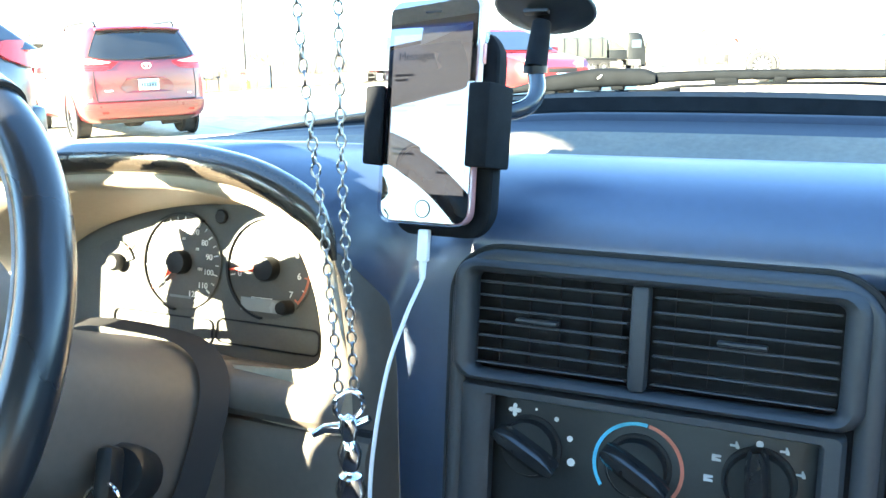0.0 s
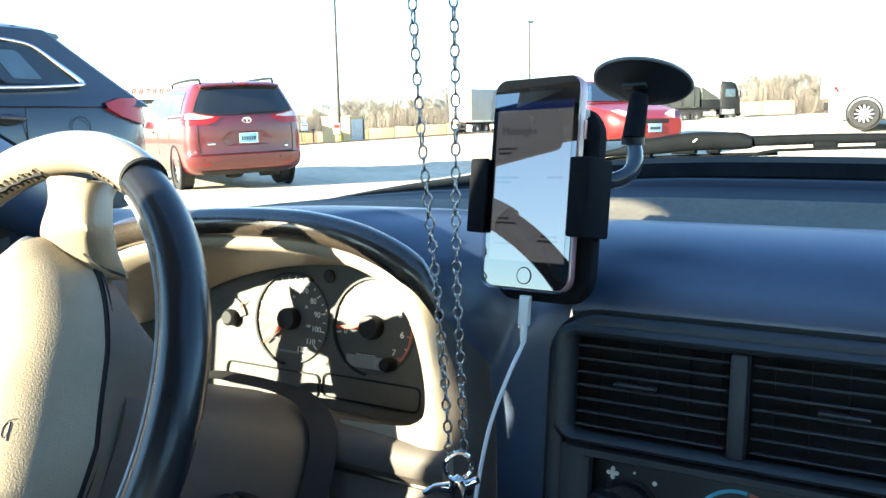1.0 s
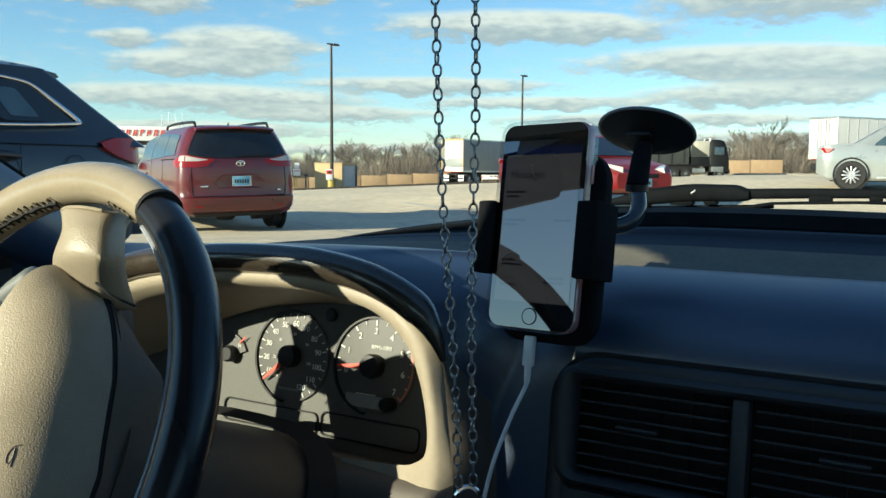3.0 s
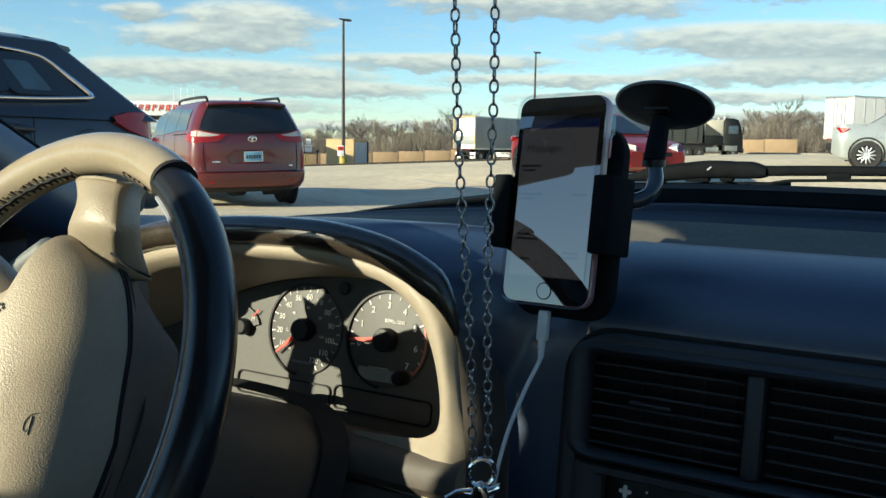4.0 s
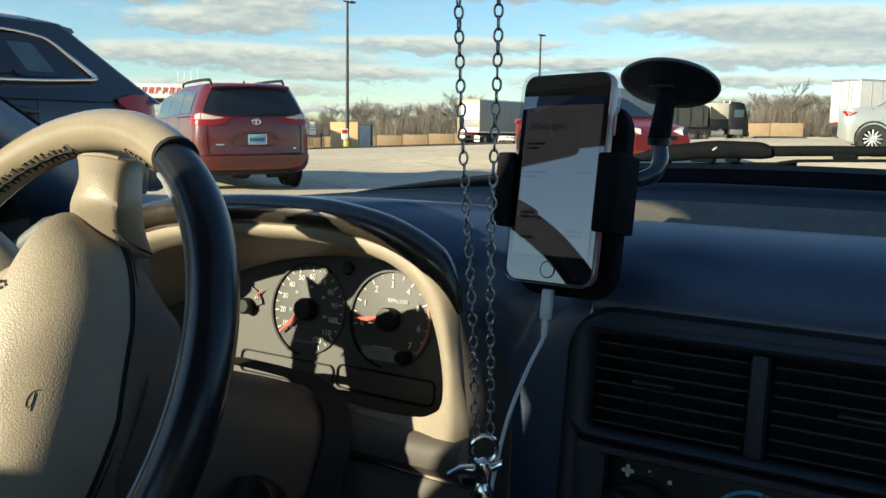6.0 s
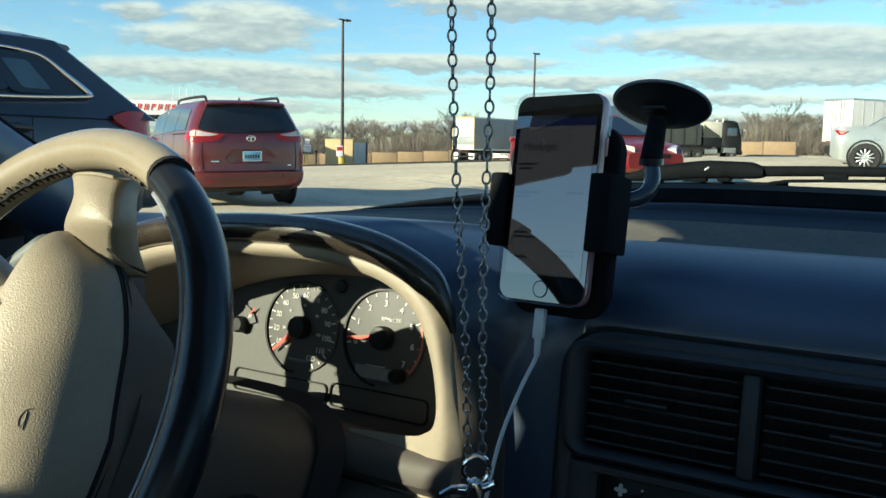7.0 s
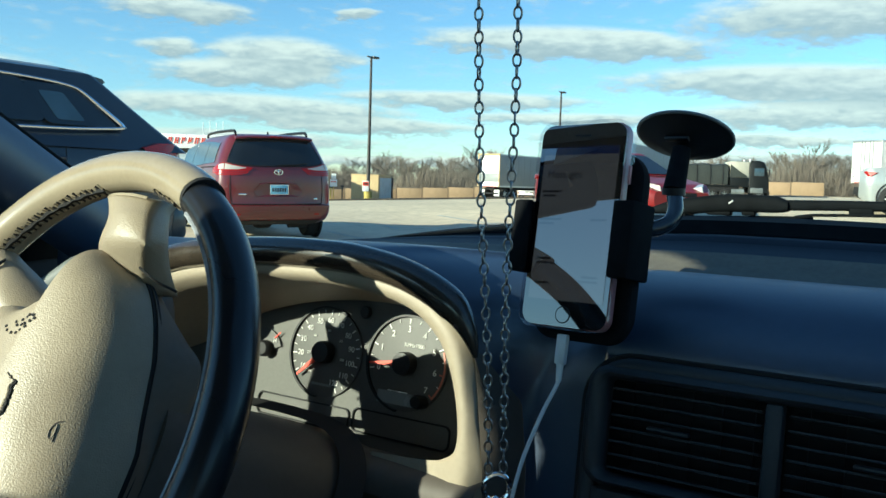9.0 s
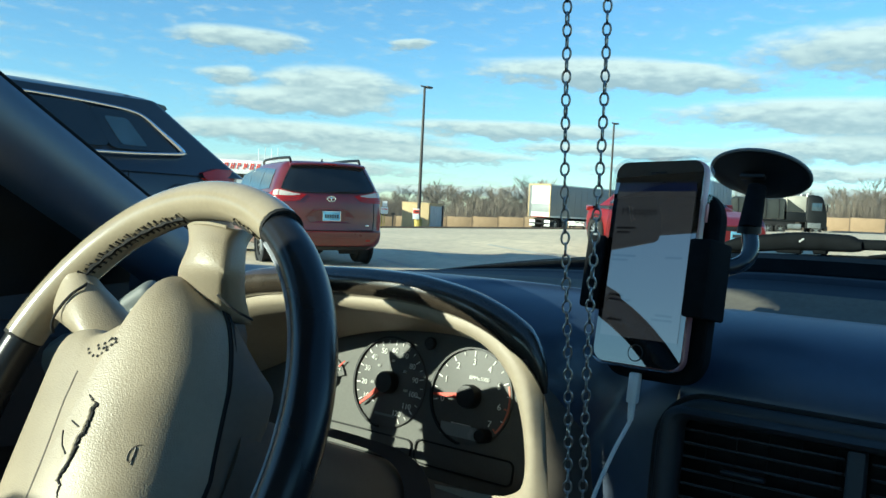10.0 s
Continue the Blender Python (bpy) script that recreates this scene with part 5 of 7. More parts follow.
# ---- wipers ----
def wiper(dx, y, dz):
    w = thing("windscreen_wiper", "black wiper resting at the foot of the windscreen", "wiper", pose(dx, y, dz), group="wipers")

    def bar(stations, depth):
        rows = []
        for p in stations:
            rows.append([(p.x, math.copysign(abs(math.cos(a)) ** 0.6, math.cos(a)) * depth, p.y + math.copysign(abs(math.sin(a)) ** 0.7, math.sin(a)) * p.z) for a in np.linspace(0, 2 * math.pi, 17)[:-1]])
        return loft(rows, True, True)

    # along, height, half thickness
    part("arm", bar(spline([(-0.335, 1.0175, 0.003), (-0.305, 1.0225, 0.0045), (-0.285, 1.0265, 0.0082), (-0.262, 1.0290, 0.0092), (-0.226, 1.0330, 0.0098), (-0.192, 1.0335, 0.0092), (-0.176, 1.0335, 0.0088), (-0.168, 1.0325, 0.0070), (-0.163, 1.032, 0.0052)], 40), 0.010), "rubber", w, "thick matt black arm cover")
    part("arm", bar(spline([(-0.184, 1.0330, 0.0066), (-0.165, 1.0332, 0.0056), (-0.10, 1.0350, 0.0052), (-0.03, 1.0356, 0.0045), (0.06, 1.0345, 0.0034), (0.17, 1.028, 0.003)], 30), 0.006), "rubber", w, "thin matt black arm")
    for x, z, length in ((-0.276, 1.0195, 0.014), (-0.234, 1.0232, 0.026), (-0.203, 1.0242, 0.014), (-0.095, 1.0295, 0.022), (-0.045, 1.0305, 0.012)):
        part("bracket", box(length, 0.012, 0.007, 0.002, at=(x, 0, z)), "rubber", w, "small black blade bracket")
    part("blade", tube([Vector((x, -0.006, z)) for x, z in ((-0.160, 1.0190), (-0.155, 1.0215), (-0.140, 1.0240), (-0.11, 1.0252), (-0.06, 1.0268), (0.02, 1.0270), (0.12, 1.022))], 0.0016, 6), "rubber", w, "thin wiper blade")
    part("blade", tube([Vector((x, 0.004, z)) for x, z in ((-0.325, 1.0135), (-0.26, 1.0160), (-0.19, 1.0190), (-0.14, 1.0205))], 0.0020, 6), "rubber", w, "thin wiper blade")
    part("bolt", box(0.0058, 0.002, 0.0018, 0.0005), "mark_grey", w, "small bright bolt", pose(-0.220, -0.0102, 1.0345, 0, -38, 0))


wiper(0.0, 0.93, 0.0)
wiper(0.45, 0.92, -0.004)


# ---- vehicles on the lot ----
def spot(az, d, heading):
    """A pose on the ground d metres away, az degrees to the left, facing heading degrees to the left."""
    x, y = -d * math.sin(radians(az)), d * math.cos(radians(az))
    return pose(x, y, ground_z(x, y), 0, 0, heading)


WHEEL_MESH = {}


def road_wheel(parent, x, y, r, width, spokes=10, rim_mat="alloy"):
    """One wheel on a vehicle; its axle runs along x."""
    key = (r, width, spokes)
    sx = 1 if x > 0 else -1
    if key not in WHEEL_MESH:
        tyre = lathe([(r * 0.66, -width / 2), (r * 0.93, -width / 2), (r, -width * 0.36), (r, width * 0.36), (r * 0.93, width / 2), (r * 0.66, width / 2), (r * 0.655, width * 0.1), (0.0, width * 0.1)], 28)
        rim = lathe([(r * 0.67, width * 0.30), (r * 0.67, width * 0.46), (r * 0.62, width * 0.46), (r * 0.60, width * 0.2), (0.0, width * 0.2)], 28)
        arm = box(r * 0.50, r * 0.10, width * 0.10, r * 0.02, at=(r * 0.36, 0, width * 0.36))
        hub = lathe([(r * 0.16, width * 0.2), (r * 0.15, width * 0.44), (0, width * 0.46)], 16)
        WHEEL_MESH[key] = (tyre, rim, arm, hub)
    tyre, rim, arm, hub = WHEEL_MESH[key]
    w = part("wheel", tyre, "tyre", parent, "black tyre on a spoked wheel", pose(x, y, r, 0, 90 * sx, 0))
    part("rim", rim, "gap", w)
    for k in range(spokes):
        part("rim_spoke", arm, rim_mat, w, "", pose(0, 0, 0, 0, 0, 360 * k / spokes))
    part("hub_cap", hub, rim_mat, w)
    return w


def lower_body(L, W, zb, top, nose=0.35, tail=0.22, lean=0.0):
    """Body below the windows. top: distance from the rear, height pairs."""
    ys = [p[0] for p in top]
    zs = [p[1] for p in top]
    rows = []
    for y in sorted(set(list(np.linspace(0, 0.35, 6)) + list(np.linspace(0.35, L - 0.6, 16)) + list(np.linspace(L - 0.6, L, 8)))):
        e = 1.0
        if y < 0.35:
            e = 1 - tail * (1 - y / 0.35) ** 2.2
        if y > L - 0.6:
            e = 1 - nose * ((y - L + 0.6) / 0.6) ** 2.4
        w = W / 2 * e
        zt = float(np.interp(y, ys, zs))
        b = zb + (0.16 * (1 - y / 0.35) ** 2 if y < 0.35 else 0) + (0.10 * ((y - L + 0.6) / 0.6) ** 2 if y > L - 0.6 else 0)
        h = zt - b
        half = [(0.0, b), (w * 0.90, b), (w * 0.965, b + 0.05), (w * 0.985, b + 0.22 * h), (w, b + 0.5 * h), (w * 0.995, b + 0.72 * h), (w * 0.965, b + 0.9 * h), (w * 0.93, zt), (0, zt + 0.015)]
        rows.append([(x, y, z) for x, z in half] + [(-x, y, z) for x, z in half[-2:0:-1]])
    return loft(rows, True, True, sharp=32)


def upper_body(yb0, yt0, yt1, yb1, zbelt, zroof, wb, wt, crown=0.03):
    """Cabin above the belt: rear foot, rear top, front top, front foot along the car."""
    rows = []
    for k in np.linspace(0, 1, 8):
        s = k ** 0.8
        y0, y1 = yb0 + (yt0 - yb0) * k, yb1 + (yt1 - yb1) * k
        w = wb + (wt - wb) * s
        z = zbelt + (zroof - zbelt) * k
        rows.append([(x, y, z) for x, y in round_rect(-w, y0, w, y1, 0.10 if k < 1 else 0.10, 4)])
    w, z = wt, zroof
    for q, dz in ((0.94, 0.018), (0.8, crown), (0.4, crown * 1.3)):
        cy = (yt0 + yt1) / 2
        rows.append([(x * q, cy + (y - cy) * q, z + dz) for x, y, _ in [(*p[:2], 0) for p in rows[7]]])
    return loft(rows, True, True, sharp=34)


def pane(c00, c10, c11, c01, u0, u1, v0, v1, out, thick=0.006, slant0=0.0, slant1=0.0, n=6):
    """A window on a four-cornered face: c00 c10 along its foot, c01 c11 along its top; out points outwards."""
    c00, c10, c11, c01 = [Vector(c) for c in (c00, c10, c11, c01)]

    def at(u, v):
        return (c00 * (1 - u) + c10 * u) * (1 - v) + (c01 * (1 - u) + c11 * u) * v

    o = Vector(out).normalized()
    corner = [(u0, v0), (u1, v0), (u1 + slant1, v1), (u0 + slant0, v1)]
    pts = []
    for i in range(4):
        a, b, c = [Vector((*corner[(i + j - 1) % 4], 0)) for j in range(3)]
        p, q = b + (a - b) * 0.12, b + (c - b) * 0.12
        for t in np.linspace(0, 1, 5):
            r = p * (1 - t) ** 2 + b * 2 * t * (1 - t) + q * t * t
            pts.append(at(r.x, r.y))
    m = len(pts)
    verts = [p + o * thick for p in pts] + [p - o * 0.03 for p in pts]
    return mesh_from(verts, [tuple(range(m))] + [(i, (i + 1) % m, m + (i + 1) % m, m + i) for i in range(m)], False)


def minivan():
    """Red minivan seen from behind; its body is a stack of rounded outlines."""
    v = thing("minivan", "dark red minivan parked with its tailgate towards the car", "minivan", spot(43.42, 14.5, 60.3) @ pose(0, 0, 0, 0, -1.2, 0))
    # height, half width, rear, front
    LEVELS = [(0.27, 0.84, 0.16, 4.90), (0.33, 0.93, 0.05, 5.0), (0.42, 0.968, -0.015, 5.07), (0.52, 0.982, -0.04, 5.09), (0.585, 0.985, -0.04, 5.09), (0.605, 0.985, -0.012, 5.08), (0.70, 0.992, 0.0, 5.06), (0.84, 0.995, 0.0, 5.0),
              (0.96, 0.985, 0.0, 4.75), (1.06, 0.975, 0.005, 4.35), (1.16, 0.965, 0.015, 4.15), (1.27, 0.938, 0.045, 3.93), (1.36, 0.905, 0.085, 3.75), (1.46, 0.865, 0.125, 3.52), (1.56, 0.82, 0.16, 3.25), (1.65, 0.775, 0.19, 3.0), (1.71, 0.74, 0.205, 2.85),
              (1.75, 0.70, 0.235, 2.75), (1.775, 0.63, 0.31, 2.6), (1.79, 0.50, 0.5, 2.4), (1.80, 0.25, 0.9, 2.0)]
    zs = [q[0] for q in LEVELS]
    DEPTH, POWER = 0.34, 3.3

    def at(z):
        return [float(np.interp(z, zs, [q[i] for q in LEVELS])) for i in (1, 2, 3)]

    def skin(u, z, proud=0.0):
        """u from 0 at the middle of the rear to 1 where the flank begins, then metres / 1.0 along the flank; negative to the left."""
        w, yr, yf = at(z)
        a = min(abs(u), 1.0) * math.pi / 2
        x, y = w * math.sin(a) ** (2 / POWER), yr + DEPTH * (1 - math.cos(a) ** (2 / POWER))
        if abs(u) > 1:
            y = yr + DEPTH + abs(u) - 1
        nx, ny = (1.0, 0.0) if abs(u) > 1 else (math.sin(a), -math.cos(a))
        return Vector((math.copysign(1, u) * (x + nx * proud), y + ny * proud, z))

    rows = []
    for k, (z, w, yr, yf) in enumerate(LEVELS):
        half = [skin(u, z) for u in np.linspace(0, 1, 13)]
        nose = []
        for a in np.linspace(0, math.pi / 2, 9)[1:]:
            nose.append(Vector((w * math.cos(a) ** 0.75, yf - 0.9 + 0.9 * math.sin(a) ** 0.75, z)))
        side = [Vector((w, y, z)) for y in np.linspace(yr + DEPTH, yf - 0.9, 8)[1:]]
        right = half + side + nose
        rows.append(right + [Vector((-p.x, p.y, p.z)) for p in right[-2:0:-1]])
    part("body", loft(rows, True, True, sharp=38), "red_paint", v, "dark red rounded body shell")

    def patch(u0, u1, low, high, proud, n=14, m=5, deep=0.03):
        """A curved piece on the skin between two heights that vary along u, with an edge that goes in."""
        us = np.linspace(u0, u1, n)
        grid = [[skin(u, (1 - t) * low(u) + t * high(u), proud) for t in np.linspace(0, 1, m)] for u in us]
        loop = [r[0] for r in grid] + grid[-1][1:] + [r[-1] for r in grid[::-1]][1:] + grid[0][-2:0:-1]
        verts = [p for r in grid for p in r] + loop + [p + Vector((0, deep, 0)) for p in loop]
        faces = [(i * m + j, (i + 1) * m + j, (i + 1) * m + j + 1, i * m + j + 1) for i in range(n - 1) for j in range(m - 1)]
        o, c = n * m, len(loop)
        faces += [(o + i, o + (i + 1) % c, o + c + (i + 1) % c, o + c + i) for i in range(c)]
        return mesh_from(verts, faces, True, 30)

    def curve(pairs):
        return lambda u: float(np.interp(abs(u), [p[0] for p in pairs], [p[1] for p in pairs]))

    # rear glass narrows upwards: its ends follow the pillars
    us = np.linspace(-1, 1, 21)
    grid = []
    for t in np.linspace(0, 1, 9):
        row = []
        for q in us:
            edge = 0.600 - 0.075 * t
            z = (1.245 + 0.06 * abs(q) ** 2.2) * (1 - t) + (1.690 - 0.022 * abs(q) ** 4) * t
            row.append(skin(q * edge, z, 0.007))
        grid.append(row)
    part("rear_window", loft(grid, sharp=60), "tint", v, "dark tinted rear window")
    part("window_seal", tube([p for p in grid[0]] + [r[-1] for r in grid[1:]] + [p for p in grid[-1][-2::-1]] + [r[0] for r in grid[-2:0:-1]], 0.009, 6, True), "gap", v)
    part("spoiler", loft([[Vector((x, 0.17 + 0.10 * abs(x / 0.7) ** 3 + dy, 1.722 - 0.03 * abs(x / 0.7) ** 3 + dz)) for dy, dz in ((-0.07, -0.012), (-0.085, 0.004), (-0.05, 0.028), (0.05, 0.046), (0.22, 0.052), (0.22, 0.0), (0.03, -0.022))] for x in np.linspace(-0.655, 0.655, 17)], True, True), "red_paint", v, "roof spoiler over the glass")
    part("brake_lamp", box(0.22, 0.012, 0.018, 0.004, at=(0, 0.088, 1.732)), "lamp_red", v)
    part("aerial", lathe([(0.03, 0), (0.012, 0.02), (0.012, 0.045), (0, 0.05)], 10), "black", v, "", pose(0.0, 0.6, 1.79))
    part("wiper", tube([skin(0.0, 1.262, 0.02), skin(0.1, 1.27, 0.022), skin(0.24, 1.30, 0.02)], 0.008, 6), "black", v)
    for sx in (-1, 1):
        lamp = part("tail_lamp", patch(sx * 0.165, sx * 1.10, curve(((0.165, 1.203), (0.22, 1.12), (0.30, 1.092), (0.8, 1.085), (1.1, 1.12))), curve(((0.165, 1.212), (0.6, 1.292), (0.72, 1.295), (1.1, 1.20))), 0.012), "lamp_red", v, "red tail lamp with a clear upper wedge")
        part("reverse_lens", patch(sx * 0.24, sx * 0.62, curve(((0.24, 1.205), (0.36, 1.185), (0.62, 1.185))), curve(((0.24, 1.214), (0.62, 1.282))), 0.017, 8, 3, 0.01), "lamp_clear", lamp, "clear reversing lens")
        part("corner_lens", patch(sx * 0.645, sx * 0.82, curve(((0.64, 1.185), (0.82, 1.19))), curve(((0.64, 1.286), (0.82, 1.265))), 0.017, 6, 3, 0.01), "lamp_clear", lamp, "clear corner lens")
        for k in range(2):
            part("lens_rib", patch(sx * 0.26, sx * 1.04, (lambda h: lambda u: h)(1.108 + 0.036 * k), (lambda h: lambda u: h)(1.116 + 0.036 * k), 0.0155, 10, 2, 0.006), "red_paint", lamp)
        part("gate_seam", tube([skin(sx * q, z, 0.001) for q, z in ((0.46, 0.612), (0.475, 0.66), (0.485, 0.80), (0.49, 0.95), (0.495, 1.085))], 0.007, 6), "gap", v, "dark tailgate seam")
        part("reflector", patch(sx * 0.33, sx * 0.42, lambda u: 0.425, lambda u: 0.452, 0.008, 4, 2, 0.01), "lamp_red", v)
        rail = spline([(sx * 0.615, 0.36, 1.765), (sx * 0.615, 0.42, 1.812), (sx * 0.62, 0.56, 1.836), (sx * 0.63, 1.5, 1.848), (sx * 0.62, 2.3, 1.835), (sx * 0.60, 2.5, 1.78)], 26)
        part("roof_rail", tube(rail, lambda t: 0.019 + 0.006 * math.sin(math.pi * t), 8), "black", v, "black roof rail")
        # flank windows, from the rear quarter forwards
        for u0, u1, l0, l1, h0, h1 in ((1.14, 1.88, 1.295, 1.275, 1.63, 1.67), (1.93, 2.86, 1.27, 1.235, 1.675, 1.68), (2.91, 3.72, 1.23, 1.20, 1.68, 1.56)):
            part("side_window", patch(sx * u0, sx * u1, curve(((u0, l0), (u1, l1))), curve(((u0, h0), (u1, h1))), 0.008, 6, 5), "tint_blue", v, "tinted side window")
        part("slide_rail", tube([skin(sx * u, 1.235 - 0.008 * u, 0.004) for u in np.linspace(1.1, 2.1, 6)], 0.010, 6), "gap", v, "dark sliding door track")
        for u in (1.96, 2.9):
            part("door_seam", tube([skin(sx * u, z, 0.001) for z in (0.35, 0.6, 0.9, 1.2)], 0.006, 6), "gap", v)
        for y in (0.98, 4.02):
            road_wheel(v, sx * 0.865, y, 0.345, 0.235)
            part("wheel_arch", lathe([(0.41, -0.03), (0.41, 0.012), (0.36, 0.012), (0.36, -0.06), (0.0, -0.06)], 28), "under", v, "", pose(sx * 0.985, y, 0.37, 0, 90 * sx, 0))
        part("mirror", box(0.18, 0.12, 0.15, 0.04, at=(sx * 1.06, 3.55, 1.14), seg=3), "red_paint", v)
        part("door_handle", box(0.03, 0.2, 0.035, 0.008, at=(sx * 0.99, 2.7, 0.98)), "red_paint", v)
    part("gate_seam", tube([skin(u, 0.608 + 0.006 * abs(u) * 2, 0.004) for u in np.linspace(-0.46, 0.46, 15)], 0.008, 6), "gap", v, "dark tailgate seam")
    part("bumper_crease", tube([skin(u, 0.50, -0.004) for u in np.linspace(-0.8, 0.8, 21)], 0.007, 6), "red_paint", v)
    part("valance", patch(-0.52, 0.52, lambda u: 0.262, lambda u: 0.335, 0.012, 14, 3), "under", v, "black lower valance")
    # recess for the plate: sloping sides round a flat panel
    ring = [(-0.42, 0.83), (-0.30, 0.965), (0.30, 0.965), (0.42, 0.83), (0.36, 0.735), (-0.36, 0.735)]
    inner = [(-0.27, 0.845), (-0.21, 0.945), (0.21, 0.945), (0.27, 0.845), (0.24, 0.765), (-0.24, 0.765)]
    part("tailgate_recess", mesh_from([(x, -0.014, z) for x, z in ring] + [(x, -0.004, z) for x, z in inner], [tuple(range(6, 12))] + [(i, (i + 1) % 6, 6 + (i + 1) % 6, 6 + i) for i in range(6)], False), "red_paint", v, "shallow recess round the plate")
    part("garnish", tube([(x, -0.022, 0.972 - 0.03 * abs(x / 0.3) ** 3) for x in np.linspace(-0.31, 0.31, 11)], 0.014, 8), "red_paint", v)
    pl = part("number_plate", box(0.305, 0.012, 0.155, 0.004, at=(0.012, -0.018, 0.855)), "plate", v, "pale blue plate with dark bars")
    part("plate_frame", ring_mesh(round_rect(-0.160, -0.085, 0.160, 0.085, 0.01), round_rect(-0.148, -0.072, 0.148, 0.072, 0.006), 0.006), "chrome", pl, "chrome plate frame", Matrix.Translation((0.012, -0.022, 0.855)) @ Euler((radians(90), 0, 0)).to_matrix().to_4x4())
    for k in range(6):
        part("bar", box(0.030, 0.004, 0.062, at=(-0.093 + 0.042 * k, -0.025, 0.850)), "blue_paint", pl)
    turn = Euler((radians(90), 0, 0)).to_matrix().to_4x4()
    oval = lambda a, b: [(a * math.cos(q), b * math.sin(q)) for q in np.linspace(0, 2 * math.pi, 29)[:-1]]
    badge = part("badge", ring_mesh(oval(0.078, 0.052), oval(0.062, 0.039), 0.012), "chrome", v, "oval chrome badge", Matrix.Translation((0.005, -0.006, 1.145)) @ turn)
    part("badge_bar", box(0.026, 0.07, 0.010, 0.003), "chrome", badge)
    part("badge_bar", box(0.10, 0.016, 0.010, 0.003, at=(0, 0.018, 0)), "chrome", badge)
    for x, w in ((-0.60, 0.13), (0.66, 0.06)):
        part("lettering_bar", box(w, 0.008, 0.024, 0.002, at=(x, 0.012, 0.775 if x < 0 else 0.70)), "chrome", v, "chrome lettering bar")
    part("muffler", tube([(0.30, 0.42, 0.27), (0.62, 0.42, 0.27)], 0.085, 12), "under", v, "dark muffler under the bumper")
    part("tow_hook", box(0.22, 0.3, 0.12, 0.03, at=(-0.08, 0.75, 0.23)), "under", v)
    part("underbody", box(1.5, 4.2, 0.10, at=(0, 2.5, 0.31)), "under", v)


minivan()


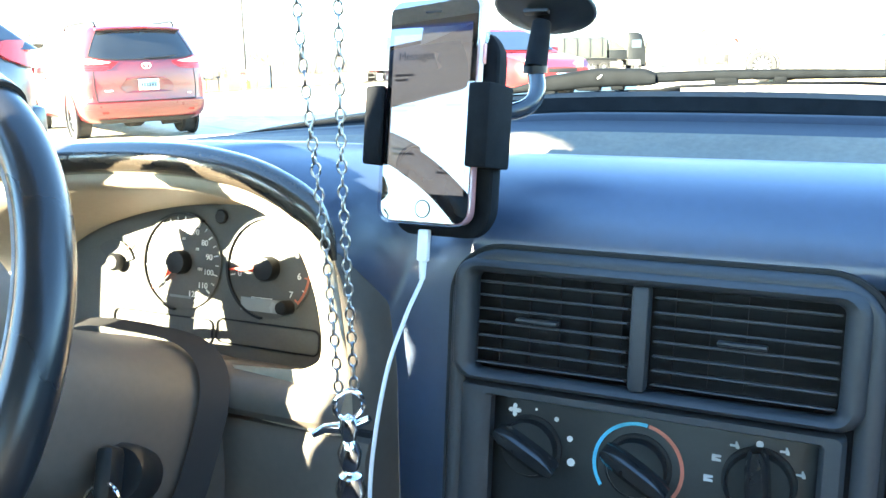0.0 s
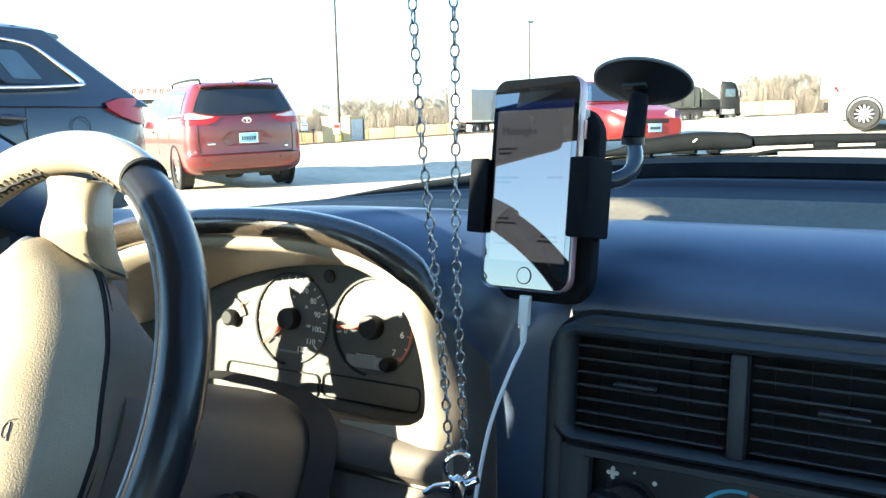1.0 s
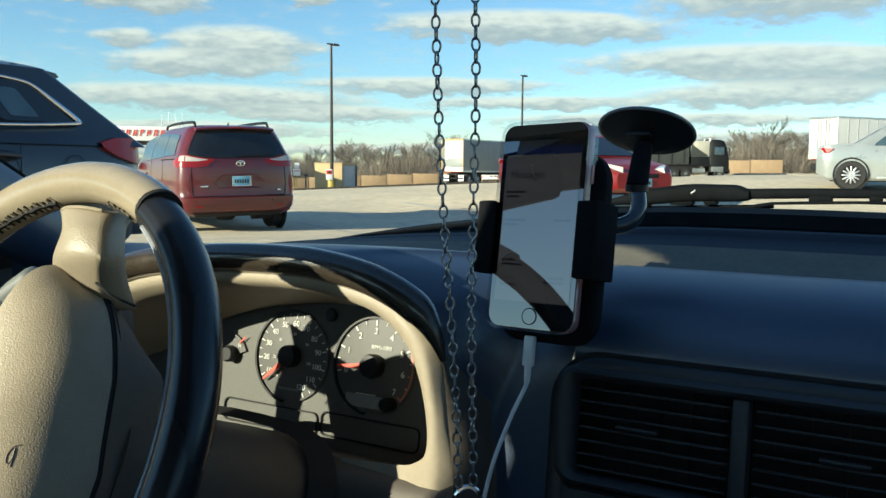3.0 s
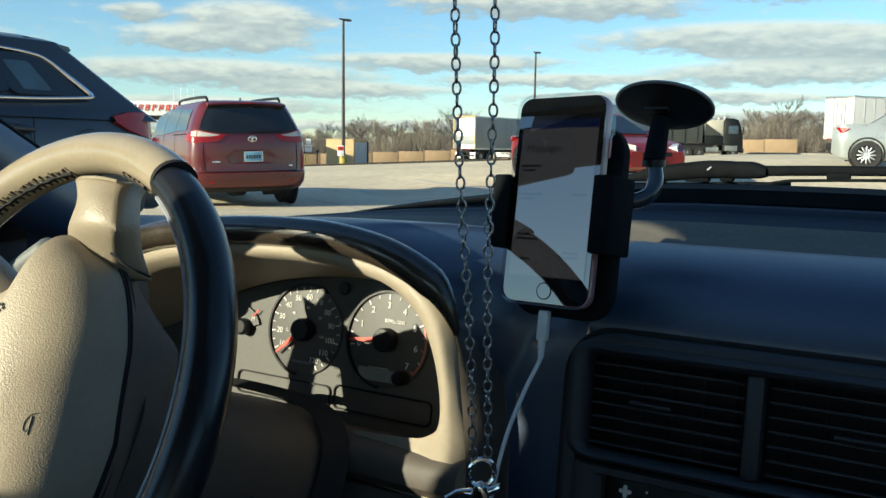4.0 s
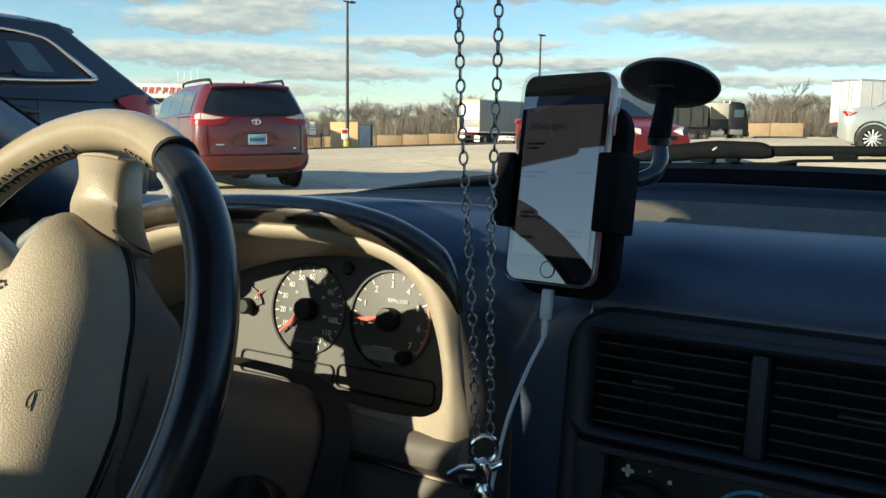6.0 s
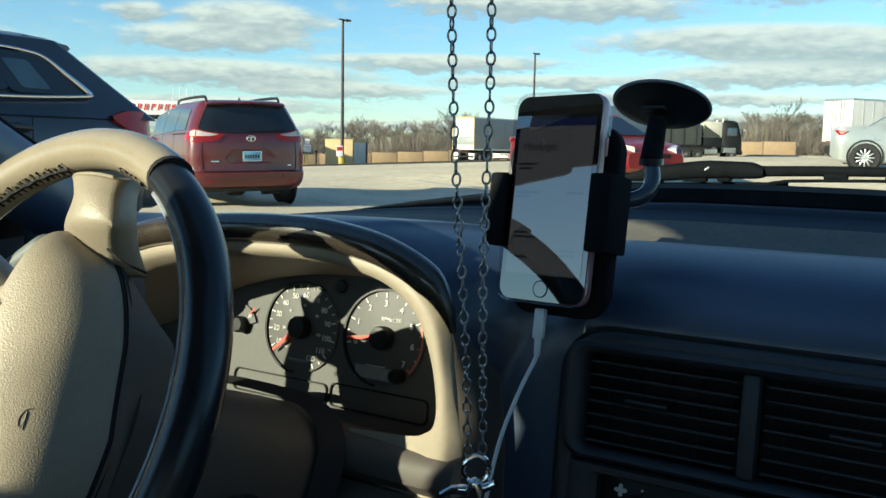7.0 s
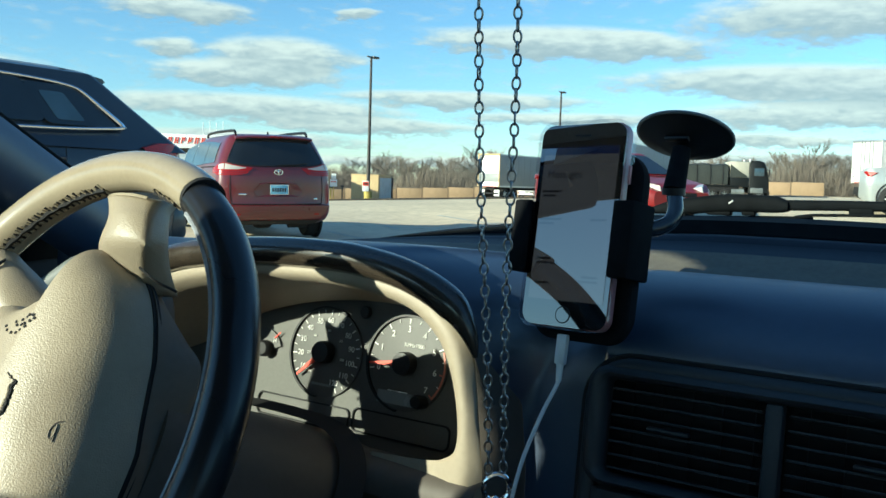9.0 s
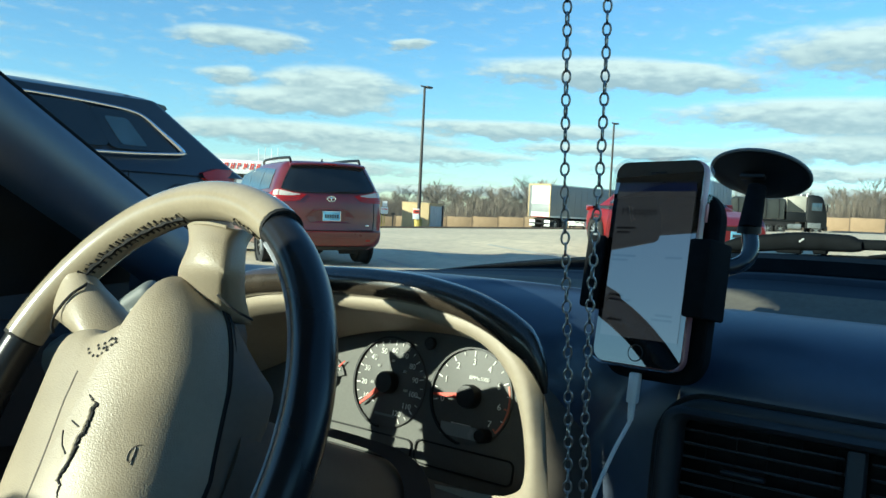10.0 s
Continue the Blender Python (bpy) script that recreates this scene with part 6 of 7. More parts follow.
def suv():
    """Dark SUV parked alongside; its flank and rear quarter show."""
    v = thing("suv", "dark slate SUV with chrome window trim parked alongside", "SUV", spot(53.4, 8.3, 180))
    L, W = 5.05, 1.93
    part("lower_body", lower_body(L, W, 0.26, [(0, 1.06), (0.12, 1.12), (2.6, 1.09), (3.7, 1.07), (4.4, 1.02), (5.05, 0.82)], 0.3, 0.16), "blue_paint", v)
    b0, t0, t1, b1, zb, zr, wb, wt = 0.05, 0.88, 2.9, 4.1, 1.08, 1.655, 0.93, 0.73
    part("upper_body", upper_body(-0.035, 0.745, t1, b1, zb, zr, wb, wt, 0.045), "blue_paint", v, "slate cabin shell with a raked tail")
    part("spoiler", loft([[(x, y + 0.05 * abs(x), z - 0.02 * x * x) for y, z in ((0.64, 1.600), (0.605, 1.622), (0.63, 1.648), (0.80, 1.672), (1.00, 1.690), (1.00, 1.62))] for x in np.linspace(-0.68, 0.68, 13)], True, True), "blue_paint", v, "roof spoiler")
    rear = [(-wb, -0.035, zb), (wb, -0.035, zb), (wt, 0.745, zr), (-wt, 0.745, zr)]
    part("rear_window", pane(*rear, 0.10, 0.90, 0.22, 0.90, (0, -1, 0.6), 0.008), "tint", v)
    for sx in (-1, 1):
        side = [(sx * wb, b0, zb), (sx * wb, b1, zb), (sx * wt, t1, zr), (sx * wt, t0, zr)]
        glass = part("side_window", pane(*side, 0.104, 0.281, 0.285, 0.80, (sx, 0, 0.35), 0.006, 0.0, 0.0), "tint", v, "dark rear quarter window")
        part("inner_pane", pane(*side, 0.182, 0.250, 0.34, 0.70, (sx, 0, 0.35), 0.010, -0.008, 0.0), "tint_blue", glass, "pale view through the far window")
        for u0, u1 in ((0.282, 0.53), (0.55, 0.84)):
            part("side_window", pane(*side, u0, u1, 0.30, 0.84, (sx, 0, 0.35), 0.006, 0.0, 0.0), "tint", v)
        # bright trim round the windows

        def on_side(u, vv, o=0.012):
            a = Vector(side[0]).lerp(Vector(side[1]), u).lerp(Vector(side[3]).lerp(Vector(side[2]), u), vv)
            return a + Vector((sx * o, 0, 0.003))

        trim = [on_side(0.86, 0.205), on_side(0.6, 0.205), on_side(0.4, 0.212), on_side(0.25, 0.232), on_side(0.140, 0.268), on_side(0.098, 0.292), on_side(0.090, 0.33), on_side(0.095, 0.55), on_side(0.104, 0.75), on_side(0.14, 0.812), on_side(0.22, 0.845), on_side(0.40, 0.875), on_side(0.65, 0.88), on_side(0.84, 0.87)]
        part("window_trim", tube(spline(trim, 60), lambda t: 0.012 + 0.010 * math.exp(-((t - 0.47) / 0.10) ** 2), 8), "chrome", v, "bright chrome window trim")
        upper = [(0.945, 0.47, 1.105), (0.936, 0.32, 1.148), (0.910, 0.16, 1.152), (0.870, 0.055, 1.132), (0.76, -0.01, 1.10)]
        lower = [(0.955, 0.45, 1.065), (0.966, 0.33, 1.0), (0.950, 0.17, 0.955), (0.890, 0.055, 0.94), (0.77, -0.01, 0.94)]
        part("tail_lamp", loft([[(sx * a[0] * q, a[1] + (1 - q) * 0.6, a[2]) for a in upper] if k else [(sx * a[0] * q, a[1] + (1 - q) * 0.6, a[2]) for a in lower] for k, q in ((0, 0.9), (0, 1.0), (1, 1.0), (1, 0.9))]), "lamp_red", v, "long red tail lamp")
        part("fuel_flap", ring_mesh([(0.085 * math.cos(a), 0.085 * math.sin(a)) for a in np.linspace(0, 2 * math.pi, 29)[:-1]], [(0.079 * math.cos(a), 0.079 * math.sin(a)) for a in np.linspace(0, 2 * math.pi, 29)[:-1]], 0.004), "gap", v, "round fuel flap seam", Matrix.Translation((sx * 0.962, 0.72, 0.92)) @ Euler((0, radians(90 * sx), 0)).to_matrix().to_4x4())
        for y in (1.30, 2.4):
            part("handle_cup", lathe([(0.085, 0), (0.08, 0.006), (0.05, 0.008), (0, 0.008)], 20), "gap", v, "dark hollow behind the handle", pose(sx * 0.958, y, 0.985, 0, 90 * sx, 0) @ Matrix.Diagonal((0.5, 1, 1, 1)))
            part("door_handle", tube([(sx * 0.955, y - 0.13, 0.985), (sx * 1.005, y - 0.09, 0.99), (sx * 1.005, y + 0.09, 1.005), (sx * 0.955, y + 0.13, 1.005)], 0.021, 8), "blue_paint", v, "body-coloured door handle")
        for y in (1.0, 3.95):
            road_wheel(v, sx * 0.885, y, 0.37, 0.25)
            part("wheel_arch", lathe([(0.45, -0.03), (0.45, 0.03), (0.385, 0.03), (0.385, -0.06), (0.0, -0.06)], 28), "under", v, "", pose(sx * (W / 2 - 0.012), y, 0.39, 0, 90 * sx, 0))
        part("door_seam", box(0.006, 0.006, 0.6, at=(sx * 0.967, 1.17, 0.78)), "gap", v)
        part("mirror", box(0.22, 0.12, 0.15, 0.03, at=(sx * 1.06, 3.4, 1.07)), "blue_paint", v)
    part("bumper", box(1.80, 0.18, 0.30, 0.05, at=(0, 0.06, 0.50)), "blue_paint", v)
    part("underbody", box(1.5, 4.2, 0.2, at=(0, 2.4, 0.30)), "under", v)


suv()


def sedan(label, where, paint, wheel_r=0.33, deck=1.0, screen="tint_blue"):
    v = thing("sedan", label, "car", where)
    L, W = 4.75, 1.82
    part("lower_body", lower_body(L, W, 0.20, [(0, deck - 0.10), (0.15, deck - 0.01), (0.9, deck), (1.3, 0.95 * min(deck, 1)), (3.2, 0.92), (3.6, 0.90), (4.4, 0.76), (4.75, 0.60)], 0.30, 0.16), paint, v)
    b0, t0, t1, b1, zb, zr, wb, wt = 0.62, 1.35, 2.55, 3.50, 0.93, 1.40, 0.84, 0.60
    part("upper_body", upper_body(b0, t0, t1, b1, zb, zr, wb, wt, 0.03), paint, v)
    part("rear_window", pane((-wb, b0, zb), (wb, b0, zb), (wt, t0, zr), (-wt, t0, zr), 0.10, 0.90, 0.10, 0.90, (0, -1, 1), 0.008), "tint", v)
    part("windscreen", pane((-wb, b1, zb), (wb, b1, zb), (wt, t1, zr), (-wt, t1, zr), 0.07, 0.93, 0.06, 0.92, (0, 1, 1), 0.02), screen, v)
    for sx in (-1, 1):
        side = [(sx * wb, b0, zb), (sx * wb, b1, zb), (sx * wt, t1, zr), (sx * wt, t0, zr)]
        for u0, u1, s0, s1 in ((0.16, 0.47, 0.05, 0), (0.49, 0.82, 0, -0.02)):
            part("side_window", pane(*side, u0, u1, 0.10, 0.88, (sx, 0, 0.5), 0.006, s0, s1), "tint_blue", v)
        tail = [(0.915, 0.36, 0.90), (0.905, 0.24, 0.81), (0.80, 0.09, 0.80), (0.66, 0.02, 0.82), (0.70, 0.05, 0.91), (0.86, 0.16, 0.93)]
        part("tail_lamp", mesh_from([(sx * (x + 0.02), y - 0.02, z) for x, y, z in tail] + [(sx * (x - 0.08), y + 0.05, z) for x, y, z in tail], [tuple(range(6))] + [(i, (i + 1) % 6, 6 + (i + 1) % 6, 6 + i) for i in range(6)], False), "lamp_red", v, "red tail lamp")
        front = [(0.82, 4.20, 0.72), (0.845, 4.24, 0.61), (0.72, 4.54, 0.555), (0.46, 4.70, 0.565), (0.45, 4.66, 0.69), (0.64, 4.46, 0.745)]
        part("headlamp", mesh_from([(sx * (x + 0.03), y + 0.04, z + 0.03) for x, y, z in front] + [(sx * (x - 0.08), y - 0.08, z) for x, y, z in front], [tuple(range(6))] + [(i, (i + 1) % 6, 6 + (i + 1) % 6, 6 + i) for i in range(6)], False), "lamp_clear", v, "clear oval headlamp")
        for y in (0.72, 3.58):
            road_wheel(v, sx * 0.85, y, wheel_r, 0.21, 12)
            part("wheel_arch", lathe([(wheel_r + 0.055, -0.03), (wheel_r + 0.055, 0.03), (wheel_r + 0.02, 0.03), (wheel_r + 0.02, -0.06), (0.0, -0.06)], 28), "under", v, "", pose(sx * (W / 2 - 0.012), y, wheel_r + 0.02, 0, 90 * sx, 0))
        part("mirror", box(0.18, 0.10, 0.13, 0.03, at=(sx * 0.99, 3.05, 0.98)), paint, v)
        for y in (1.75, 2.75):
            part("door_handle", box(0.03, 0.17, 0.03, 0.01, at=(sx * 0.91, y, 0.80)), paint, v)
        part("door_seam", box(0.005, 0.006, 0.5, at=(sx * 0.911, 2.18, 0.62)), "gap", v)
        part("sill_trim", box(0.02, 2.3, 0.05, 0.01, at=(sx * 0.895, 2.4, 0.26)), paint, v)
    part("grille", box(0.70, 0.05, 0.10, 0.02, at=(0, 4.73, 0.55)), "gap", v)
    pl = part("number_plate", box(0.31, 0.012, 0.16, 0.004, at=(0, 4.775, 0.42)), "plate", v, "pale blue plate with a dark bar")
    part("bar", box(0.24, 0.004, 0.06, at=(0, 4.783, 0.415)), "blue_paint", pl)
    part("underbody", box(1.4, 4.0, 0.15, at=(0, 2.3, 0.25)), "under", v)
    return v


sedan("silver four-door car with tinted windows and alloy wheels", spot(6.42, 21.9, -84), "silver_paint", 0.32, 1.02)
sedan("red four-door car with oval headlamps, turned towards the car", spot(24.4, 21.1, -127), "bright_red", 0.33, 0.86, "tint")


def box_trailer(where, length, label, side_mat, ajar=False):
    """Box trailer from its rear (y 0) forwards; ajar shows a lowered load behind a half-open door."""
    v = thing("box_trailer", label, "trailer", where)
    W, z0, z1 = 2.55, 1.12, 4.08
    part("box_body", box(W, length, z1 - z0, 0.02, at=(0, length / 2, (z0 + z1) / 2)), side_mat, v)
    for sx in (-1, 1):
        if not ajar:
            door = part("rear_door", box(W / 2 - 0.07, 0.03, z1 - z0 - 0.24, 0.01, at=(sx * (W / 4 - 0.012), -0.016, (z0 + z1) / 2)), "trailer_white", v, "white rear door")
            for x in (0.22, 0.50):
                part("lock_rod", tube([(sx * x, -0.05, z0 + 0.05), (sx * x, -0.05, z1 - 0.1)], 0.024, 6), "bin", door)
            for z in (z0 + 0.45, z0 + 1.0, z1 - 0.5):
                part("hinge", box(0.22, 0.03, 0.07, 0.01, at=(sx * (W / 2 - 0.12), -0.045, z)), "bin", door)
            part("handle", box(0.3, 0.03, 0.05, 0.01, at=(sx * 0.36, -0.06, z0 + 0.55)), "under", door)
            part("stain", box(0.34, 0.006, 0.30, 0.002, at=(sx * 0.85, -0.033, z0 + 0.28)), "truck_tan", door, "brown rust stain")
        part("frame_post", box(0.11, 0.08, z1 - z0, 0.01, at=(sx * (W / 2 - 0.055), -0.035, (z0 + z1) / 2)), "wall_tan" if ajar else "trailer_white", v)
        for y in (0.9, 2.2):
            road_wheel(v, sx * 1.0, y, 0.50, 0.5, 6)
        part("mud_flap", box(0.62, 0.02, 0.55, 0.004, at=(sx * 0.86, 0.12, 0.58)), "sign_white" if ajar else "under", v, "mud flap")
        part("landing_leg", box(0.12, 0.12, 1.0, at=(sx * 0.8, length - 2.6, 0.55)), "under", v)
        part("side_rail", box(0.03, length, 0.14, at=(sx * (W / 2 + 0.005), length / 2, z0 + 0.06)), "alloy", v)
        part("top_rail", box(0.03, length, 0.10, at=(sx * (W / 2 + 0.005), length / 2, z1 - 0.06)), "alloy", v)
        post = box(0.014, 0.05, z1 - z0 - 0.24)
        for k in range(1, int(length / 0.9)):
            part("side_post", post, side_mat, v, "", pose(sx * (W / 2 + 0.006), 0.9 * k, (z0 + z1) / 2))
    if ajar:
        part("rear_door", box(W - 0.5, 0.03, 1.62, 0.01, at=(0.12, -0.016, z1 - 0.98)), "sign_white", v, "sunlit white roller door")
        part("load_panel", box(W - 0.5, 0.05, 0.62, 0.01, at=(0.12, -0.022, z0 + 0.78)), "trailer_side", v, "grey panel below the door")
        part("tail_board", box(W - 0.5, 0.04, 0.40, 0.01, at=(0.12, -0.02, z0 + 0.24)), "sign_white", v, "white tail board")
        part("door_track", box(0.20, 0.05, z1 - z0 - 0.16, 0.01, at=(-W / 2 + 0.22, -0.02, (z0 + z1) / 2)), "bin", v, "dark door track")
    part("rear_frame", box(W, 0.09, 0.14, 0.01, at=(0, -0.04, z1 - 0.05)), "wall_tan" if ajar else "alloy", v)
    part("bumper_bar", box(2.2, 0.08, 0.12, at=(0, 0.05, 0.55)), "under", v)
    part("rear_mark", box(1.9, 0.02, 0.06, at=(0, -0.09, 1.14)), "lamp_red", v)
    part("chassis", box(0.9, length - 0.5, 0.25, at=(0, length / 2, 0.98)), "under", v)
    return v


box_trailer(spot(29.45, 77, -10), 13.5, "white box trailer with a sunlit roller door, parked on the lot", "trailer_side", True)
box_trailer(spot(21.3, 63.4, 3), 13.5, "box trailer standing behind the red car, its side greyed for shade", "trailer_side")
box_trailer(spot(6.08, 66, -38), 13.5, "white box trailer parked at the far side of the lot", "trailer_white")


def tarp_lorry():
    """Flat lorry facing forwards along y: a sheeted load, a pale headboard, then a dark cab."""
    v = thing("lorry", "dark lorry with a tarpaulin-covered load and a tall cab", "lorry", spot(17.3, 88, -62))
    rows = []
    for y in np.linspace(-1.2, 4.9, 22):
        top = 3.45 - 0.75 * max(0, (0.9 - y) / 2.1) ** 1.5 + 0.05 * math.sin(y * 3.1)
        rows.append([(x, y, z) for x, z in ((-1.22, 1.45), (-1.24, top - 0.7), (-1.0, top - 0.12), (-0.4, top), (0.4, top), (1.0, top - 0.12), (1.24 + 0.03 * math.sin(y * 5), top - 0.7), (1.22, 1.45))])
    part("load_tarp", loft(rows, False, True), "truck_dark", v, "dark green tarpaulin over the load")
    for y in (0.6, 1.9, 3.2, 4.4):
        part("strap", tube([(1.255, y, 1.4), (1.27, y, 2.7), (1.04, y, 3.36), (0, y, 3.50), (-1.04, y, 3.36), (-1.27, y, 2.7), (-1.255, y, 1.4)], 0.035, 6), "under", v, "dark load strap")
    part("bed", box(2.5, 8.0, 0.16, 0.02, at=(0, 3.0, 1.32)), "cab_dark", v, "dark steel bed edge")
    part("frame", box(0.9, 9.6, 0.28, at=(0, 3.9, 0.95)), "under", v)
    part("headboard", box(2.45, 1.75, 1.55, 0.05, at=(0, 6.02, 2.95)), "truck_tan", v, "pale sunlit box behind the cab")
    part("equipment_box", box(2.4, 1.75, 0.85, 0.04, at=(0, 6.02, 1.78)), "cab_dark", v)
    part("cable_tray", box(2.3, 5.6, 0.5, 0.03, at=(0, 3.2, 0.98)), "under", v, "dark gear under the bed")
    part("tarp_flap", loft([[(1.245, 5.1, 3.45), (1.25, 5.1, 2.2)], [(1.255, 6.0, 2.78), (1.255, 6.0, 2.2)], [(1.25, 6.7, 2.35), (1.25, 6.7, 2.2)]]), "truck_dark", v, "loose corner of the tarpaulin")
    rows = []
    for y, zt, hw in ((6.95, 3.78, 1.12), (7.05, 3.86, 1.2), (7.9, 3.86, 1.22), (8.35, 3.72, 1.2), (8.62, 3.1, 1.17), (8.8, 2.3, 1.16), (8.86, 1.6, 1.15), (8.84, 0.75, 1.12)):
        rows.append([(-hw, y, 0.7), (-hw - 0.02, y, (zt + 0.7) / 2), (-hw, y, zt - 0.16), (-hw + 0.14, y, zt), (hw - 0.14, y, zt), (hw, y, zt - 0.16), (hw + 0.02, y, (zt + 0.7) / 2), (hw, y, 0.7)])
    part("cab", loft(rows, True, True, sharp=50), "cab_dark", v, "tall dark green cab")
    part("windscreen", slab([(-1.05, 8.69, 2.5), (1.05, 8.69, 2.5), (1.0, 8.50, 3.35), (-1.0, 8.50, 3.35)], 0.04), "tint", v)
    part("bumper", box(2.3, 0.16, 0.42, 0.05, at=(0, 8.9, 0.72)), "under", v)
    for sx in (-1, 1):
        door = part("cab_window", box(0.03, 0.95, 0.75, 0.02, at=(sx * 1.235, 7.85, 2.75)), "tint_blue", v, "shiny side window")
        part("window_frame", ring_mesh(round_rect(-0.53, -0.43, 0.53, 0.43, 0.08), round_rect(-0.47, -0.37, 0.47, 0.37, 0.05), 0.03), "under", door, "", pose(sx * 1.24, 7.85, 2.75, 90, 0, 90))
        part("step_panel", box(0.05, 1.2, 0.5, 0.02, at=(sx * 1.2, 7.7, 0.95)), "bin", v)
        part("mirror", box(0.14, 0.10, 0.75, 0.03, at=(sx * 1.42, 8.75, 2.65)), "under", v)
        part("mirror_arm", tube([(sx * 1.18, 8.45, 3.0), (sx * 1.40, 8.74, 2.95)], 0.03, 6), "under", v)
        part("exhaust", tube([(sx * 1.05, 6.98, 1.2), (sx * 1.05, 6.98, 4.0)], 0.08, 8), "alloy", v)
        part("tank", tube([(sx * 0.98, 5.3, 0.78), (sx * 0.98, 6.5, 0.78)], 0.30, 14), "bin", v)
        part("side_locker", box(0.5, 0.9, 0.6, 0.03, at=(sx * 0.95, 1.5, 0.88)), "bin", v)
        for y in (-0.2, 3.5, 4.65, 7.95):
            road_wheel(v, sx * 1.0, y, 0.50, 0.42, 6, "bin")


tarp_lorry()


def white_van():
    """Small white box van seen from behind."""
    v = thing("van", "small white box van beside the box trailer", "van", spot(26.93, 90, 20))
    part("body", box(1.72, 3.2, 1.32, 0.05, at=(0, 1.6, 0.96)), "sign_white", v)
    part("cab", loft([[(sx * 0.82, y, z) for sx, z in ((-1, 0.35), (-1, zt), (1, zt), (1, 0.35))] for y, zt in ((3.2, 1.5), (3.6, 1.45), (4.1, 0.95), (4.6, 0.85))], True, True), "sign_white", v)
    for x in (0.12, 0.56):
        for z in (0.72, 1.0, 1.28):
            part("vent_slot", box(0.34, 0.04, 0.11, 0.01, at=(x, -0.005, z)), "under", v, "dark slot in the rear door")
    part("door_seam", box(0.03, 0.02, 1.2, at=(-0.12, -0.003, 0.96)), "under", v)
    part("bumper", box(1.6, 0.14, 0.14, 0.03, at=(0, -0.03, 0.33)), "under", v)
    for sx in (-1, 1):
        part("tail_lamp", box(0.08, 0.04, 0.22, 0.01, at=(sx * 0.78, -0.01, 0.62)), "lamp_red", v)
        for y in (0.7, 3.7):
            road_wheel(v, sx * 0.74, y, 0.32, 0.2, 8)


white_van()


# ---- lot furniture ----
def lot_lamp(az, d, h):
    p = thing("lot_lamp", "tall dark lamp post on a yellow concrete base", "lamp post", spot(az, d, 90), group="lot lamps")
    part("base", lathe([(0.29, 0), (0.29, 0.62), (0.26, 0.67), (0, 0.67)], 18), "yellow", p, "yellow painted concrete base")
    part("post", tube([(0, 0, 0.6), (0, 0, h * 0.5), (0, 0, h)], lambda t: 0.13 - 0.05 * t, 10), "pole", p)
    part("arm", box(0.9, 0.1, 0.1, 0.02, at=(0.0, 0, h)), "pole", p)
    part("lamp_head", box(0.62, 0.36, 0.13, 0.03, at=(0.42, 0, h + 0.02)), "pole", p, "flat dark lamp head")
    return p


lamp_1 = lot_lamp(37.55, 60, 9.95)
sign = thing("lot_sign", "white sign with a red panel on the lamp post", "sign", spot(37.72, 59.6, 38) @ pose(0, 0, 1.0))
part("board", box(0.46, 0.03, 0.74, 0.01), "sign_white", sign)
part("panel", box(0.42, 0.012, 0.28, at=(0, -0.02, 0.16)), "sign_red", sign, "red panel")
part("panel", box(0.26, 0.006, 0.10, at=(0.04, -0.028, 0.16)), "blue_paint", sign, "dark blue panel")
lot_lamp(24.85, 79, 9.7)


def bin_store():
    b = thing("bin_store", "tan block bin enclosure with a shaded grey steel gate", "bin store", spot(37.33, 64, 13))
    part("wall", box(2.2, 2.4, 1.86, 0.02, at=(0, 0, 0.93)), "wall_tan", b, "tan painted block wall")
    part("coping", box(2.28, 2.48, 0.07, 0.02, at=(0, 0, 1.895)), "wall_tan", b)
    gate = part("gate", box(0.06, 2.1, 1.62, 0.01, at=(1.135, 0.05, 0.88)), "gate", b, "grey steel gate in shade")
    for k in range(6):
        part("gate_rib", box(0.05, 0.06, 1.6, 0.01, at=(1.175, -0.88 + 0.37 * k, 0.88)), "gate", gate)
    part("gate_post", box(0.12, 0.12, 1.75, 0.02, at=(1.18, 1.22, 0.87)), "pole", b, "dark corner post")


bin_store()
post_sign = thing("lot_sign", "two white signs stacked on a thin post", "sign", spot(39.85, 61, 38))
part("post", tube([(0, 0, 0), (0, 0, 1.9)], 0.035, 8), "yellow", post_sign)
part("board", box(0.34, 0.03, 0.38, 0.01, at=(0, -0.05, 1.74)), "sign_white", post_sign)
part("board", box(0.50, 0.03, 0.50, 0.01, at=(0, -0.05, 1.27)), "sign_white", post_sign)
part("band", box(0.40, 0.01, 0.06, at=(0, -0.068, 1.36)), "sign_red", post_sign, "red band")
for az, top, material in ((40.03, 1.05, "yellow"), (39.27, 1.08, "pole")):
    bol = thing("bollard", "thin steel post by the bin store", "bollard", spot(az, 61, 38), group="bollards")
    part("shaft", lathe([(0.05, 0), (0.05, top - 0.05), (0.04, top), (0, top)], 12), material, bol)
    part("cap", box(0.26, 0.05, 0.14, 0.01, at=(0, -0.02, top - 0.05)), "pole", bol, "small dark plate")


def planting_strip():
    """Low dark bed with a kerb along the near side of the bin store."""
    az = np.linspace(44, 26.5, 32)

    def ring(d, h):
        return [(p[0], p[1], p[2] + h) for p in polar_sheet([d], az, 0.0)[0]]

    solo("kerb", loft([ring(57.3, 0.0), ring(57.32, 0.09), ring(57.5, 0.10), ring(57.6, 0.08)]), "mulch", "dark kerb of the planting strip", "kerb", "structure")
    solo("planting_strip", loft([ring(57.6, 0.08), ring(58.2, 0.12), ring(59.2, 0.13), ring(60.0, 0.08), ring(60.6, 0.0)]), "mulch", "dark mulch strip before the bin store", "planting strip", "structure")


planting_strip()


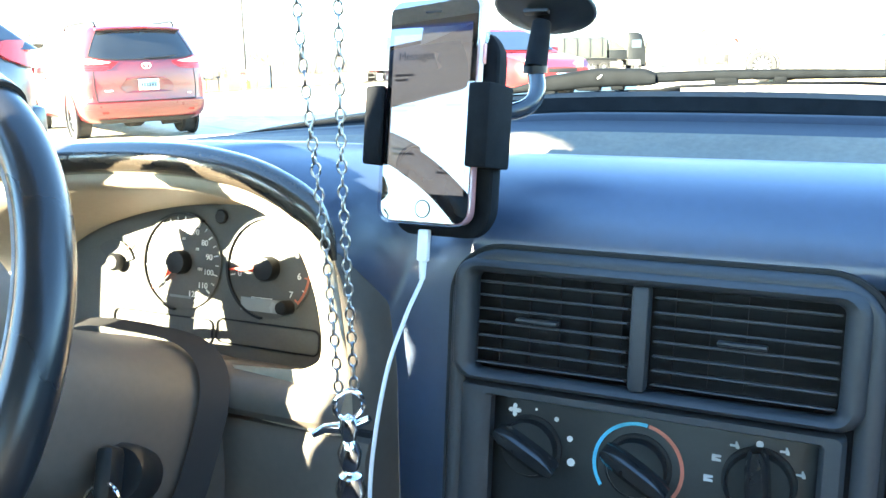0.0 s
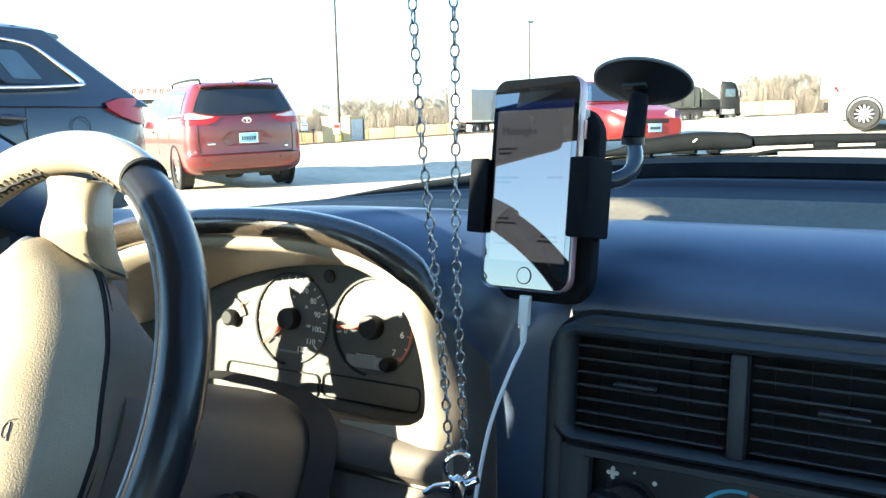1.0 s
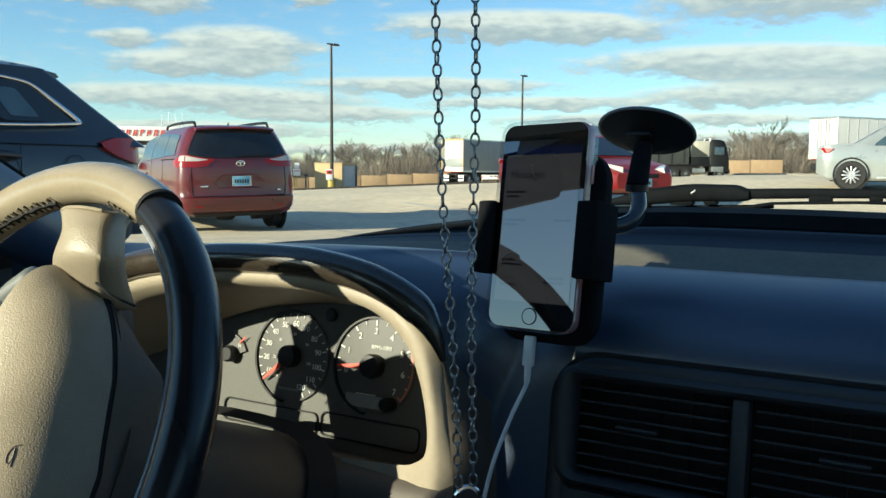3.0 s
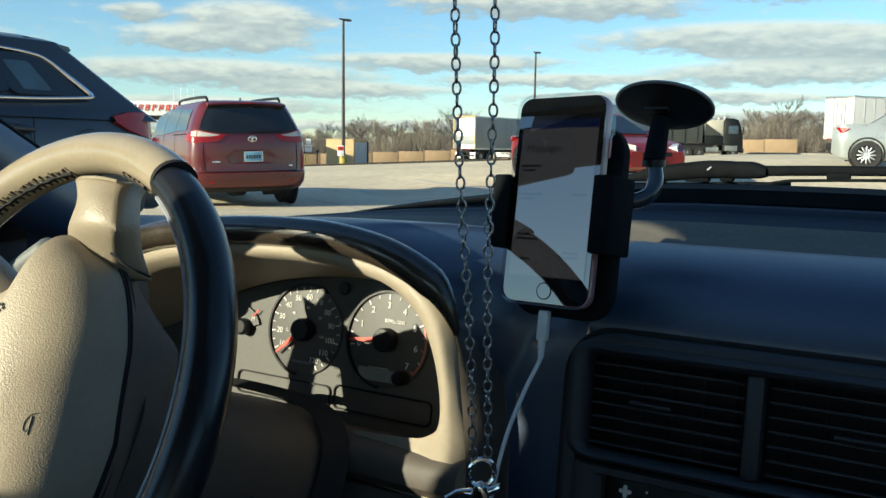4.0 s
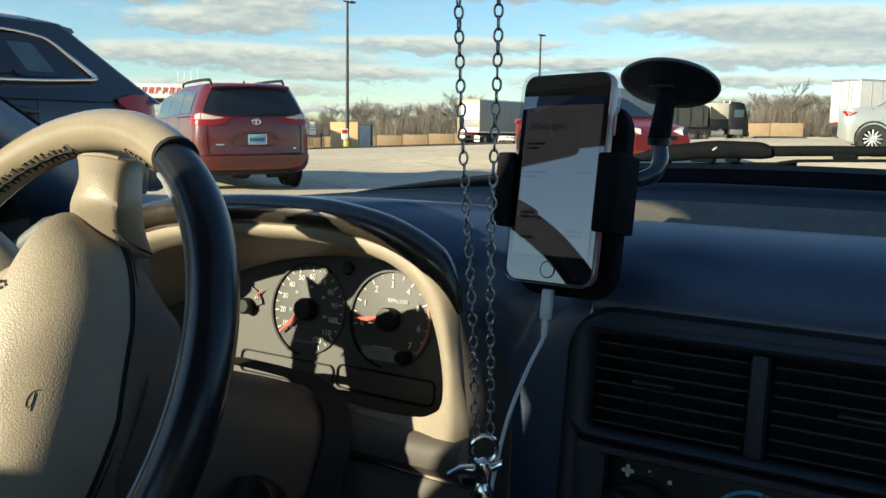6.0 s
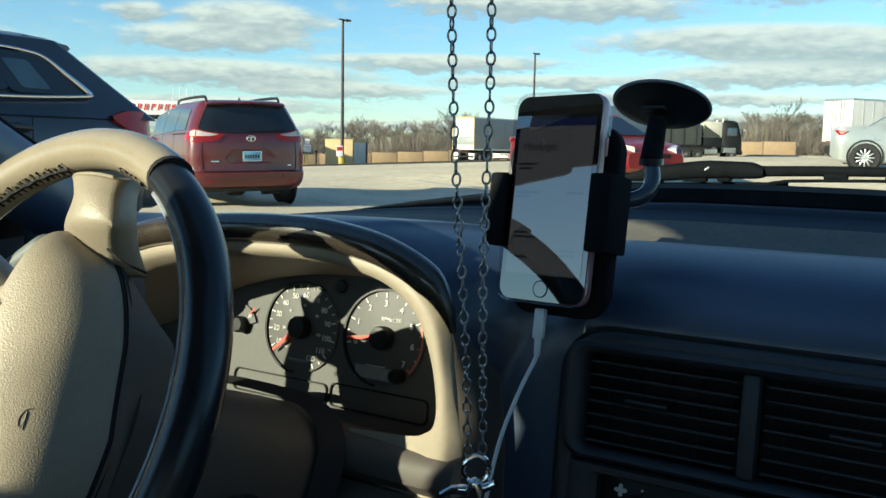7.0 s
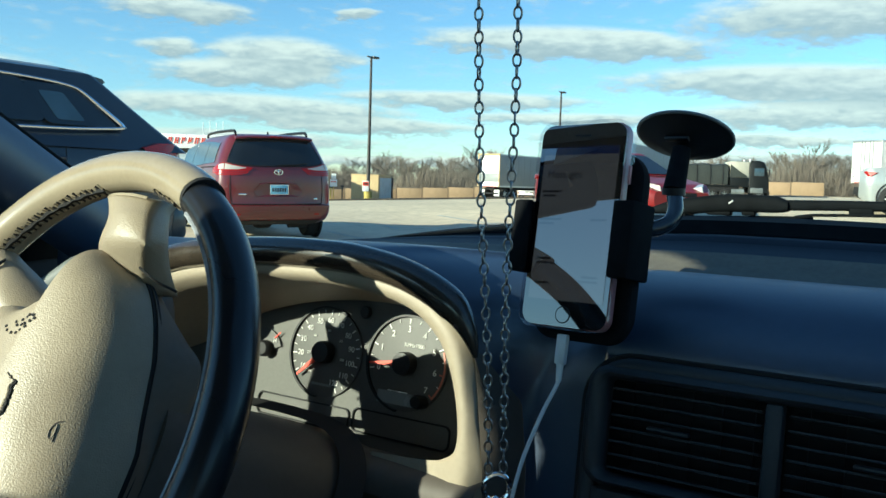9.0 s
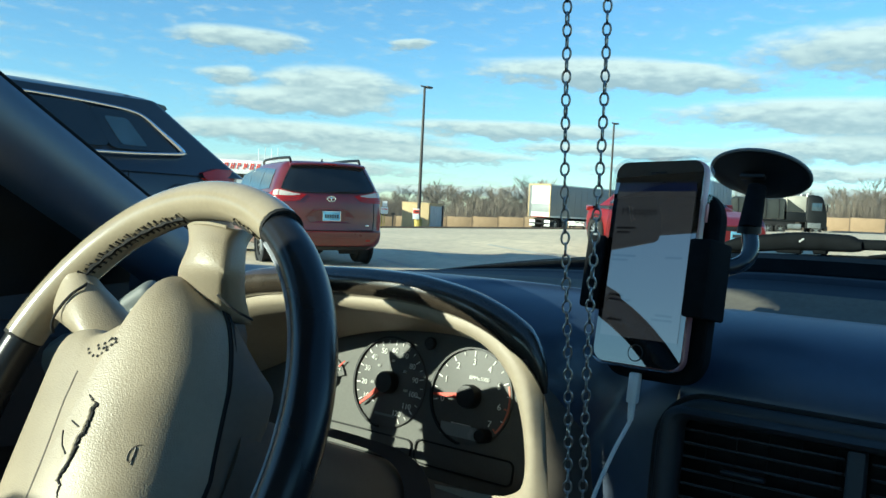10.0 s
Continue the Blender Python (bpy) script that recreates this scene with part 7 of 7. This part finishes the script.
def station_canopy():
    c = thing("fuel_canopy", "white fuel station canopy with a red lettered fascia", "canopy", spot(50.2, 62, 36))
    part("roof", box(9.0, 7.0, 0.92, 0.03, at=(0, 0, 3.82)), "sign_white", c, "white canopy fascia")
    for k in range(12):
        for dx, tall in ((0.0, 0.42), (0.17, (0.42, 0.24, 0.34)[k % 3])):
            part("letter_bar", box(0.075, 0.05, tall, 0.02), "sign_red", c, "red slanted lettering bar", pose(-1.5 + 0.43 * k + dx, -3.53, 3.86 + (0.42 - tall) / 2, 0, 14, 0))
        part("letter_bar", box(0.20, 0.05, 0.07, 0.02), "sign_red", c, "", pose(-1.41 + 0.43 * k, -3.53, 3.86 + 0.16 * (k % 2), 0, 0, 0))
    part("stripe", box(9.0, 6.9, 0.10, 0.01, at=(0, 0, 3.31)), "under", c, "dark underside of the canopy")
    for x in (-3.2, 3.2):
        for y in (-2, 2):
            part("column", box(0.4, 0.4, 3.4, 0.02, at=(x, y, 1.65)), "trailer_white", c)
    for k in range(4):
        part("aerial", tube([(2.1 + 0.45 * k, 0, 4.1), (2.1 + 0.45 * k, 0, 5.3 + 0.12 * (k % 2))], 0.03, 6), "alloy", c)


station_canopy()


def stall_lines():
    for az, d, heading, length in ((38.0, 15.6, 57, 5.0), (33.5, 17.4, 57, 5.0), (29.8, 19.6, 57, 5.0)):
        x, y = -d * math.sin(radians(az)), d * math.cos(radians(az))
        h = radians(heading)
        rows = []
        for t in np.linspace(-0.5, 0.5, 9):
            cx, cy = x - math.sin(h) * length * t, y + math.cos(h) * length * t
            rows.append([(cx - math.cos(h) * s, cy - math.sin(h) * s, ground_z(cx - math.cos(h) * s, cy - math.sin(h) * s) + 0.006) for s in (-0.05, 0.05)])
        solo("bay_line", loft(rows), "line", "worn white parking bay line", "road marking", "structure")


stall_lines()


def fence_run(az0, az1, d, height, step_deg, label):
    f = thing("fence", label, "fence", pose(0, 0, 0))
    steps = int(round(abs(az1 - az0) / step_deg))
    for k in range(steps):
        a0, a1 = az0 + (az1 - az0) * k / steps, az0 + (az1 - az0) * (k + 1) / steps
        p = [Vector((-d * math.sin(radians(a)), d * math.cos(radians(a)), 0)) for a in (a0, a1)]
        for q in p:
            q.z = ground_z(q.x, q.y) + 0.1
        mid, run = (p[0] + p[1]) / 2, (p[1] - p[0])
        m = Matrix.Translation(mid) @ Euler((0, 0, math.atan2(run.y, run.x))).to_matrix().to_4x4()
        part("panel", box(run.length - 0.06, 0.08, height, 0.01, at=(0, 0, height / 2)), "fence", f, "", m)
        part("post", box(0.14, 0.16, height + 0.08, 0.01, at=(-run.length / 2, 0, (height + 0.08) / 2)), "post", f, "", m)
    return f


fence_run(60, 20, 112, 1.45, 1.72, "tan panel fence along the far side of the lot")
fence_run(12.2, 8.35, 112, 1.7, 1.72, "tan panel fence beyond the lorry")


# ---- bare winter trees ----
def tree_mesh(seed, height):
    """Trunk, and a crown of limbs and twigs, of a leafless tree."""
    rng = random.Random(seed)
    trunk_v, trunk_f, crown_v, crown_f = [], [], [], []

    def stick(vs, fs, a, b, r0, r1, seg):
        d = (b - a).normalized()
        u = d.orthogonal().normalized()
        w = d.cross(u)
        i = len(vs)
        for p, r in ((a, r0), (b, r1)):
            vs.extend(p + r * (math.cos(2 * math.pi * k / seg) * u + math.sin(2 * math.pi * k / seg) * w) for k in range(seg))
        fs.extend((i + k, i + (k + 1) % seg, i + seg + (k + 1) % seg, i + seg + k) for k in range(seg))

    def grow(p, d, length, r, level):
        q = p + d * length
        stick(crown_v, crown_f, p, q, r, r * 0.6, 3)
        if level == 0:
            return
        for _ in range(6 if level > 1 else 9):
            s = rng.uniform(0.35, 1.0)
            nd = (d + Vector((rng.uniform(-1, 1), rng.uniform(-1, 1), rng.uniform(-0.35, 0.75))) * 0.75).normalized()
            grow(p + d * length * s, nd, length * rng.uniform(0.40, 0.66), r * 0.58, level - 1)

    p, d = Vector((0, 0, -0.2)), Vector((rng.uniform(-.06, .06), rng.uniform(-.06, .06), 1)).normalized()
    top = height * rng.uniform(0.42, 0.6)
    for k in range(5):
        q = p + d * top / 5
        stick(trunk_v, trunk_f, p, q, 0.012 * height * (1 - 0.13 * k), 0.012 * height * (1 - 0.13 * (k + 1)), 6)
        p = q
        d = (d + Vector((rng.uniform(-.12, .12), rng.uniform(-.12, .12), 0))).normalized()
        if k >= 1:
            for _ in range(2):
                nd = Vector((rng.uniform(-1, 1), rng.uniform(-1, 1), rng.uniform(0.25, 1.1))).normalized()
                grow(p, nd, height * rng.uniform(0.17, 0.27), 0.0042 * height, 2)
    for _ in range(4):
        nd = (Vector((rng.uniform(-.8, .8), rng.uniform(-.8, .8), 1))).normalized()
        grow(p, nd, height * rng.uniform(0.2, 0.30), 0.0048 * height, 2)
    return mesh_from(trunk_v, trunk_f, True), mesh_from(crown_v, crown_f, False)


def woods():
    rng = random.Random(11)
    kinds = []
    for s in range(6):
        t = thing("tree", "bare winter tree in the wood beyond the fence", "tree", pose(0, 0, 0), group="bare trees")
        a, b = tree_mesh(20 + s, 8.0)
        part("trunk", a, "bark", t, "grey-brown trunk")
        part("crown", b, "bark", t, "bare twiggy crown")
        kinds.append(t)
    n = 0
    for az in np.linspace(54, -6, 285):
        d = rng.uniform(125, 165)
        az += rng.uniform(-0.3, 0.3)
        h = (0.84 if az < 22 else 0.72) + 0.14 * math.sin(az * 0.21 + 1.0) + 0.10 * math.sin(az * 0.9) + rng.uniform(-0.12, 0.13)
        if 24 < az < 36:
            h *= 1.08
        m = spot(az, d, rng.uniform(0, 360))
        scl = Matrix.Diagonal((h * 1.15, h * 1.15, h, 1))
        if n < 6:
            kinds[n].matrix_world = m @ scl
        else:
            copy = copy_thing(kinds[n % 6], m)
            copy.matrix_basis = m @ scl
        n += 1
    # brush under and behind the trees
    vs, fs = [], []
    for k in range(150000):
        az, d = rng.uniform(-8, 56), rng.uniform(118, 175)
        x, y = -d * math.sin(radians(az)), d * math.cos(radians(az))
        z = ground_z(x, y) + 0.1
        hh = rng.uniform(1.0, 6.0) * (0.7 + 0.3 * math.sin(az * 0.8 + d * 0.05))
        w = rng.uniform(0.015, 0.045)
        lean = Vector((rng.uniform(-1.8, 1.8), rng.uniform(-1.8, 1.8), hh))
        a = rng.uniform(0, math.pi)
        u = Vector((math.cos(a) * w, math.sin(a) * w, 0))
        i = len(vs)
        b = Vector((x, y, z))
        vs.extend((b - u, b + u, b + lean * 0.6 + u * 0.6, b + lean))
        fs.append((i, i + 1, i + 2, i + 3))
    me = bpy.data.meshes.new("mesh")
    me.from_pydata([tuple(v) for v in vs], [], fs)
    solo("brush", me, "brush", "tangled dry brush under the bare trees", "brush", "stuff")


woods()
